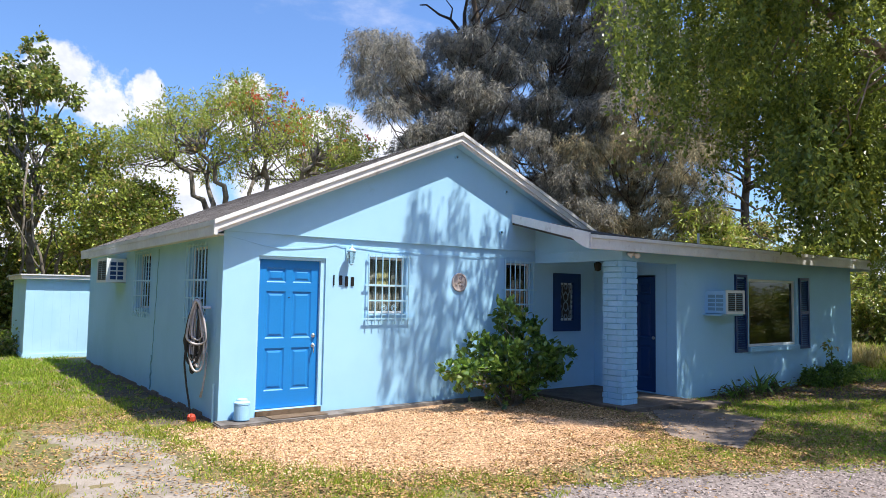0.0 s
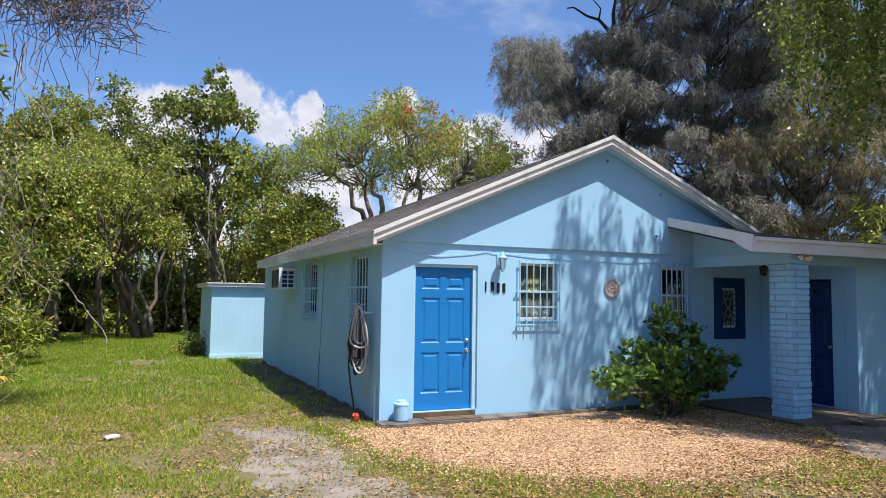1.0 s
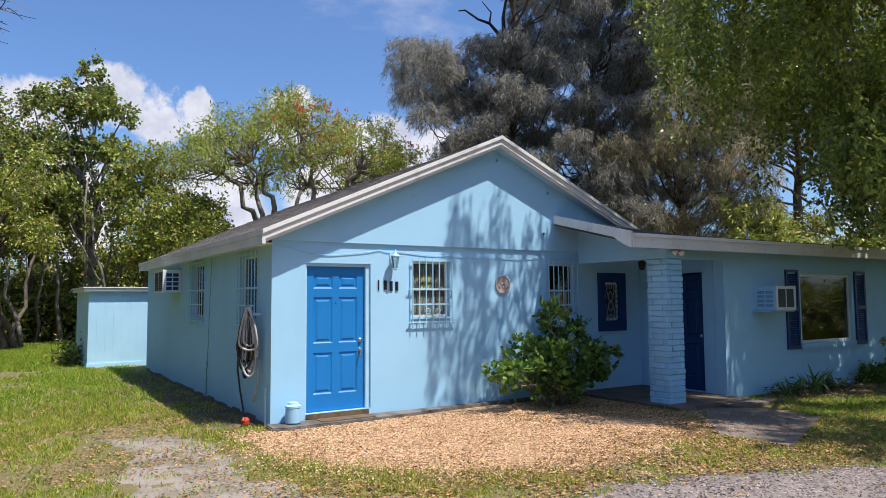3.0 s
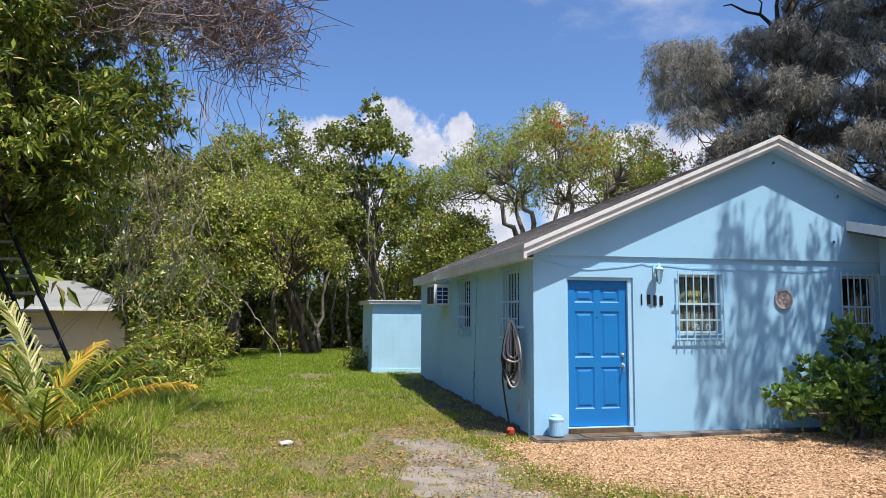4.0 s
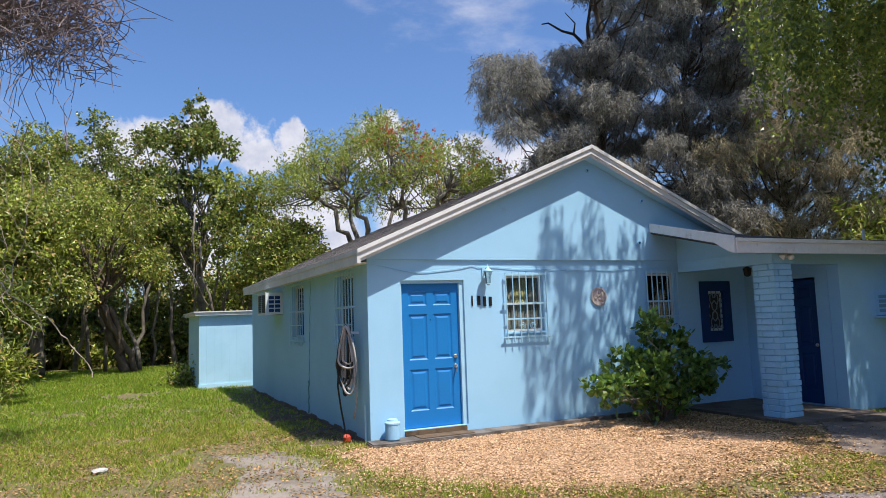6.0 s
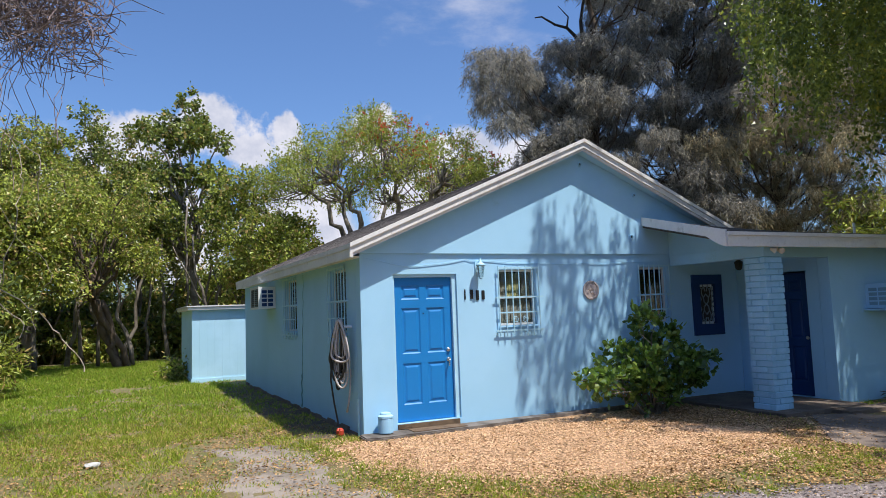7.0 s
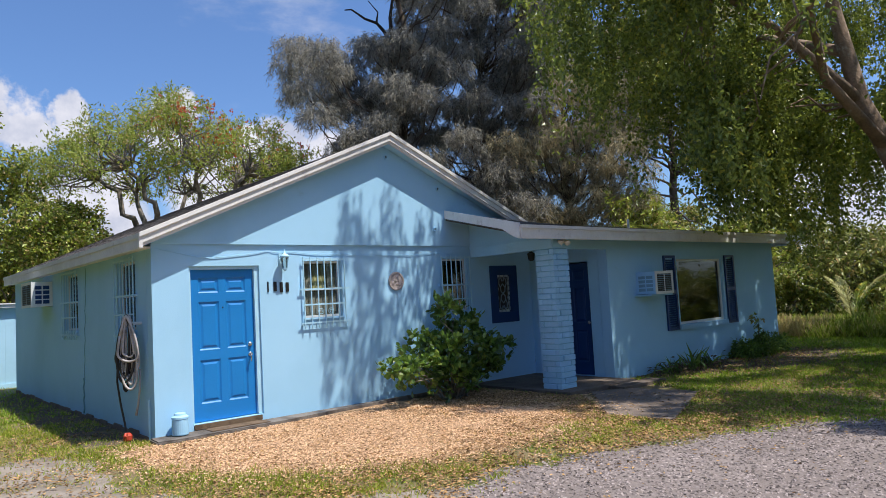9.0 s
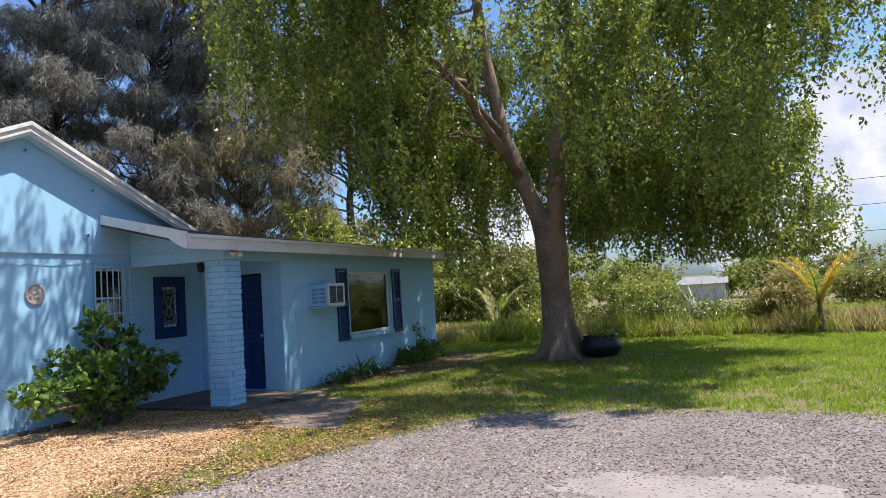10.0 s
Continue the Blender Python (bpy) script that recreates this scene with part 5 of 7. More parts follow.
# low hanging sprays at the crown's skirts
low = np.array([*(spot(az, d, z) for az, d, z in ((65, 14.8, 4.9), (67, 14.9, 4.4), (69, 16, 4.6), (79, 17.5, 4.2), (83, 18, 3.9), (86.5, 16.5, 3.6), (89, 16.8, 3.3), (91, 16, 3.0), (93, 16.4, 2.9), (95, 16, 3.0), (96.5, 16.2, 3.4), (94, 16.2, 3.6), (92, 15.8, 4.0), (94, 17, 4.8), (62.5, 14.6, 5.2), (64, 14.3, 5.0), (65.5, 14.5, 4.9), (63.3, 14.8, 5.3), (66.5, 14.4, 5.0), (68, 14.9, 4.4), (69.8, 16.8, 4.2), (66, 15.2, 5.6), (61.5, 14.8, 5.6), (64.6, 15.1, 6.2), (84.5, 15.4, 3.6), (88, 15.2, 3.0), (90.2, 15.4, 2.6), (92.5, 15.0, 2.4), (94.6, 15.3, 2.4), (96, 15.6, 2.8), (90, 17, 4.6), (81, 15, 4.9), (87, 15.5, 5.2), (79.5, 16.5, 3.9), (81, 16.5, 3.4), (82.5, 15, 3.4), (84, 15.2, 3.3), (85.5, 15.4, 3.2), (87, 15.2, 3.2), (83, 16.4, 4.0), (80, 15.6, 4.4), (88.5, 15.6, 3.6), (82, 15.2, 4.4), (84, 15.6, 4.8), (86, 15.2, 4.2), (80.5, 15.4, 5.8), (83, 15.0, 5.8), (85, 15.3, 6.4)))]) - np.array([12.15, -5.55, 0])
# high clumps out of view, added to shade the pillar and the mulch
low = np.concatenate([low, np.array([(7.0, -4.4, 7.4), (6.7, -3.9, 6.6), (7.3, -5.0, 8.4), (7.6, -4.6, 7.9), (6.3, -5.3, 7.2), (6.6, -5.8, 8.2), (6.0, -5.4, 7.7)]) - np.array([12.15, -5.55, 0])])
skirt = np.array([spot(az, d, 1.68 + d * math.tan(radians(el))) for az, d, el in zip(rng.uniform(66, 94, 60), rng.uniform(14.6, 19.0, 60), rng.uniform(4.5, 13.0, 60))])
skirt = skirt[abs(np.degrees(np.arctan2(skirt[:, 0] - EYE0[0], skirt[:, 1] - EYE0[1])) - 75.3) > 3.2]
fringe = np.array([spot(az, d, 1.68 + d * math.tan(radians(el))) for az, d, el in zip(rng.uniform(62.6, 67, 20), rng.uniform(13.4, 15.0, 20), rng.uniform(9.5, 15, 20))])
skirt = np.concatenate([skirt, fringe])
low = np.concatenate([low, skirt - np.array([12.15, -5.55, 0])])
# more unseen clumps, set sunward of the mulch to darken it by the porch
over = np.stack([rng.uniform(4.0, 6.0, 22), rng.uniform(-2.2, -0.7, 22), rng.uniform(7.8, 9.6, 22)], 1)
# clumps added where they block the sun from the wing wall
low = np.concatenate([low, np.stack([rng.uniform(8.5, 9.6, 9), rng.uniform(-4.7, -3.8, 9), rng.uniform(6.8, 8.4, 9)], 1) - np.array([12.15, -5.55, 0])])
low = np.concatenate([low, over + over[:, 2:] * np.array([0.21, -0.41, 0.0]) - np.array([12.15, -5.55, 0])])
# sparse clumps added above the view to dapple the gable wall
thin = np.array([(4.6, -3.1, 9.2), (4.95, -3.1, 8.5), (4.9, -3.1, 9.8), (5.5, -3.1, 10.7), (5.2, -3.1, 9.0), (4.5, -3.3, 10.2), (5.0, -2.9, 10.6)]) - np.array([12.15, -5.55, 0])
dense = len(pos) + len(low)
pos, s = np.concatenate([pos, low, thin]), np.concatenate([s, np.full((len(low), 1), 0.62), np.full((len(thin), 1), 0.55)])
fine = []
ends = [np.array(p) for line in big_limbs for p in line[2:]]
for p in pos[rng.permutation(len(pos))[:90]]:
    a = min(ends, key=lambda e: np.linalg.norm(e - p))
    fine.append((bent(a, p, 5, 0.12, 0.15), 0.035, 0.009))
limb_mesh("branchwork", fine, M_BARK_FIG, fig, sides=5)
at, way = [], []
for k, (p, r) in enumerate(zip(pos, s[:, 0])):
    edge = k >= dense or (p[0] + 12.15 + 0.512 * (p[1] - 5.55) < 5.0 and p[2] + (p[1] - 5.55) / 0.41 > -0.5)
    house_side = math.atan2(p[0] + 12.15 - EYE0[0], p[1] - 5.55 - EYE0[1]) < radians(66)
    count = 9 if edge else int(rng.choice((14, 24, 36)) * (1.15 if house_side else 1.0))
    heads = p + ball(4) * np.array([r, r, r * 0.7]) * 0.95
    start = heads[rng.integers(0, 4, count)] + ball(count) * np.array([0.3, 0.3, 0.26]) * (0.7 + 0.4 * r)
    drop = rng.uniform(0.25, 1.0, count) ** 0.7 * rng.uniform(0.6, 2.1) * (1.15 if p[2] < 6.4 else 0.9)
    lean = rng.normal(0, 0.1, (count, 3))
    per = 27
    t = np.sort(rng.random((count, per)), axis=1)[:, :, None]
    q = start[:, None] + lean[:, None] * t + np.array([0, 0, -1.0]) * t * drop[:, None, None] + rng.normal(0, 0.045, (count, per, 3))
    at.append(q.reshape(-1, 3))
    way.append((rng.normal(0, 0.7, (count * per, 3)) + np.array([0, 0, -0.8])))
at, way = np.concatenate(at), np.concatenate(way)
lx, ly = at[:, 0] + 12.15 - EYE0[0], at[:, 1] - 5.55 - EYE0[1]
ok = (at[:, 2] > 1.9) & ((np.arctan2(lx, ly) > radians(67.5)) | (at[:, 2] > EYE0[2] + np.hypot(lx, ly) * 0.062))
at, way = at[ok], way[ok]
n = len(at)
leaves("crown", at, way, rng.uniform(0.065, 0.12, n), rng.uniform(0.04, 0.07, n), L_FIG, fig, "drooping curtains of small dark green leaves", flat=0.35)

# casuarinas behind the house


def lobes_in(outline, near, far, count, apart, size):
    """Foliage lobes inside an outline of (bearing, elevation), kept apart from one another."""
    az0, az1 = min(p[0] for p in outline), max(p[0] for p in outline)
    el0, el1 = min(p[1] for p in outline), max(p[1] for p in outline)
    found = []
    for _ in range(count * 30):
        az, el, d = rng.uniform(az0, az1), rng.uniform(el0, el1), rng.uniform(near, far)
        if not inside(np.array([[az, el]]), outline)[0]:
            continue
        p = np.array(spot(az, d, EYE0[2] + d * math.tan(radians(el))))
        if all(np.linalg.norm((p - q) * np.array([1, 1, 1.35])) > apart for q, _ in found):
            found.append((p, rng.uniform(*size)))
            if len(found) >= count:
                break
    return found


def casuarina(label, base, height, lobes, amount, mat, trunk_r=0.3, bare=()):
    """A casuarina: limbs that rise to cloud-like lobes of drooping needles."""
    t = thing("casuarina_tree", label, "tree", at=base)
    b = np.array(base, float)
    limb_mesh("trunk", [(bent((0, 0, -0.05), (0.3, 0.2, height), 9, 0.012), trunk_r, 0.05)], M_BARK, t, sides=9)
    limb_mesh("dead_limb", [(p, 0.06, 0.012) for p in bare], M_TWIG, t, "bare dead limb", sides=5)
    lines, at, way = [], [], []
    for p, r in lobes:
        p = p - b
        out = math.hypot(p[0], p[1])
        z0 = min(max(p[2] - 0.75 * out - 0.5, 0.8), height - 1)
        lines.append((bent((0, 0, z0), p - np.array([0, 0, 0.3 * r]), 6, 0.06, -0.25), 0.06, 0.014))
        twig, per = int(amount * r ** 1.8 / 20), 20
        c = ball(twig) * np.array([r, r, r * 0.55]) + np.array([0, 0, 0.2 * r])
        out = unit(c * np.array([1, 1, 0.25])) * rng.uniform(0.1, 0.5, (twig, 1)) + rng.normal(0, 0.1, (twig, 3))
        drop = rng.uniform(0.15, 0.62, (twig, 1, 1))
        f = rng.random((twig, per, 1))
        q = c[:, None] + out[:, None] * f * drop + np.array([0, 0, -1.0]) * f ** 1.5 * drop + rng.normal(0, 0.06, (twig, per, 3))
        at.append(p + q.reshape(-1, 3))
        way.append((out[:, None] * (1.6 - f) + np.array([0, 0, -0.6]) + rng.normal(0, 0.36, (twig, per, 3))).reshape(-1, 3))
    limb_mesh("branchwork", lines, M_BARK, t, sides=5)
    at, way = np.concatenate(at), np.concatenate(way)
    n = len(at)
    spikes("needle_foliage", at, way, rng.uniform(0.12, 0.30, n), rng.uniform(0.022, 0.038, n), mat, t, "drooping grey-green needle sprays")
    return t


rng = np.random.default_rng(42)
DARK_MASS = [(28.6, 18.6), (29.4, 20.2), (31.2, 20.6), (33, 19.2), (35.5, 20.2), (37.3, 21.5), (37.8, 32), (53, 33), (53.5, 20), (50, 14), (48.5, 3.5), (31.5, 3.5), (31.8, 9), (31, 12), (29.8, 16)]
lobes = lobes_in(DARK_MASS, 26.5, 32.5, 330, 0.92, (0.5, 1.0))
casuarina("tall dark grey-green casuarina tree behind the house", spot(38.3, 29), 19, [l for l in lobes if l[0][0] < spot(41.5, 29)[0]], 2300, L_PINE)
casuarina("second dark casuarina tree close beside the first", spot(45, 31), 18, [l for l in lobes if l[0][0] >= spot(41.5, 29)[0]], 2300, L_PINE)
lobes = lobes_in([(47, 3.5), (46.5, 12), (49, 16), (54, 17), (57, 14), (58, 9), (57.5, 3.5)], 27, 31, 84, 1.0, (0.5, 0.95))
casuarina("thinner brownish casuarina tree behind the low roof", spot(51.5, 29.5), 11, lobes, 1700, L_PINE_B, 0.18)
lobes = lobes_in([(54, 12), (56, 20), (64, 22), (66, 12), (61, 10.5)], 28, 32, 34, 1.3, (0.6, 1.1))
casuarina("brownish casuarina tree with a bare lower trunk", spot(59.7, 30), 12.5, lobes, 1700, L_PINE_B, 0.27,
          [bent((0, 0, z), (k * 0.5 * dx, -k * 0.85 * dx, z + dz), 5, 0.12) for k, z, dx, dz in ((1, 6.3, 2.2, -0.9), (1, 5.6, 1.8, -1.3), (1, 7.0, 2.4, 0.4), (-1, 5.2, 1.6, 0.5), (1, 4.6, 1.3, -0.8), (-1, 6.6, 1.4, 0.9))])
broad_tree("bush", "bright green feathery bush behind the low roof", spot(57.3, 27), 4.8, spot(57.3, 27, 3.9), (1.2, 1.1, 1.1), 22, 16, 10, (0.24, 0.07), (L_LIGHT, M_BARK), 0.06, stems=2, size=(0.35, 0.6), limbs=8)
for az, d, z, r, leafm in ((60.5, 34, 3.0, 2.0, L_OLIVE), (64, 33, 2.6, 1.8, L_LIGHT), (67.5, 36, 2.7, 2.0, L_BROAD), (71, 34, 2.2, 1.8, L_OLIVE)):
    broad_tree("broadleaf_tree", "loose leafy tree beyond the wing", spot(az, d), 5, spot(az, d, z), (r, r, z * 0.75), 40, 16, 10, (0.24, 0.10), (leafm, M_BARK_PALE), 0.1, stems=2, size=(0.45, 0.8), limbs=12, low=-0.9)
snag = thing("dead_tree_top", "bare dark dead branches above the casuarina", "tree", at=spot(37.0, 29.6, 0.4))
limb_mesh("trunk", [(bent((0.6, 0, -0.45), (0.5, 0, 12.6), 8, 0.01), 0.2, 0.1)], M_SNAG, snag)
limb_mesh("limb", [([(0.5, 0, 12.3), (0.1, 0, 12.9), (-0.3, 0, 13.2), (-0.9, 0, 13.25), (-1.5, 0.1, 13.55), (-1.9, 0, 13.4)], 0.1, 0.025), ([(0.5, 0, 12.6), (0.45, 0, 13.6), (0.8, 0, 15.2), (0.6, 0, 17)], 0.1, 0.04), ([(0.5, 0, 12.6), (1.2, 0, 13.6), (1.5, 0.2, 15.0), (2.2, 0, 16.2)], 0.09, 0.03), ([(-0.3, 0, 13.2), (-0.2, 0, 13.7), (-0.7, 0, 14.1)], 0.05, 0.015)], M_SNAG, snag)

rng = np.random.default_rng(43)
# flame tree with an open, flat-topped crown
flame = thing("flame_tree", "flat-topped flame tree with sparse feathery leaves", "tree", at=spot(20.3, 30))
pos, s = clumps_in((0, 0, 6.9), (5.5, 4.8, 3.0), 165, -0.08, (0.35, 0.7))
lines = []
forks = []
for k in range(7):
    a = k * 0.9
    m1 = np.array([0.5 * math.cos(a), 0.5 * math.sin(a), 3.2])
    m2 = np.array([1.7 * math.cos(a + 0.3), 1.7 * math.sin(a + 0.3), 5.4])
    m3 = np.array([2.9 * math.cos(a + 0.1), 2.9 * math.sin(a + 0.1), 7.0])
    pts = bent((0, 0, 2.2), m1, 2, 0.05)[:-1] + bent(m1, m2, 4, 0.16)[:-1] + bent(m2, m3, 4, 0.16)
    lines.append((pts, 0.2, 0.07))
    forks += [np.array(p) for p in pts[4:]]
lines.append((bent((0, 0, -0.05), (0, 0, 2.4), 4, 0.04), 0.36, 0.26))
limb_mesh("trunk", lines, M_BARK_PALE, flame, "crooked grey-brown limbs", sides=8)
fine = []
for p in pos:
    a = min(forks, key=lambda e: np.linalg.norm(e - p))
    fine.append((bent(a, p, 5, 0.15), 0.05, 0.012))
limb_mesh("branchwork", fine, M_BARK_PALE, flame, sides=5)
at, way = tufts(pos, s * np.array([1.35, 1.35, 0.3]), [10] * len(pos), 16, 0.45, 0.5, 0.05)
n = len(at)
leaves("crown", at, way, rng.uniform(0.11, 0.20, n), rng.uniform(0.045, 0.075, n), L_FLAME, flame, "sparse feathery yellow-green foliage", flat=0.7)
red = pos[(pos[:, 0] > -1.5) & (pos[:, 2] > 7.6)][:34]
at, way = tufts(red, np.full((len(red), 3), 0.45), [6] * len(red), 6, 0.2)
leaves("blossom", at, way, 0.11, 0.09, L_FLOWER, flame, "scattered red blossoms", flat=0.3)

# trees at the back of the lawn
broad_tree("broadleaf_tree", "tall slender tree with dark glossy leaf clusters", spot(6.0, 34), 11.5, spot(5.0, 34, 7.8), (2.4, 2.2, 4.2), 46, 17, 11, (0.32, 0.15), (L_BROAD, M_BARK_PALE), 0.2, size=(0.38, 0.7), limbs=26, fine_leaves=True)
broad_tree("broadleaf_tree", "slim upright tree behind the lawn", spot(-1.2, 37), 11.0, spot(-1.2, 37, 6.6), (1.9, 1.8, 4.8), 40, 18, 11, (0.27, 0.12), (L_BROAD, M_BARK_PALE), 0.15, size=(0.38, 0.7), limbs=20, fine_leaves=True)
broad_tree("broadleaf_tree", "slim upright tree behind the lawn", spot(1.6, 38), 11.0, spot(1.8, 38, 6.4), (1.9, 1.8, 4.6), 40, 18, 11, (0.27, 0.12), (L_OLIVE, M_BARK_PALE), 0.15, size=(0.38, 0.7), limbs=20, fine_leaves=True)
broad_tree("broadleaf_tree", "leafy tree with yellow-green top", spot(-5.3, 35), 10.5, spot(-5.3, 35, 6.4), (3.0, 2.6, 4.4), 74, 18, 11, (0.26, 0.10), (L_LIGHT, M_BARK_PALE), 0.2, size=(0.45, 0.85), limbs=26, fine_leaves=True)
broad_tree("broadleaf_tree", "leafy tree with yellow-green top", spot(-8.6, 35), 9.0, spot(-8.6, 35, 5.6), (2.8, 2.6, 4.1), 70, 18, 11, (0.26, 0.10), (L_OLIVE, M_BARK_PALE), 0.2, size=(0.45, 0.85), limbs=26, fine_leaves=True)
broad_tree("broadleaf_tree", "dark leafy tree near the neighbouring house", spot(-15, 46), 11, spot(-15, 46, 7.6), (4.4, 3.4, 4.4), 64, 28, 11, (0.24, 0.10), (L_BROAD, M_BARK_PALE), 0.2, size=(0.7, 1.1), limbs=12)
broad_tree("broadleaf_tree", "sparse leafy tree beside the shed", spot(9.6, 31), 8.0, spot(9.4, 31, 5.0), (2.0, 1.9, 3.4), 30, 12, 11, (0.27, 0.12), (L_LIGHT, M_BARK_PALE), 0.16, size=(0.6, 1.0), limbs=14, fine_leaves=True)
broad_tree("broadleaf_tree", "bright leafy tree behind the shed", spot(12.5, 29), 6.0, spot(12.2, 29, 4.2), (1.8, 1.8, 1.9), 26, 26, 11, (0.25, 0.11), (L_LIGHT, M_BARK_PALE), 0.13, size=(0.6, 0.9), limbs=10, fine_leaves=True)
broad_tree("broadleaf_tree", "green tree behind the flame tree", spot(27.5, 36), 9.0, spot(27.5, 36, 6.6), (2.2, 2.0, 2.8), 36, 26, 11, (0.24, 0.10), (L_BROAD, M_BARK_PALE), 0.16, size=(0.6, 1.0), limbs=10, fine_leaves=True)
broad_tree("feathery_tree", "spreading light green feathery tree on the lawn", (-2.9, 20.8, 0), 7.5, spot(-2.6, 29.5, 5.0), (3.4, 2.6, 2.7), 84, 11, 12, (0.27, 0.085), (L_LIGHT, M_BARK), 0.17, stems=3, size=(0.45, 0.8), limbs=34, spread=0.5, droop=0.35, flat=0.65, squash=0.5, fine_leaves=True)
broad_tree("feathery_tree", "light green feathery tree at the lawn's edge", spot(-6.6, 27), 5.5, spot(-6.2, 27, 4.1), (2.0, 1.9, 1.9), 54, 14, 11, (0.28, 0.10), (L_LIGHT, M_BARK), 0.12, size=(0.5, 0.9), limbs=12, spread=0.45, flat=0.6, squash=0.6, fine_leaves=True)
for az, d, z in ((-20.5, 42, 4.6), (-17, 44, 5.0), (-13.5, 41, 4.6), (-23.5, 40, 4.8), (-11.5, 38, 3.4)):
    broad_tree("broadleaf_tree", "dark leafy tree behind the neighbouring house", spot(az, d), 8, spot(az, d, z), (2.4, 2.0, z * 0.85), 46, 24, 10, (0.32, 0.15), (L_BROAD, M_BARK), 0.16, size=(0.7, 1.1), limbs=8, low=-0.9)
# understorey: a dark belt of bushes and far woods
for k, (az, d, z, r, leafm) in enumerate([(-8, 36.5, 0.7, 1.6, L_BROAD), (-4.6, 37, 0.7, 1.7, L_BROAD), (-1, 36.5, 0.7, 1.7, L_LIGHT), (2.6, 37, 0.7, 1.7, L_BROAD), (6, 36.5, 0.8, 1.7, L_BROAD), (9.2, 36, 0.8, 1.6, L_BROAD), (-10.5, 39, 1.8, 2.3, L_BROAD), (-7, 41, 2.2, 2.4, L_BROAD), (-3.5, 42, 2.0, 2.4, L_BROAD), (0, 43, 2.2, 2.5, L_BROAD), (3.5, 42, 2.2, 2.4, L_BROAD), (7, 40, 2.4, 2.4, L_BROAD), (10.5, 39, 2.4, 2.4, L_BROAD), (14.5, 40, 2.6, 2.6, L_BROAD), (19, 42, 2.8, 2.8, L_LIGHT), (24, 42, 3.0, 2.8, L_BROAD), (30, 42, 2.8, 2.8, L_BROAD)]):
    x, y, _ = spot(az, d)
    broad_tree("bush", "dense dark bush at the back of the lot", (x, y, 0), 3, (x, y, z), (r, r * 0.8, z * 0.95), 26, 26, 9, (0.30, 0.14), (leafm, M_BARK), 0.06, stems=3, size=(0.7, 1.2), limbs=8, low=-0.9)
for az, d in ((-6, 33), (-4, 35.5), (-2, 34), (2.2, 35), (3.8, 33.5), (8, 33), (10.8, 34), (-8, 36), (-9, 32), (-7.2, 30), (-5, 31), (-3, 32.5), (-1, 31), (0.4, 33), (1.3, 30.5), (4.8, 31), (6.2, 32.5), (7.1, 30.5), (9.2, 31.5), (11.8, 32), (12.8, 34), (13.9, 33)):
    t = thing("slender_trunk", "thin bare trunk in the shade of the trees", "tree", "thin trunks", at=spot(az, d))
    top = (rng.normal(0, 0.9), rng.normal(0, 0.4), rng.uniform(4.5, 7.0))
    limb_mesh("trunk", [(bent((0, 0, -0.05), top, 7, 0.04), rng.uniform(0.05, 0.12), 0.035), (bent(tuple(0.45 * np.array(top)), (top[0] * 0.45 + rng.normal(0, 1.2), top[1], top[2] * 0.9), 5, 0.08), 0.04, 0.015)], M_BARK_PALE, t)

rng = np.random.default_rng(44)
# mango tree close on the far side of the drive, with dead vines
mango = thing("mango_tree", "dense dark mango tree with long leaves", "tree", at=(-8.9, 3.6, 0.0))
limb_mesh("trunk", [(bent((0, 0, -0.05), (0.1, 0.1, 3.2), 5, 0.04), 0.3, 0.22)], M_BARK, mango)
pos, s = clumps_in((0.3, -0.3, 5.7), (2.9, 2.6, 3.8), 150, -0.95, (0.55, 0.95))
high = (pos[:, 2] > 3.5) | (pos[:, 0] < -0.9)
pos, s = pos[high], s[high]
inner = np.stack([rng.uniform(-2.6, 1.4, 90), rng.uniform(0.3, 2.6, 90), rng.uniform(3.1, 7.2, 90)], 1)
pos, s = np.concatenate([pos, inner]), np.concatenate([s, np.full((90, 1), 0.75)])
limb_mesh("limb", [(bent((0.1, 0.1, 3.0), p, 6, 0.12, 0.3), 0.08, 0.02) for p in pos[:26]], M_BARK, mango, sides=6)
at, way = tufts(pos, s * np.array([1, 1, 0.85]), [24] * len(pos), 14, 0.22, 0.7, 0.3)
n = len(at)
leaves("crown", at, way, rng.uniform(0.13, 0.22, n), rng.uniform(0.045, 0.07, n), L_MANGO, mango, "long drooping dark green leaves", flat=0.5)
overhang = thing("vine_branch", "bare branch draped with dead tangled vines", "dead branch", at=(-8.9, 3.6, 0.0))
lines = [([(0.2, 0.1, 4.5), (1.4, -0.6, 5.8), (2.6, -1.2, 6.45), (3.5, -1.6, 6.7), (4.3, -1.9, 6.6), (5.0, -2.0, 6.35)], 0.08, 0.025), ([(2.6, -1.2, 6.45), (3.4, -1.7, 6.2), (4.2, -2.0, 6.1), (4.9, -2.1, 5.8)], 0.045, 0.012)]
limb_mesh("branch", lines, M_BARK_PALE, overhang)
bm = bmesh.new()
spine = np.array([p for l in lines for p in l[0][2:]])
for k in range(2300):
    p = spine[rng.integers(len(spine))] + np.clip(rng.normal(0, 1, 3), -1.6, 1.6) * np.array([0.45, 0.45, 0.30])
    q = p + rng.normal(0, 1, 3) * np.array([0.26, 0.25, 0.2])
    tube(bm, arc(p, q, 4, 0.2), [0.009, 0.008, 0.007, 0.006, 0.004], 3)
part("twig_tangle", bm, M_TWIG, overhang, "tangle of thin purple-brown twigs")
bm = bmesh.new()
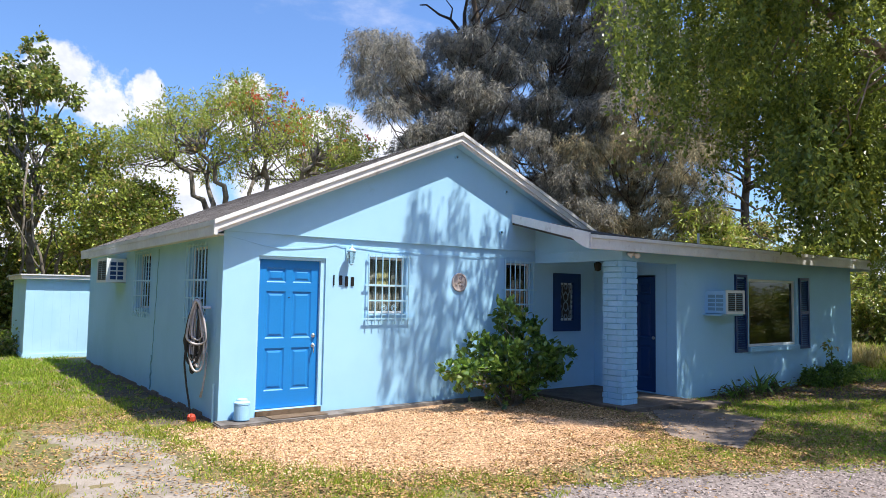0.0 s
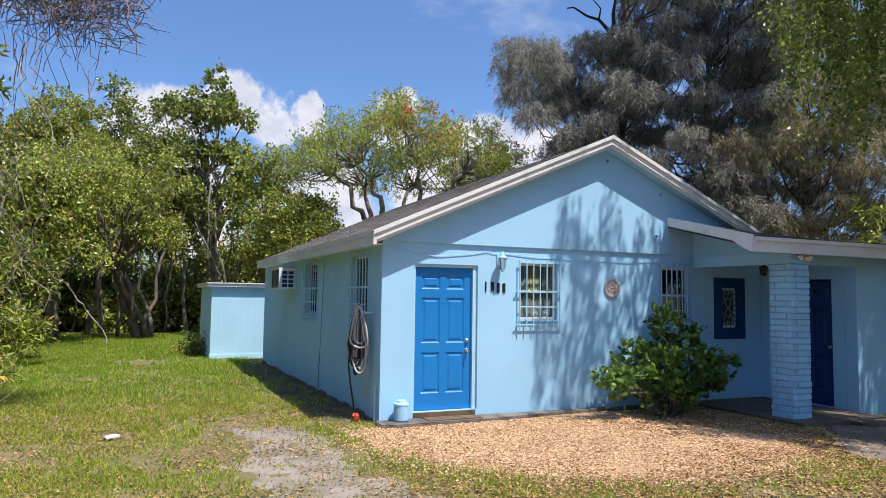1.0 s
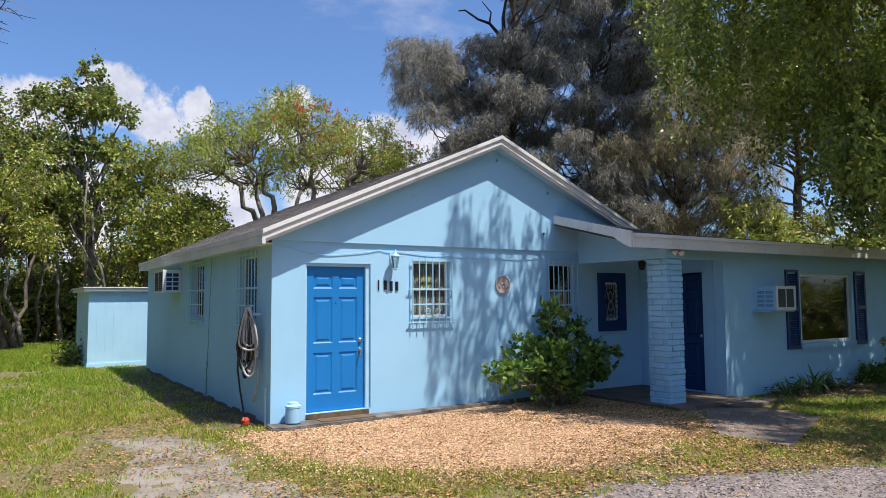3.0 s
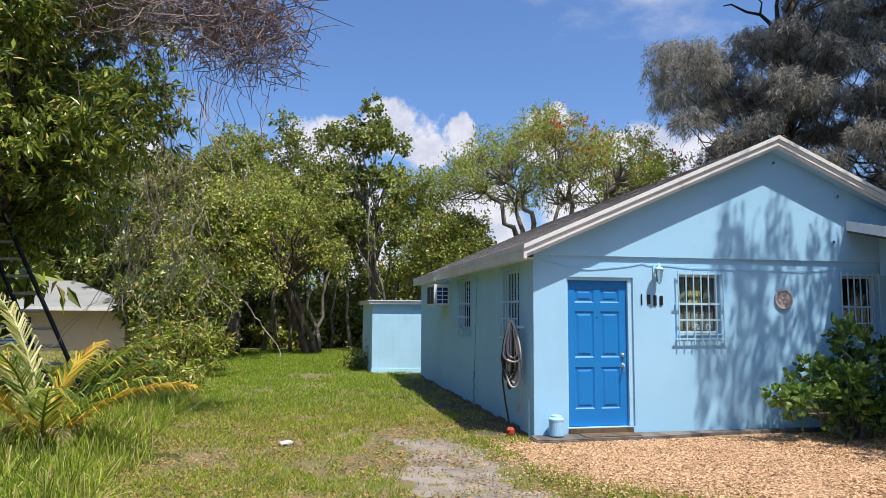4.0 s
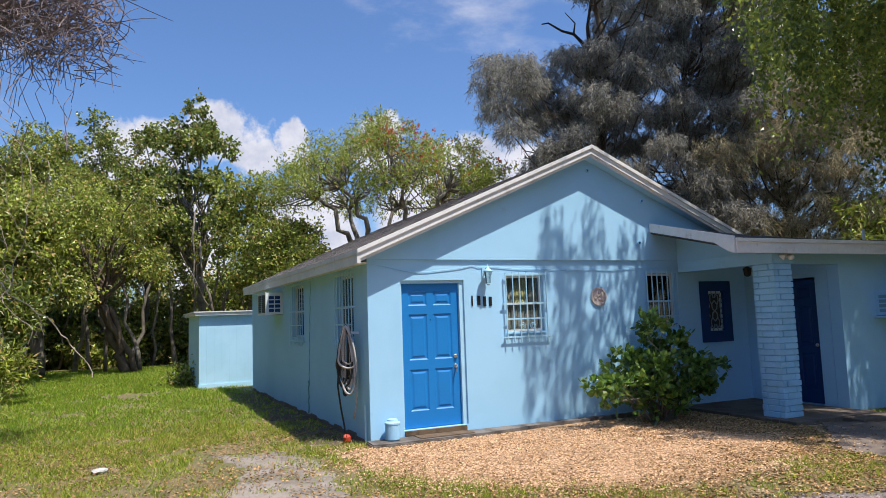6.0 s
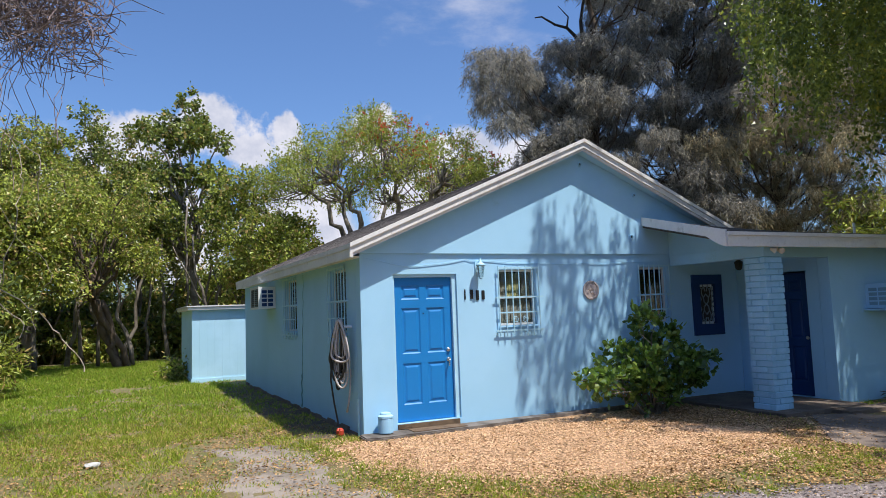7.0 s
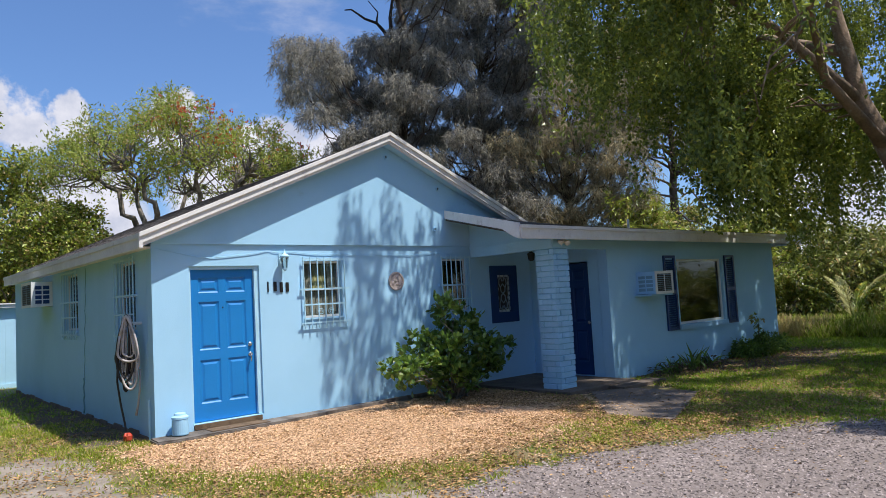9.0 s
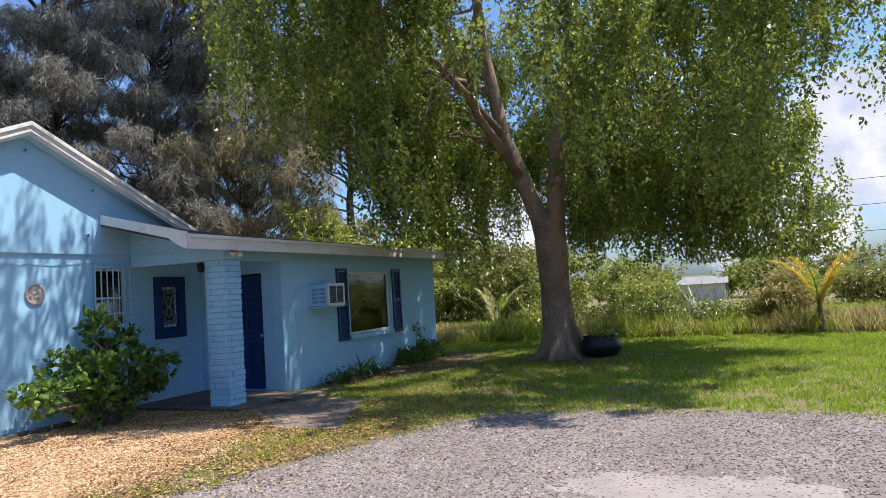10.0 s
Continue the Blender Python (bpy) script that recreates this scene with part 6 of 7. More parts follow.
for k in range(60):
    p = spine[rng.integers(len(spine))] + np.clip(rng.normal(0, 0.35, 3), -0.5, 0.5)
    long = rng.uniform(0.5, 2.0)
    q = p + np.array([rng.normal(0, 0.25), rng.normal(0, 0.2), -long])
    tube(bm, bent(p, q, 9, 0.05), 0.0055, 3)
part("vine_fringe", bm, M_TWIG, overhang, "thin vines hanging in the air")
curtain = thing("vine_curtain", "pale dry vines hanging from the trees", "vines", at=spot(-11.4, 13.2, 0))
bm = bmesh.new()
for k in range(52):
    x, y, z = rng.normal(0.15, 0.5), rng.normal(0, 0.35), rng.uniform(3.2, 6.0)
    end = rng.uniform(0.7, 2.4) if k % 3 else rng.uniform(2.5, 4.0)
    pts, dx, dy = [], 0.0, 0.0
    while z > end:
        pts.append((x, y, z))
        dx, dy = 0.75 * dx + rng.normal(0, 0.035), 0.75 * dy + rng.normal(0, 0.03)
        x, y, z = x + dx, y + dy, z - rng.uniform(0.05, 0.16)
    if len(pts) > 3:
        tube(bm, pts, rng.uniform(0.004, 0.012), 4)
part("vine_tangle", bm, M_VINE, curtain, "pale tangled vine stems")
at, way = tufts([(0.3, 0.1, 4.0), (-0.4, 0.2, 4.8), (-0.5, 0.2, 5.4)], np.array([[0.5, 0.4, 0.6]] * 3), [18] * 3, 8, 0.2, 0.5, 0.5)
leaves("foliage", at, way, 0.11, 0.06, L_BROAD, curtain, "scattered vine leaves")
broad_tree("shrub", "bright green broad-leaved shrub near the neighbour's house", spot(-9.3, 21), 2.6, spot(-9.3, 21, 1.95), (1.35, 1.1, 1.0), 34, 30, 10, (0.19, 0.08), (L_BROAD, M_BARK), 0.05, stems=3, size=(0.35, 0.6), limbs=9)
broad_tree("shrub", "yellow-green shrub at the lawn's edge", spot(-9.4, 19.5), 1.6, spot(-9.4, 19.5, 0.75), (0.9, 0.9, 0.7), 20, 20, 9, (0.2, 0.05), (L_LIGHT, M_BARK), 0.04, stems=3, size=(0.3, 0.5), limbs=8)
broad_tree("shrub", "low weedy shrub beside the palm", spot(-12.4, 16.0), 0.8, spot(-11.4, 16.0, 0.3), (0.9, 0.9, 0.28), 18, 18, 9, (0.17, 0.07), (L_LIGHT, M_BARK), 0.04, stems=3, size=(0.3, 0.5), limbs=8)
broad_tree("shrub", "dark low shrub at the foot of the shed", (-1.5, 12.4, 0), 0.5, (-1.5, 12.4, 0.22), (0.2, 0.4, 0.22), 8, 14, 8, (0.16, 0.06), (L_BROAD, M_BARK), 0.02, stems=2, size=(0.2, 0.3), limbs=4)

rng = np.random.default_rng(45)
# bush before the porch window
bush = thing("bush", "leafy round-leaved green bush beside the front wall", "bush", at=(4.4, -0.78, 0.0))
pos, s = clumps_in((0.1, 0, 0.68), (0.82, 0.5, 0.62), 46, -0.8, (0.10, 0.17))
more = np.array([(-0.95, -0.15, 0.62), (-1.15, -0.1, 0.52), (-1.35, -0.05, 0.6), (-0.85, -0.1, 0.48), (-0.1, 0.0, 1.42), (-0.15, 0.05, 1.5), (0.15, 0, 1.36), (0.95, -0.1, 0.5), (1.05, -0.1, 0.72)])
pos, s = np.concatenate([pos, more]), np.concatenate([s, np.full((len(more), 1), 0.13)])
limb_mesh("stem", [(bent((rng.normal(0, 0.12), rng.normal(0, 0.08), -0.03), p, 6, 0.1), 0.016, 0.005) for p in pos], M_BARK_PALE, bush, sides=5)
at, way = tufts(pos, s * np.array([1, 1, 0.9]), [9] * len(pos), 7, 0.12, 0.9, -0.2)
n = len(at)
round_leaves("foliage", at, way, rng.uniform(0.07, 0.125, n), rng.uniform(0.048, 0.085, n), L_BUSH, bush, "rounded glossy green leaves", flat=0.45)

# low plants under the picture window
for x, y, w, h, sword in ((8.5, -2.15, 0.5, 0.35, True), (9.3, -2.2, 0.55, 0.55, True), (9.9, -2.2, 0.35, 0.4, True), (11.5, -2.2, 0.5, 0.3, False), (12.1, -2.2, 0.55, 0.42, False), (12.75, -2.15, 0.5, 0.36, False)):
    p = thing("low_plant", "dark untidy low plant at the foot of the wall", "plant", "foundation plants", at=(x, y, 0))
    if sword:
        n = 26
        at = rng.normal(0, 1, (n, 3)) * np.array([w * 0.35, 0.08, 0.0])
        way = rng.normal(0, 0.6, (n, 3)) * np.array([1, 0.6, 0.3]) + np.array([0, 0, 0.65])
        blades("leaves", at, way, rng.uniform(0.5, 1.1, n) * h, rng.uniform(0.03, 0.06, n), L_BUSH, p, "stiff dark sword leaves", droop=0.5)
        n = 160
        at = rng.normal(0, 1, (n, 3)) * np.array([w * 0.5, 0.14, 0.06]) + np.array([0, 0, 0.05])
        leaves("litter", np.abs(at) * np.array([0, 0, 1]) + at * np.array([1, 1, 0]), rng.normal(0, 1, (n, 3)) * np.array([1, 1, 0.25]), 0.10, 0.03, M_BARK, p, "dark withered leaves")["kind"] = "stuff"
    else:
        pos, s = clumps_in((0, 0, h * 0.45), (w * 0.6, 0.22, h * 0.5), 16, -0.9, (0.1, 0.2))
        at, way = tufts(pos, s * np.array([1, 1, 0.8]), [10] * len(pos), 8, 0.1)
        limb_mesh("stem", [(bent((0, 0, -0.02), q, 4, 0.1), 0.008, 0.003) for q in pos], M_BARK, p, sides=4)
        leaves("foliage", at, way, 0.085, 0.04, L_BUSH, p)
sapling = thing("sapling", "small bare-stemmed sapling at the wall", "plant", at=(11.9, -2.3, 0))
limb_mesh("stem", [(bent((0, 0, -0.02), (-0.1, 0, 0.8), 5, 0.05), 0.012, 0.006)], M_BARK, sapling, sides=5)
at, way = tufts([(-0.1, 0, 0.78)], np.array([[0.12, 0.1, 0.1]]), [12], 5, 0.08)
leaves("leaves", at, way, 0.08, 0.04, L_BROAD, sapling)

# planter at the fig's foot
pot = thing("planter_pot", "round dark glazed planter with grassy leaves", "planter", at=(12.1, -6.42, 0.0))
part("pot", lathe(bmesh.new(), [(0.26, 0.0), (0.36, 0.05), (0.435, 0.18), (0.42, 0.32), (0.35, 0.40), (0.38, 0.45), (0.37, 0.47), (0.32, 0.46), (0.31, 0.36)], (0, 0, 0), 28), material("dark_glaze", (0.018, 0.022, 0.025), 0.3, 0.2, 40, 5, 0.05), pot, smooth=True)
n = 90
at = rng.normal(0, 0.1, (n, 3)) * np.array([1, 1, 0]) + np.array([0, 0, 0.38])
way = rng.normal(0, 0.5, (n, 3)) * np.array([1, 1, 0.2]) + np.array([0, 0, 0.7])
blades("leaves", at, way, rng.uniform(0.45, 0.9, n), 0.026, L_TALL, pot, "arching strap leaves", droop=1.0)

# ---- palms ----


def frond(parent, base, az, rise, length, mat, droop=0.9, leaflet=0.4, name="frond", step=0.035):
    """A feather frond: an arching rib with leaflets on both sides."""
    pts, ways = [], []
    p, el = np.array(base, float), rise
    k = int(length / step)
    for i in range(k + 1):
        d = np.array([math.cos(az) * math.cos(el), math.sin(az) * math.cos(el), math.sin(el)])
        pts.append(p.copy())
        ways.append(d)
        p = p + d * step
        el -= droop * step / length * (0.4 + 1.4 * i / k)
    rib = part(name, tube(bmesh.new(), pts[::3], [0.016 * (1 - 0.8 * i / (len(pts[::3]))) + 0.003 for i in range(len(pts[::3]))], 5), mat, parent)
    at, way, ln = [], [], []
    side = np.array([-math.sin(az), math.cos(az), 0])
    for i in range(int(k * 0.16), k):
        f = i / k
        size = leaflet * math.sin(math.pi * min(1, 0.18 + 0.8 * f)) ** 0.7
        for s in (-1, 1):
            at.append(pts[i])
            way.append(side * s * 0.6 + ways[i] * 0.8 + np.array([0, 0, 0.05]) + rng.normal(0, 0.07, 3))
            ln.append(size * rng.uniform(0.85, 1.1))
    blades("leaflet_fringe", np.array(at), np.array(way), np.array(ln), 0.024, mat, rib, droop=1.0)


palm = thing("coconut_palm", "young coconut palm with yellowing lower fronds", "palm", at=(-6.0, -0.6, 0.0))
for az, rise, length, mat in ((0.15, 0.98, 2.5, L_PALM), (-0.35, 0.72, 2.3, L_PALM), (-0.05, 0.62, 2.4, L_PALM_Y), (1.0, 1.2, 1.9, L_PALM_Y), (2.6, 1.30, 2.8, L_PALM_P), (3.0, 1.12, 2.4, L_PALM_P), (2.2, 1.0, 2.2, L_PALM), (-2.4, 0.95, 2.0, L_PALM_Y), (1.5, 0.9, 2.0, L_PALM), (-1.2, 0.8, 1.9, L_PALM), (0.5, 0.8, 2.3, L_PALM), (-1.8, 1.1, 2.1, L_PALM)):
    frond(palm, (0, 0, 0.12), az, rise + 0.17, length * 0.8, mat, 0.95, 0.52, step=0.042)
part("stem", lathe(bmesh.new(), [(0.11, -0.03), (0.09, 0.1), (0.06, 0.22), (0.03, 0.34)], (0, 0, 0), 10), M_BARK_PALE, palm)
for az in (-0.9, 1.2, 2.6):
    frond(palm, (0.02, 0.02, 0.15), az, 1.1, 0.9, L_DRY, 3.0, 0.22)
palm2 = thing("coconut_palm", "small coconut palm with golden fronds by the hedge", "palm", at=(16.6, -11.0, 0.0))
part("stem", tube(bmesh.new(), [(0, 0, -0.03), (0.03, 0, 0.5), (0.02, 0.02, 1.0)], [0.09, 0.06, 0.045], 9), M_BARK_PALE, palm2)
for k in range(7):
    frond(palm2, (0, 0, 0.6), k * 0.9 + 0.2, 1.05 + 0.2 * (k % 3), 1.9, L_PALM_Y if k % 3 else L_PALM, 1.1, 0.42)
palm3 = thing("coconut_palm", "young palm rising from the grass hedge", "palm", at=(18.4, -1.9, 0.0))
for k in range(6):
    frond(palm3, (0, 0, 0.2), k * 1.05, 1.15 + 0.2 * (k % 2), 1.8, L_PALM_P if k % 2 else L_PALM, 0.9, 0.35)

# unseen trees that close the lot at the side and across the road, behind where one stands
# added to block skylight from the side wall and fill the picture window's reflection
for x, y, z, r in ((-12.5, -2.5, 4.2, 3.4), (-14, -9, 4.4, 3.6), (-13.2, 9.5, 4.6, 3.6), (-16, 15, 4.6, 3.4), (-14, -25, 4.5, 4.0), (-6, -28, 4.8, 4.2), (3, -27, 4.2, 3.8), (11, -29, 4.8, 4.2), (20, -27, 4.4, 4.0)):
    broad_tree("broadleaf_tree", "unseen dense leafy tree added at the lot edge to cut skylight", (x, y, 0), 7, (x, y, z), (r, r, z * 0.9), 60, 14, 7, (0.62, 0.3), (L_BROAD, M_BARK), 0.22, size=(0.9, 1.4), limbs=10, low=-0.9)

rng = np.random.default_rng(46)
# ---- right side: hedge of tall grass, far trees ----
hedge = thing("tall_grass_row", "row of tall uneven grass along the lawn's far side", "tall grass", "", "stuff")
c = np.stack([rng.normal(0, 0.4, 1900), 6.0 - 24.0 * rng.random(1900)], 1)
c[:, 0] += 18.0 + 0.0375 * (c[:, 1] - 6.0)
swell = np.array([noise.noise((0.0, y * 0.9, 4.0)) for y in c[:, 1]])
high = (0.85 + 0.6 * swell).clip(0.4, 1.3) * rng.uniform(0.6, 1.25, len(c))
dry = np.array([noise.noise((3.0, y * 0.7, 9.0)) for y in c[:, 1]]) + 0.35 * (c[:, 1] < -9.5) + 0.25 * (c[:, 1] > -1) + rng.normal(0, 0.1, len(c)) > 0.12
k = 20
for name, pick, mat in (("green_blades", ~dry, L_TALL), ("dry_blades", dry, L_DRY)):
    q = np.repeat(c[pick], k, axis=0) + rng.normal(0, 0.09, (pick.sum() * k, 2))
    m = len(q)
    way = rng.normal(0, 0.38, (m, 3)) * np.array([1, 1, 0.2]) + np.array([0, 0, 0.95])
    blades(name, np.concatenate([q, np.zeros((m, 1))], 1), way, np.repeat(high[pick], k) * rng.uniform(0.5, 1.2, m), rng.uniform(0.014, 0.028, m), mat, hedge, droop=1.6)
meadow = thing("meadow_grass", "bright rough grass on the open lot beyond the lawn", "grass", "", "stuff")
q = scatter(26000, 19.0, 31.0, -16, 8)
m = len(q)
spikes("blades", np.concatenate([q, np.full((m, 1), -0.02)], 1), rng.normal(0, 0.5, (m, 3)) * np.array([1, 1, 0.2]) + np.array([0, 0, 0.8]), rng.uniform(0.1, 0.32, m), rng.uniform(0.03, 0.06, m), L_TALL, meadow)
for x, y, h, r, mat in ((18.2, -3.2, 0.7, 0.5, L_LIGHT), (18.0, -8.3, 0.75, 0.6, L_BROAD), (18.2, -4.3, 0.75, 0.6, L_BROAD), (18.2, -5.6, 0.85, 0.7, L_BROAD), (18.1, -7.0, 0.8, 0.6, L_BROAD), (17.9, -9.6, 0.8, 0.6, L_OLIVE)):
    broad_tree("bush", "low dark bush among the grass row", (x, y, 0), h, (x, y, h * 0.5), (r, r, h * 0.5), 18, 16, 9, (0.16, 0.05), (mat, M_BARK), 0.03, stems=3, size=(0.2, 0.36), limbs=6, low=-0.9)
broad_tree("bush", "dry brown bush with withered leaves", (17.9, -10.4, 0), 1.5, (17.9, -10.4, 0.95), (0.5, 0.6, 0.6), 20, 14, 8, (0.2, 0.05), (L_DRY, M_BARK_PALE), 0.04, stems=4, size=(0.2, 0.36), limbs=12, low=-0.9)
agave = thing("agave", "large agave with stiff blue-grey sword leaves", "agave", at=(19.4, -8.1, 0.0))
n = 46
turn, rise = rng.uniform(0, 2 * math.pi, n), rng.uniform(0.5, 1.45, n)
blades("leaves", np.stack([0.12 * np.cos(turn), 0.12 * np.sin(turn), np.zeros(n)], 1), np.stack([np.cos(turn) * np.cos(rise), np.sin(turn) * np.cos(rise), np.sin(rise)], 1), rng.uniform(1.1, 1.7, n), rng.uniform(0.09, 0.13, n), leaf_material("agave_leaf", (0.22, 0.27, 0.24), (0.46, 0.52, 0.48), (0.5, 0.46, 0.3), 0.1, 0.15, 0.5), agave, "stiff pale blue-grey leaves", droop=0.15)
part("heart", lathe(bmesh.new(), [(0.16, -0.03), (0.2, 0.1), (0.1, 0.35), (0.03, 0.6)], (0, 0, 0), 10), M_BARK_PALE, agave)
for x, y, h, r, mat, label in ((27.5, 3.2, 1.9, 1.3, L_BROAD, "rounded dark bush beyond the lawn"), (29.5, 0.4, 1.5, 1.1, L_BROAD, "rounded dark bush beyond the lawn"), (30, -10.6, 2.5, 1.1, L_BROAD, "tall dark bush beyond the grass row"), (31.5, -5.3, 1.3, 1.4, L_LIGHT, "light green wild bush beyond the lawn"), (31, -14.5, 1.4, 1.6, L_OLIVE, "low olive bush beyond the grass row"), (24, 6.5, 2.4, 1.5, L_LIGHT, "light green wild bush beyond the lawn")):
    broad_tree("bush", label, (x, y, 0), h, (x, y, h * 0.52), (r, r, h * 0.5), 34, 20, 9, (0.2, 0.09), (mat, M_BARK), 0.05, stems=3, size=(0.35, 0.6), limbs=8, low=-0.9)
for x, y, h, r, mat in ((37, 1, 3.4, 2.8, L_LIGHT), (36, 6, 4.0, 3.2, L_OLIVE), (40, -3, 2.6, 2.4, L_LIGHT), (46, -10.5, 2.4, 2.6, L_LIGHT), (46, -16, 2.4, 2.8, L_OLIVE), (44, -21, 2.4, 2.6, L_LIGHT), (35, 11, 4.5, 3.4, L_BROAD), (31, 16, 5.0, 3.4, L_LIGHT), (50, -27, 2.6, 3, L_BROAD), (29, 20, 5.5, 3.4, L_BROAD)):
    broad_tree("broadleaf_tree", "far bushy tree across the road", (x, y, 0), h, (x, y, h * 0.52), (r, r, h * 0.5), 40, 22, 9, (0.24, 0.11), (mat, M_BARK), 0.12, stems=2, size=(0.6, 1.0), limbs=8, low=-0.9)
far = thing("far_outbuilding", "low pale metal outbuilding far off through the leaves", "shed", at=(43, -6.6, 0))
part("wall", boxed((0, 3, -1.6, 1.8, -0.02, 1.0)), material("pale_wall", (0.62, 0.64, 0.66), 0.8, 0.05, 20, 1, 0.05), far)
part("roof", prism(bmesh.new(), [(-0.2, -1.8, 1.005), (3.2, -1.8, 1.005), (1.5, -1.8, 1.45)], (0, 3.8, 0)), M_GREYROOF, far)
lines = thing("power_line", "overhead power lines between wooden poles beyond the lawn", "power line")
for y in (-42.0, 8.0):
    part("pole", tube(bmesh.new(), [(46, y, -0.1), (46, y, 8.0)], [0.16, 0.12], 8), M_BARK_PALE, lines)
for k in range(3):
    z = 3.6 + 1.6 * k
    part("wire", tube(bmesh.new(), [(46, y, z + 0.5 * ((y + 17) / 25) ** 2) for y in np.linspace(-42, 8, 15)], 0.02, 4), M_BLACK, lines)

rng = np.random.default_rng(47)
# ---- loose cover: grass, chips, gravel, fallen leaves ----


HOUSE_BOX = [(-0.05, -0.4), (7.3, -0.3), (7.3, -1.9), (13.9, -1.9), (13.9, 5), (7.4, 9.6), (-0.05, 9.6)]
WALK = [(4.42, -3.72), (4.52, -4.62), (6.7, -3.72), (7.4, -2.0), (5.4, -2.0), (5.6, -2.4)]


def bare(p, soft=0.0):
    q = p + rng.normal(0, soft, p.shape) if soft else p
    return inside(q, DIRT) | ((inside(q, SOIL) | inside(q, WING_BED) | inside(q, ROOTS)) & (rng.random(len(q)) < 0.85)) | inside(q, GRAVEL) | inside(q, MULCH) | inside(p, HOUSE_BOX) | inside(p, WALK)


def patchy(p, scale, low):
    return np.array([noise.noise((x * scale, y * scale, 1.7)) for x, y in p]) + rng.normal(0, 0.16, len(p)) > low


lawn = thing("lawn_grass", "short uneven green and straw-coloured lawn grass", "grass", "", "stuff")
for name, area, count, size, low in (("near_blades", (-9, 0.6, -7, 3), 150000, 0.06, -0.22), ("middle_blades", (-10, -0.2, 3, 24), 130000, 0.085, -0.35), ("front_blades", (-1, 7, -5.4, -2), 50000, 0.045, -0.02), ("right_blades", (4.4, 19, -14, 3), 170000, 0.07, -0.45), ("outer_blades", (-20, 26, -24, -6.6), 80000, 0.09, -0.4), ("side_blades", (-22, -8, -8, 24), 30000, 0.1, -0.4)):
    p = scatter(count, *area)
    p = p + rng.normal(0, 0.5, p.shape)
    p = p[~bare(p, 0.3)]
    p = p[patchy(p, 1.6, low) & patchy(p, 0.5, low - 0.1)]
    n = len(p)
    at = np.concatenate([p, np.full((n, 1), -0.022)], 1)
    way = rng.normal(0, 0.6, (n, 3)) * np.array([1, 1, 0.2]) + np.array([0, 0, 0.8])
    d = np.linalg.norm(p - EYE0[:2], axis=1)
    spikes(name, at, way, rng.uniform(0.5, 1.3, n) * size, (0.007 + 0.0009 * d) * rng.uniform(0.8, 1.2, n), L_GREEN if name in ("right_blades", "middle_blades") else L_GRASS, lawn)
p = scatter(26000, -2.6, 0.6, -6.5, 0.6)
p = p[inside(p, DIRT)]
p = p[patchy(p, 2.6, 0.3)]
n = len(p)
spikes("path_blades", np.concatenate([p, np.full((n, 1), -0.02)], 1), rng.normal(0, 0.6, (n, 3)) * np.array([1, 1, 0.2]) + np.array([0, 0, 0.8]), rng.uniform(0.02, 0.06, n), 0.012, L_GRASS, lawn)
for name, area, tufts_n, high in (("near_tufts", (-8, 0.3, -6.5, 4), 2600, 0.085), ("far_tufts", (-9, -0.4, 4, 22), 1800, 0.11), ("right_tufts", (5, 18, -12, -2.6), 2200, 0.085), ("bed_tufts", (-0.6, 6.2, -5.2, -3.2), 520, 0.075)):
    c = scatter(tufts_n, *area)
    c = c[~bare(c, 0.15)]
    c = c[patchy(c, 0.7, -0.12)]
    k = 22
    p = np.repeat(c, k, axis=0) + rng.normal(0, 0.035, (len(c) * k, 2))
    n = len(p)
    way = rng.normal(0, 0.55, (n, 3)) * np.array([1, 1, 0.2]) + np.array([0, 0, 0.8])
    d = np.linalg.norm(p - EYE0[:2], axis=1)
    spikes(name, np.concatenate([p, np.full((n, 1), -0.022)], 1), way, rng.uniform(0.5, 1.25, n) * high, (0.006 + 0.0008 * d) * rng.uniform(0.8, 1.2, n), L_GREEN if name in ("right_tufts", "far_tufts") else L_GRASS, lawn)
tallg = thing("tall_grass", "long unmown grass along the lot's edge", "tall grass", "", "stuff")
c = scatter(3300, -10, -4.6, -4.5, 11)
edge = -5.4 - 0.05 * (c[:, 1] - 2) + 0.35 * np.array([noise.noise((0, y * 0.6, 2.0)) for y in c[:, 1]])
c = c[c[:, 0] < edge + rng.normal(0, 0.22, len(c))]
high = rng.uniform(0.35, 0.95, len(c)) * np.array([0.7 + 0.8 * abs(noise.noise((x * 1.1, y * 1.1, 7.0))) for x, y in c])
k = 26
p = np.repeat(c, k, axis=0) + rng.normal(0, 0.05, (len(c) * k, 2))
n = len(p)
lean = np.repeat(rng.normal(0, 0.22, (len(c), 3)), k, axis=0)
way = rng.normal(0, 0.55, (n, 3)) * np.array([1, 1, 0.3]) + lean * 1.5 + np.array([0.12, -0.08, 0.85])
blades("blades", np.concatenate([p, np.full((n, 1), -0.015)], 1), way, np.repeat(high, k) * rng.uniform(0.5, 1.15, n), rng.uniform(0.006, 0.013, n), L_TALL, tallg, droop=3.4)


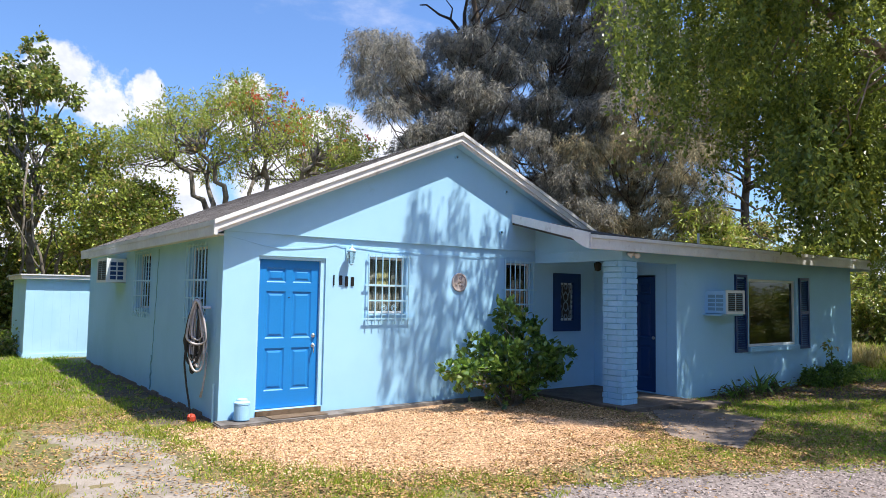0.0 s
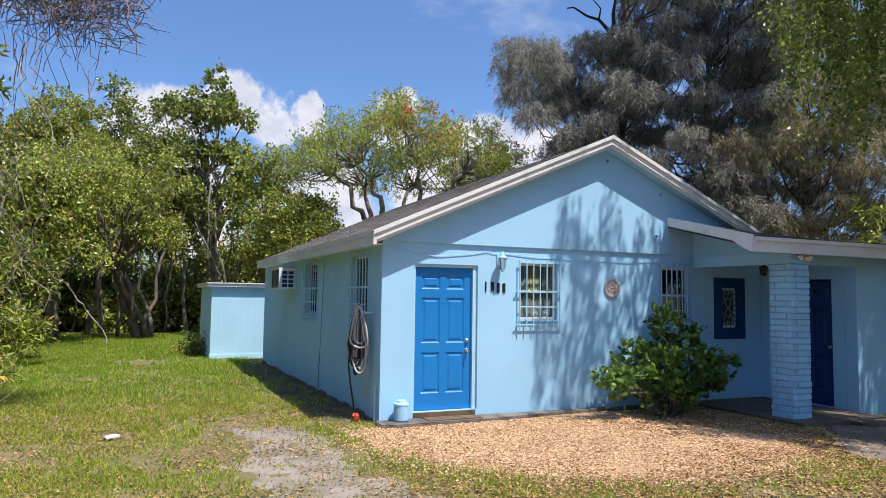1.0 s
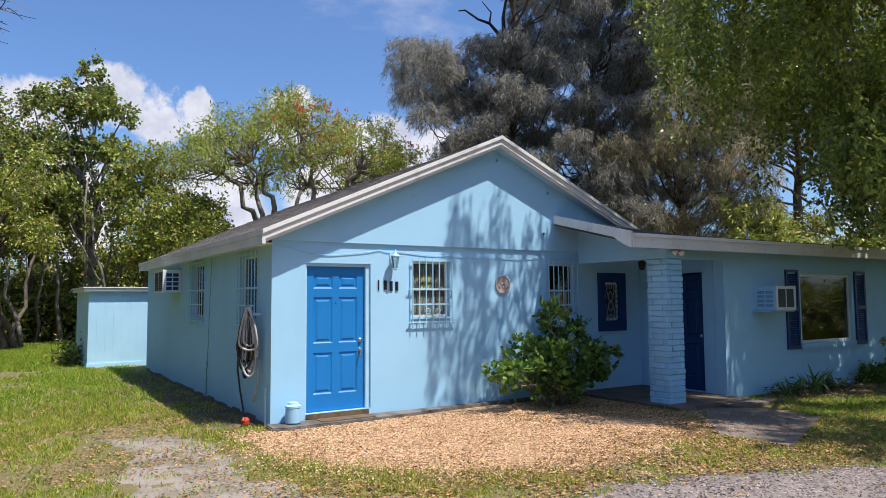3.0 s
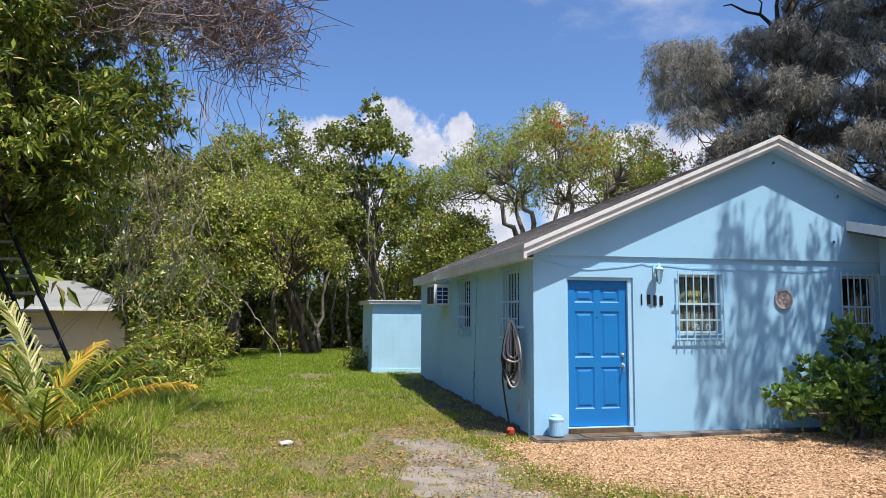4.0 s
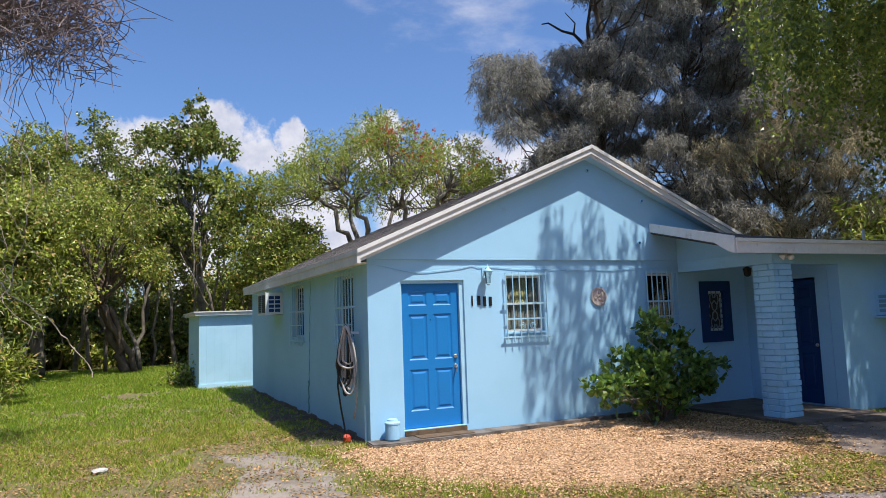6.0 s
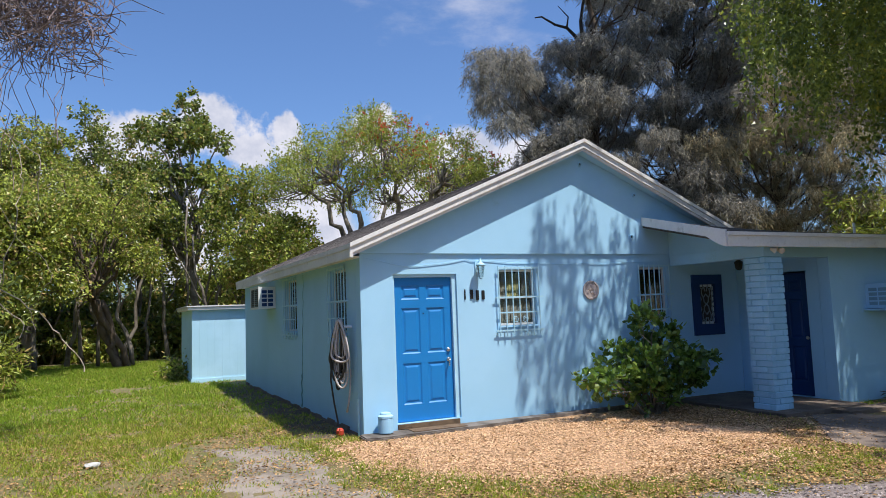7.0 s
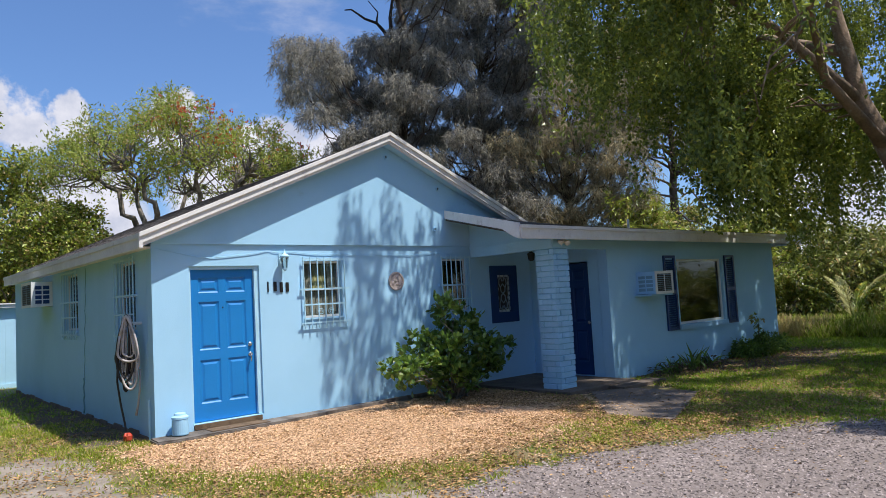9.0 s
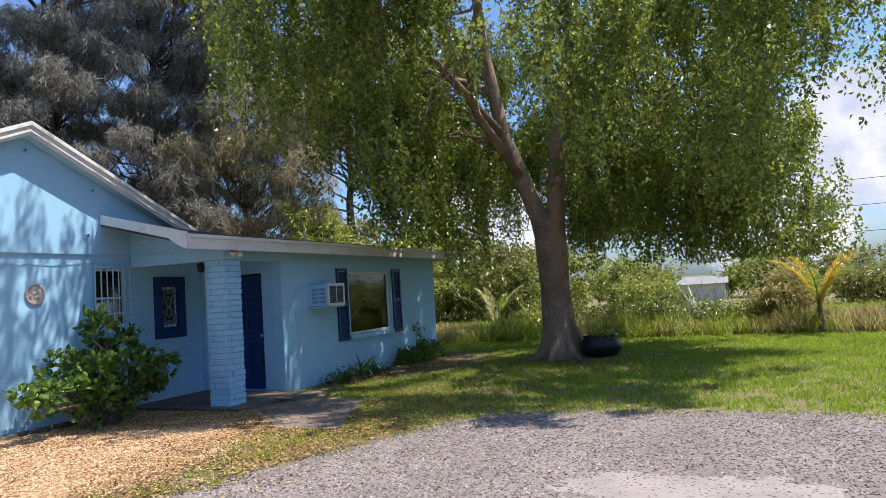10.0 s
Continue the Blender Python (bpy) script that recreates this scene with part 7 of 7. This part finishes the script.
def bits(name, p, z, size, mat, parent, flat=0.25, lift=0.0, top=0.85):
    """Small loose pieces with sloping sides, lying at random."""
    n = len(p)
    c = np.array([[sx, sy, sz] for sz in (-1, 1) for sy in (-1, 1) for sx in (-1, 1)], float) * 0.5
    c[4:, :2] *= top
    dims = rng.uniform(0.6, 1.5, (n, 1, 3)) * np.array(size)
    v = c[None] * dims
    a = rng.uniform(0, 2 * math.pi, n)
    tilt = rng.normal(0, flat, (n, 2))
    ca, sa = np.cos(a)[:, None], np.sin(a)[:, None]
    x, y, zz = v[..., 0], v[..., 1], v[..., 2]
    zz = zz + x * tilt[:, :1] + y * tilt[:, 1:]
    v = np.stack([x * ca - y * sa + p[:, :1], x * sa + y * ca + p[:, 1:2], zz + z + lift * rng.random((n, 1))], -1).reshape(-1, 3)
    f = np.array([(4, 5, 7, 6), (0, 1, 5, 4), (2, 6, 7, 3)] + ([(0, 4, 6, 2)] if top < 0.6 else []))
    f = ((np.arange(n) * 8)[:, None, None] + f[None]).reshape(-1, 4)
    return fast_mesh(name, v, f, mat, parent)


chips = thing("wood_chips", "loose tan wood chips and dry leaves", "mulch", "", "stuff")
p = scatter(90000, -1.4, 6.2, -5.0, 0.0)
p = p[inside(p + rng.normal(0, 0.3, p.shape) + 0.25 * np.array([noise.noise_vector((x * 1.2, y * 1.2, 0.0))[:2] for x, y in p]), MULCH) & ~inside(p, HOUSE_BOX)]
bits("chips", p, -0.003, (0.026, 0.013, 0.005), M_CHIP, chips, 0.25, 0.012, 0.7)
gravel = thing("gravel", "loose grey gravel stones", "gravel", "", "stuff")
p = np.concatenate([scatter(34000, -0.2, 6.4, -10.6, -4.3), scatter(2500, -2.2, -0.2, -10.6, -5.5), scatter(4000, -2.6, 6.6, -22, -10.6)])
p = p + rng.normal(0, 0.3, p.shape)
p = p[((p[:, 0] - 2.55) / 0.85) ** 2 + ((p[:, 1] + 9.0) / 1.25) ** 2 > rng.uniform(-0.5, 1.1, len(p))]
p = p[inside(p + rng.normal(0, 0.12, p.shape), GRAVEL)]
bits("stones", p, -0.0075, (0.027, 0.022, 0.008), M_STONE, gravel, 0.12, 0.0, 0.4)
litter = thing("fallen_leaves", "brown and yellow fallen leaves on the ground", "leaves", "", "stuff")
spots = [scatter(9000, -6, -0.2, -4, 5), scatter(26000, -5.0, 5.5, -7, 1.6), scatter(16000, -0.8, 6.2, -5.4, -3.2), scatter(7000, 4.4, 7.2, -4.4, -0.6), scatter(15000, 3.7, 6.4, -3.3, -0.5), scatter(7000, 6, 16, -9, -2), scatter(2500, -6, 0, 1, 9), scatter(5000, 3.2, 5.9, -2.4, -0.4), scatter(5000, 5, 12, -6.2, -4.0), scatter(4000, 7.5, 14, -3.4, -1.9), scatter(2500, 10.6, 13.6, -7.0, -4.4)]
p = np.concatenate(spots)
p = p + rng.normal(0, 0.4, p.shape)
p = p[~inside(p, HOUSE_BOX)]
p = p[patchy(p, 1.3, -0.25)]
p = p[~(inside(p, GRAVEL) & (rng.random(len(p)) < 0.9)) & ~(inside(p, WALK) & (rng.random(len(p)) < 0.93))]
n = len(p)
at = np.concatenate([p, rng.uniform(-0.004, 0.014, (n, 1))], 1)
leaves("leaves", at, rng.normal(0, 1, (n, 3)) * np.array([1, 1, 0.1]), rng.uniform(0.024, 0.055, n), rng.uniform(0.014, 0.028, n), M_DEADLEAF, litter, flat=0.75)
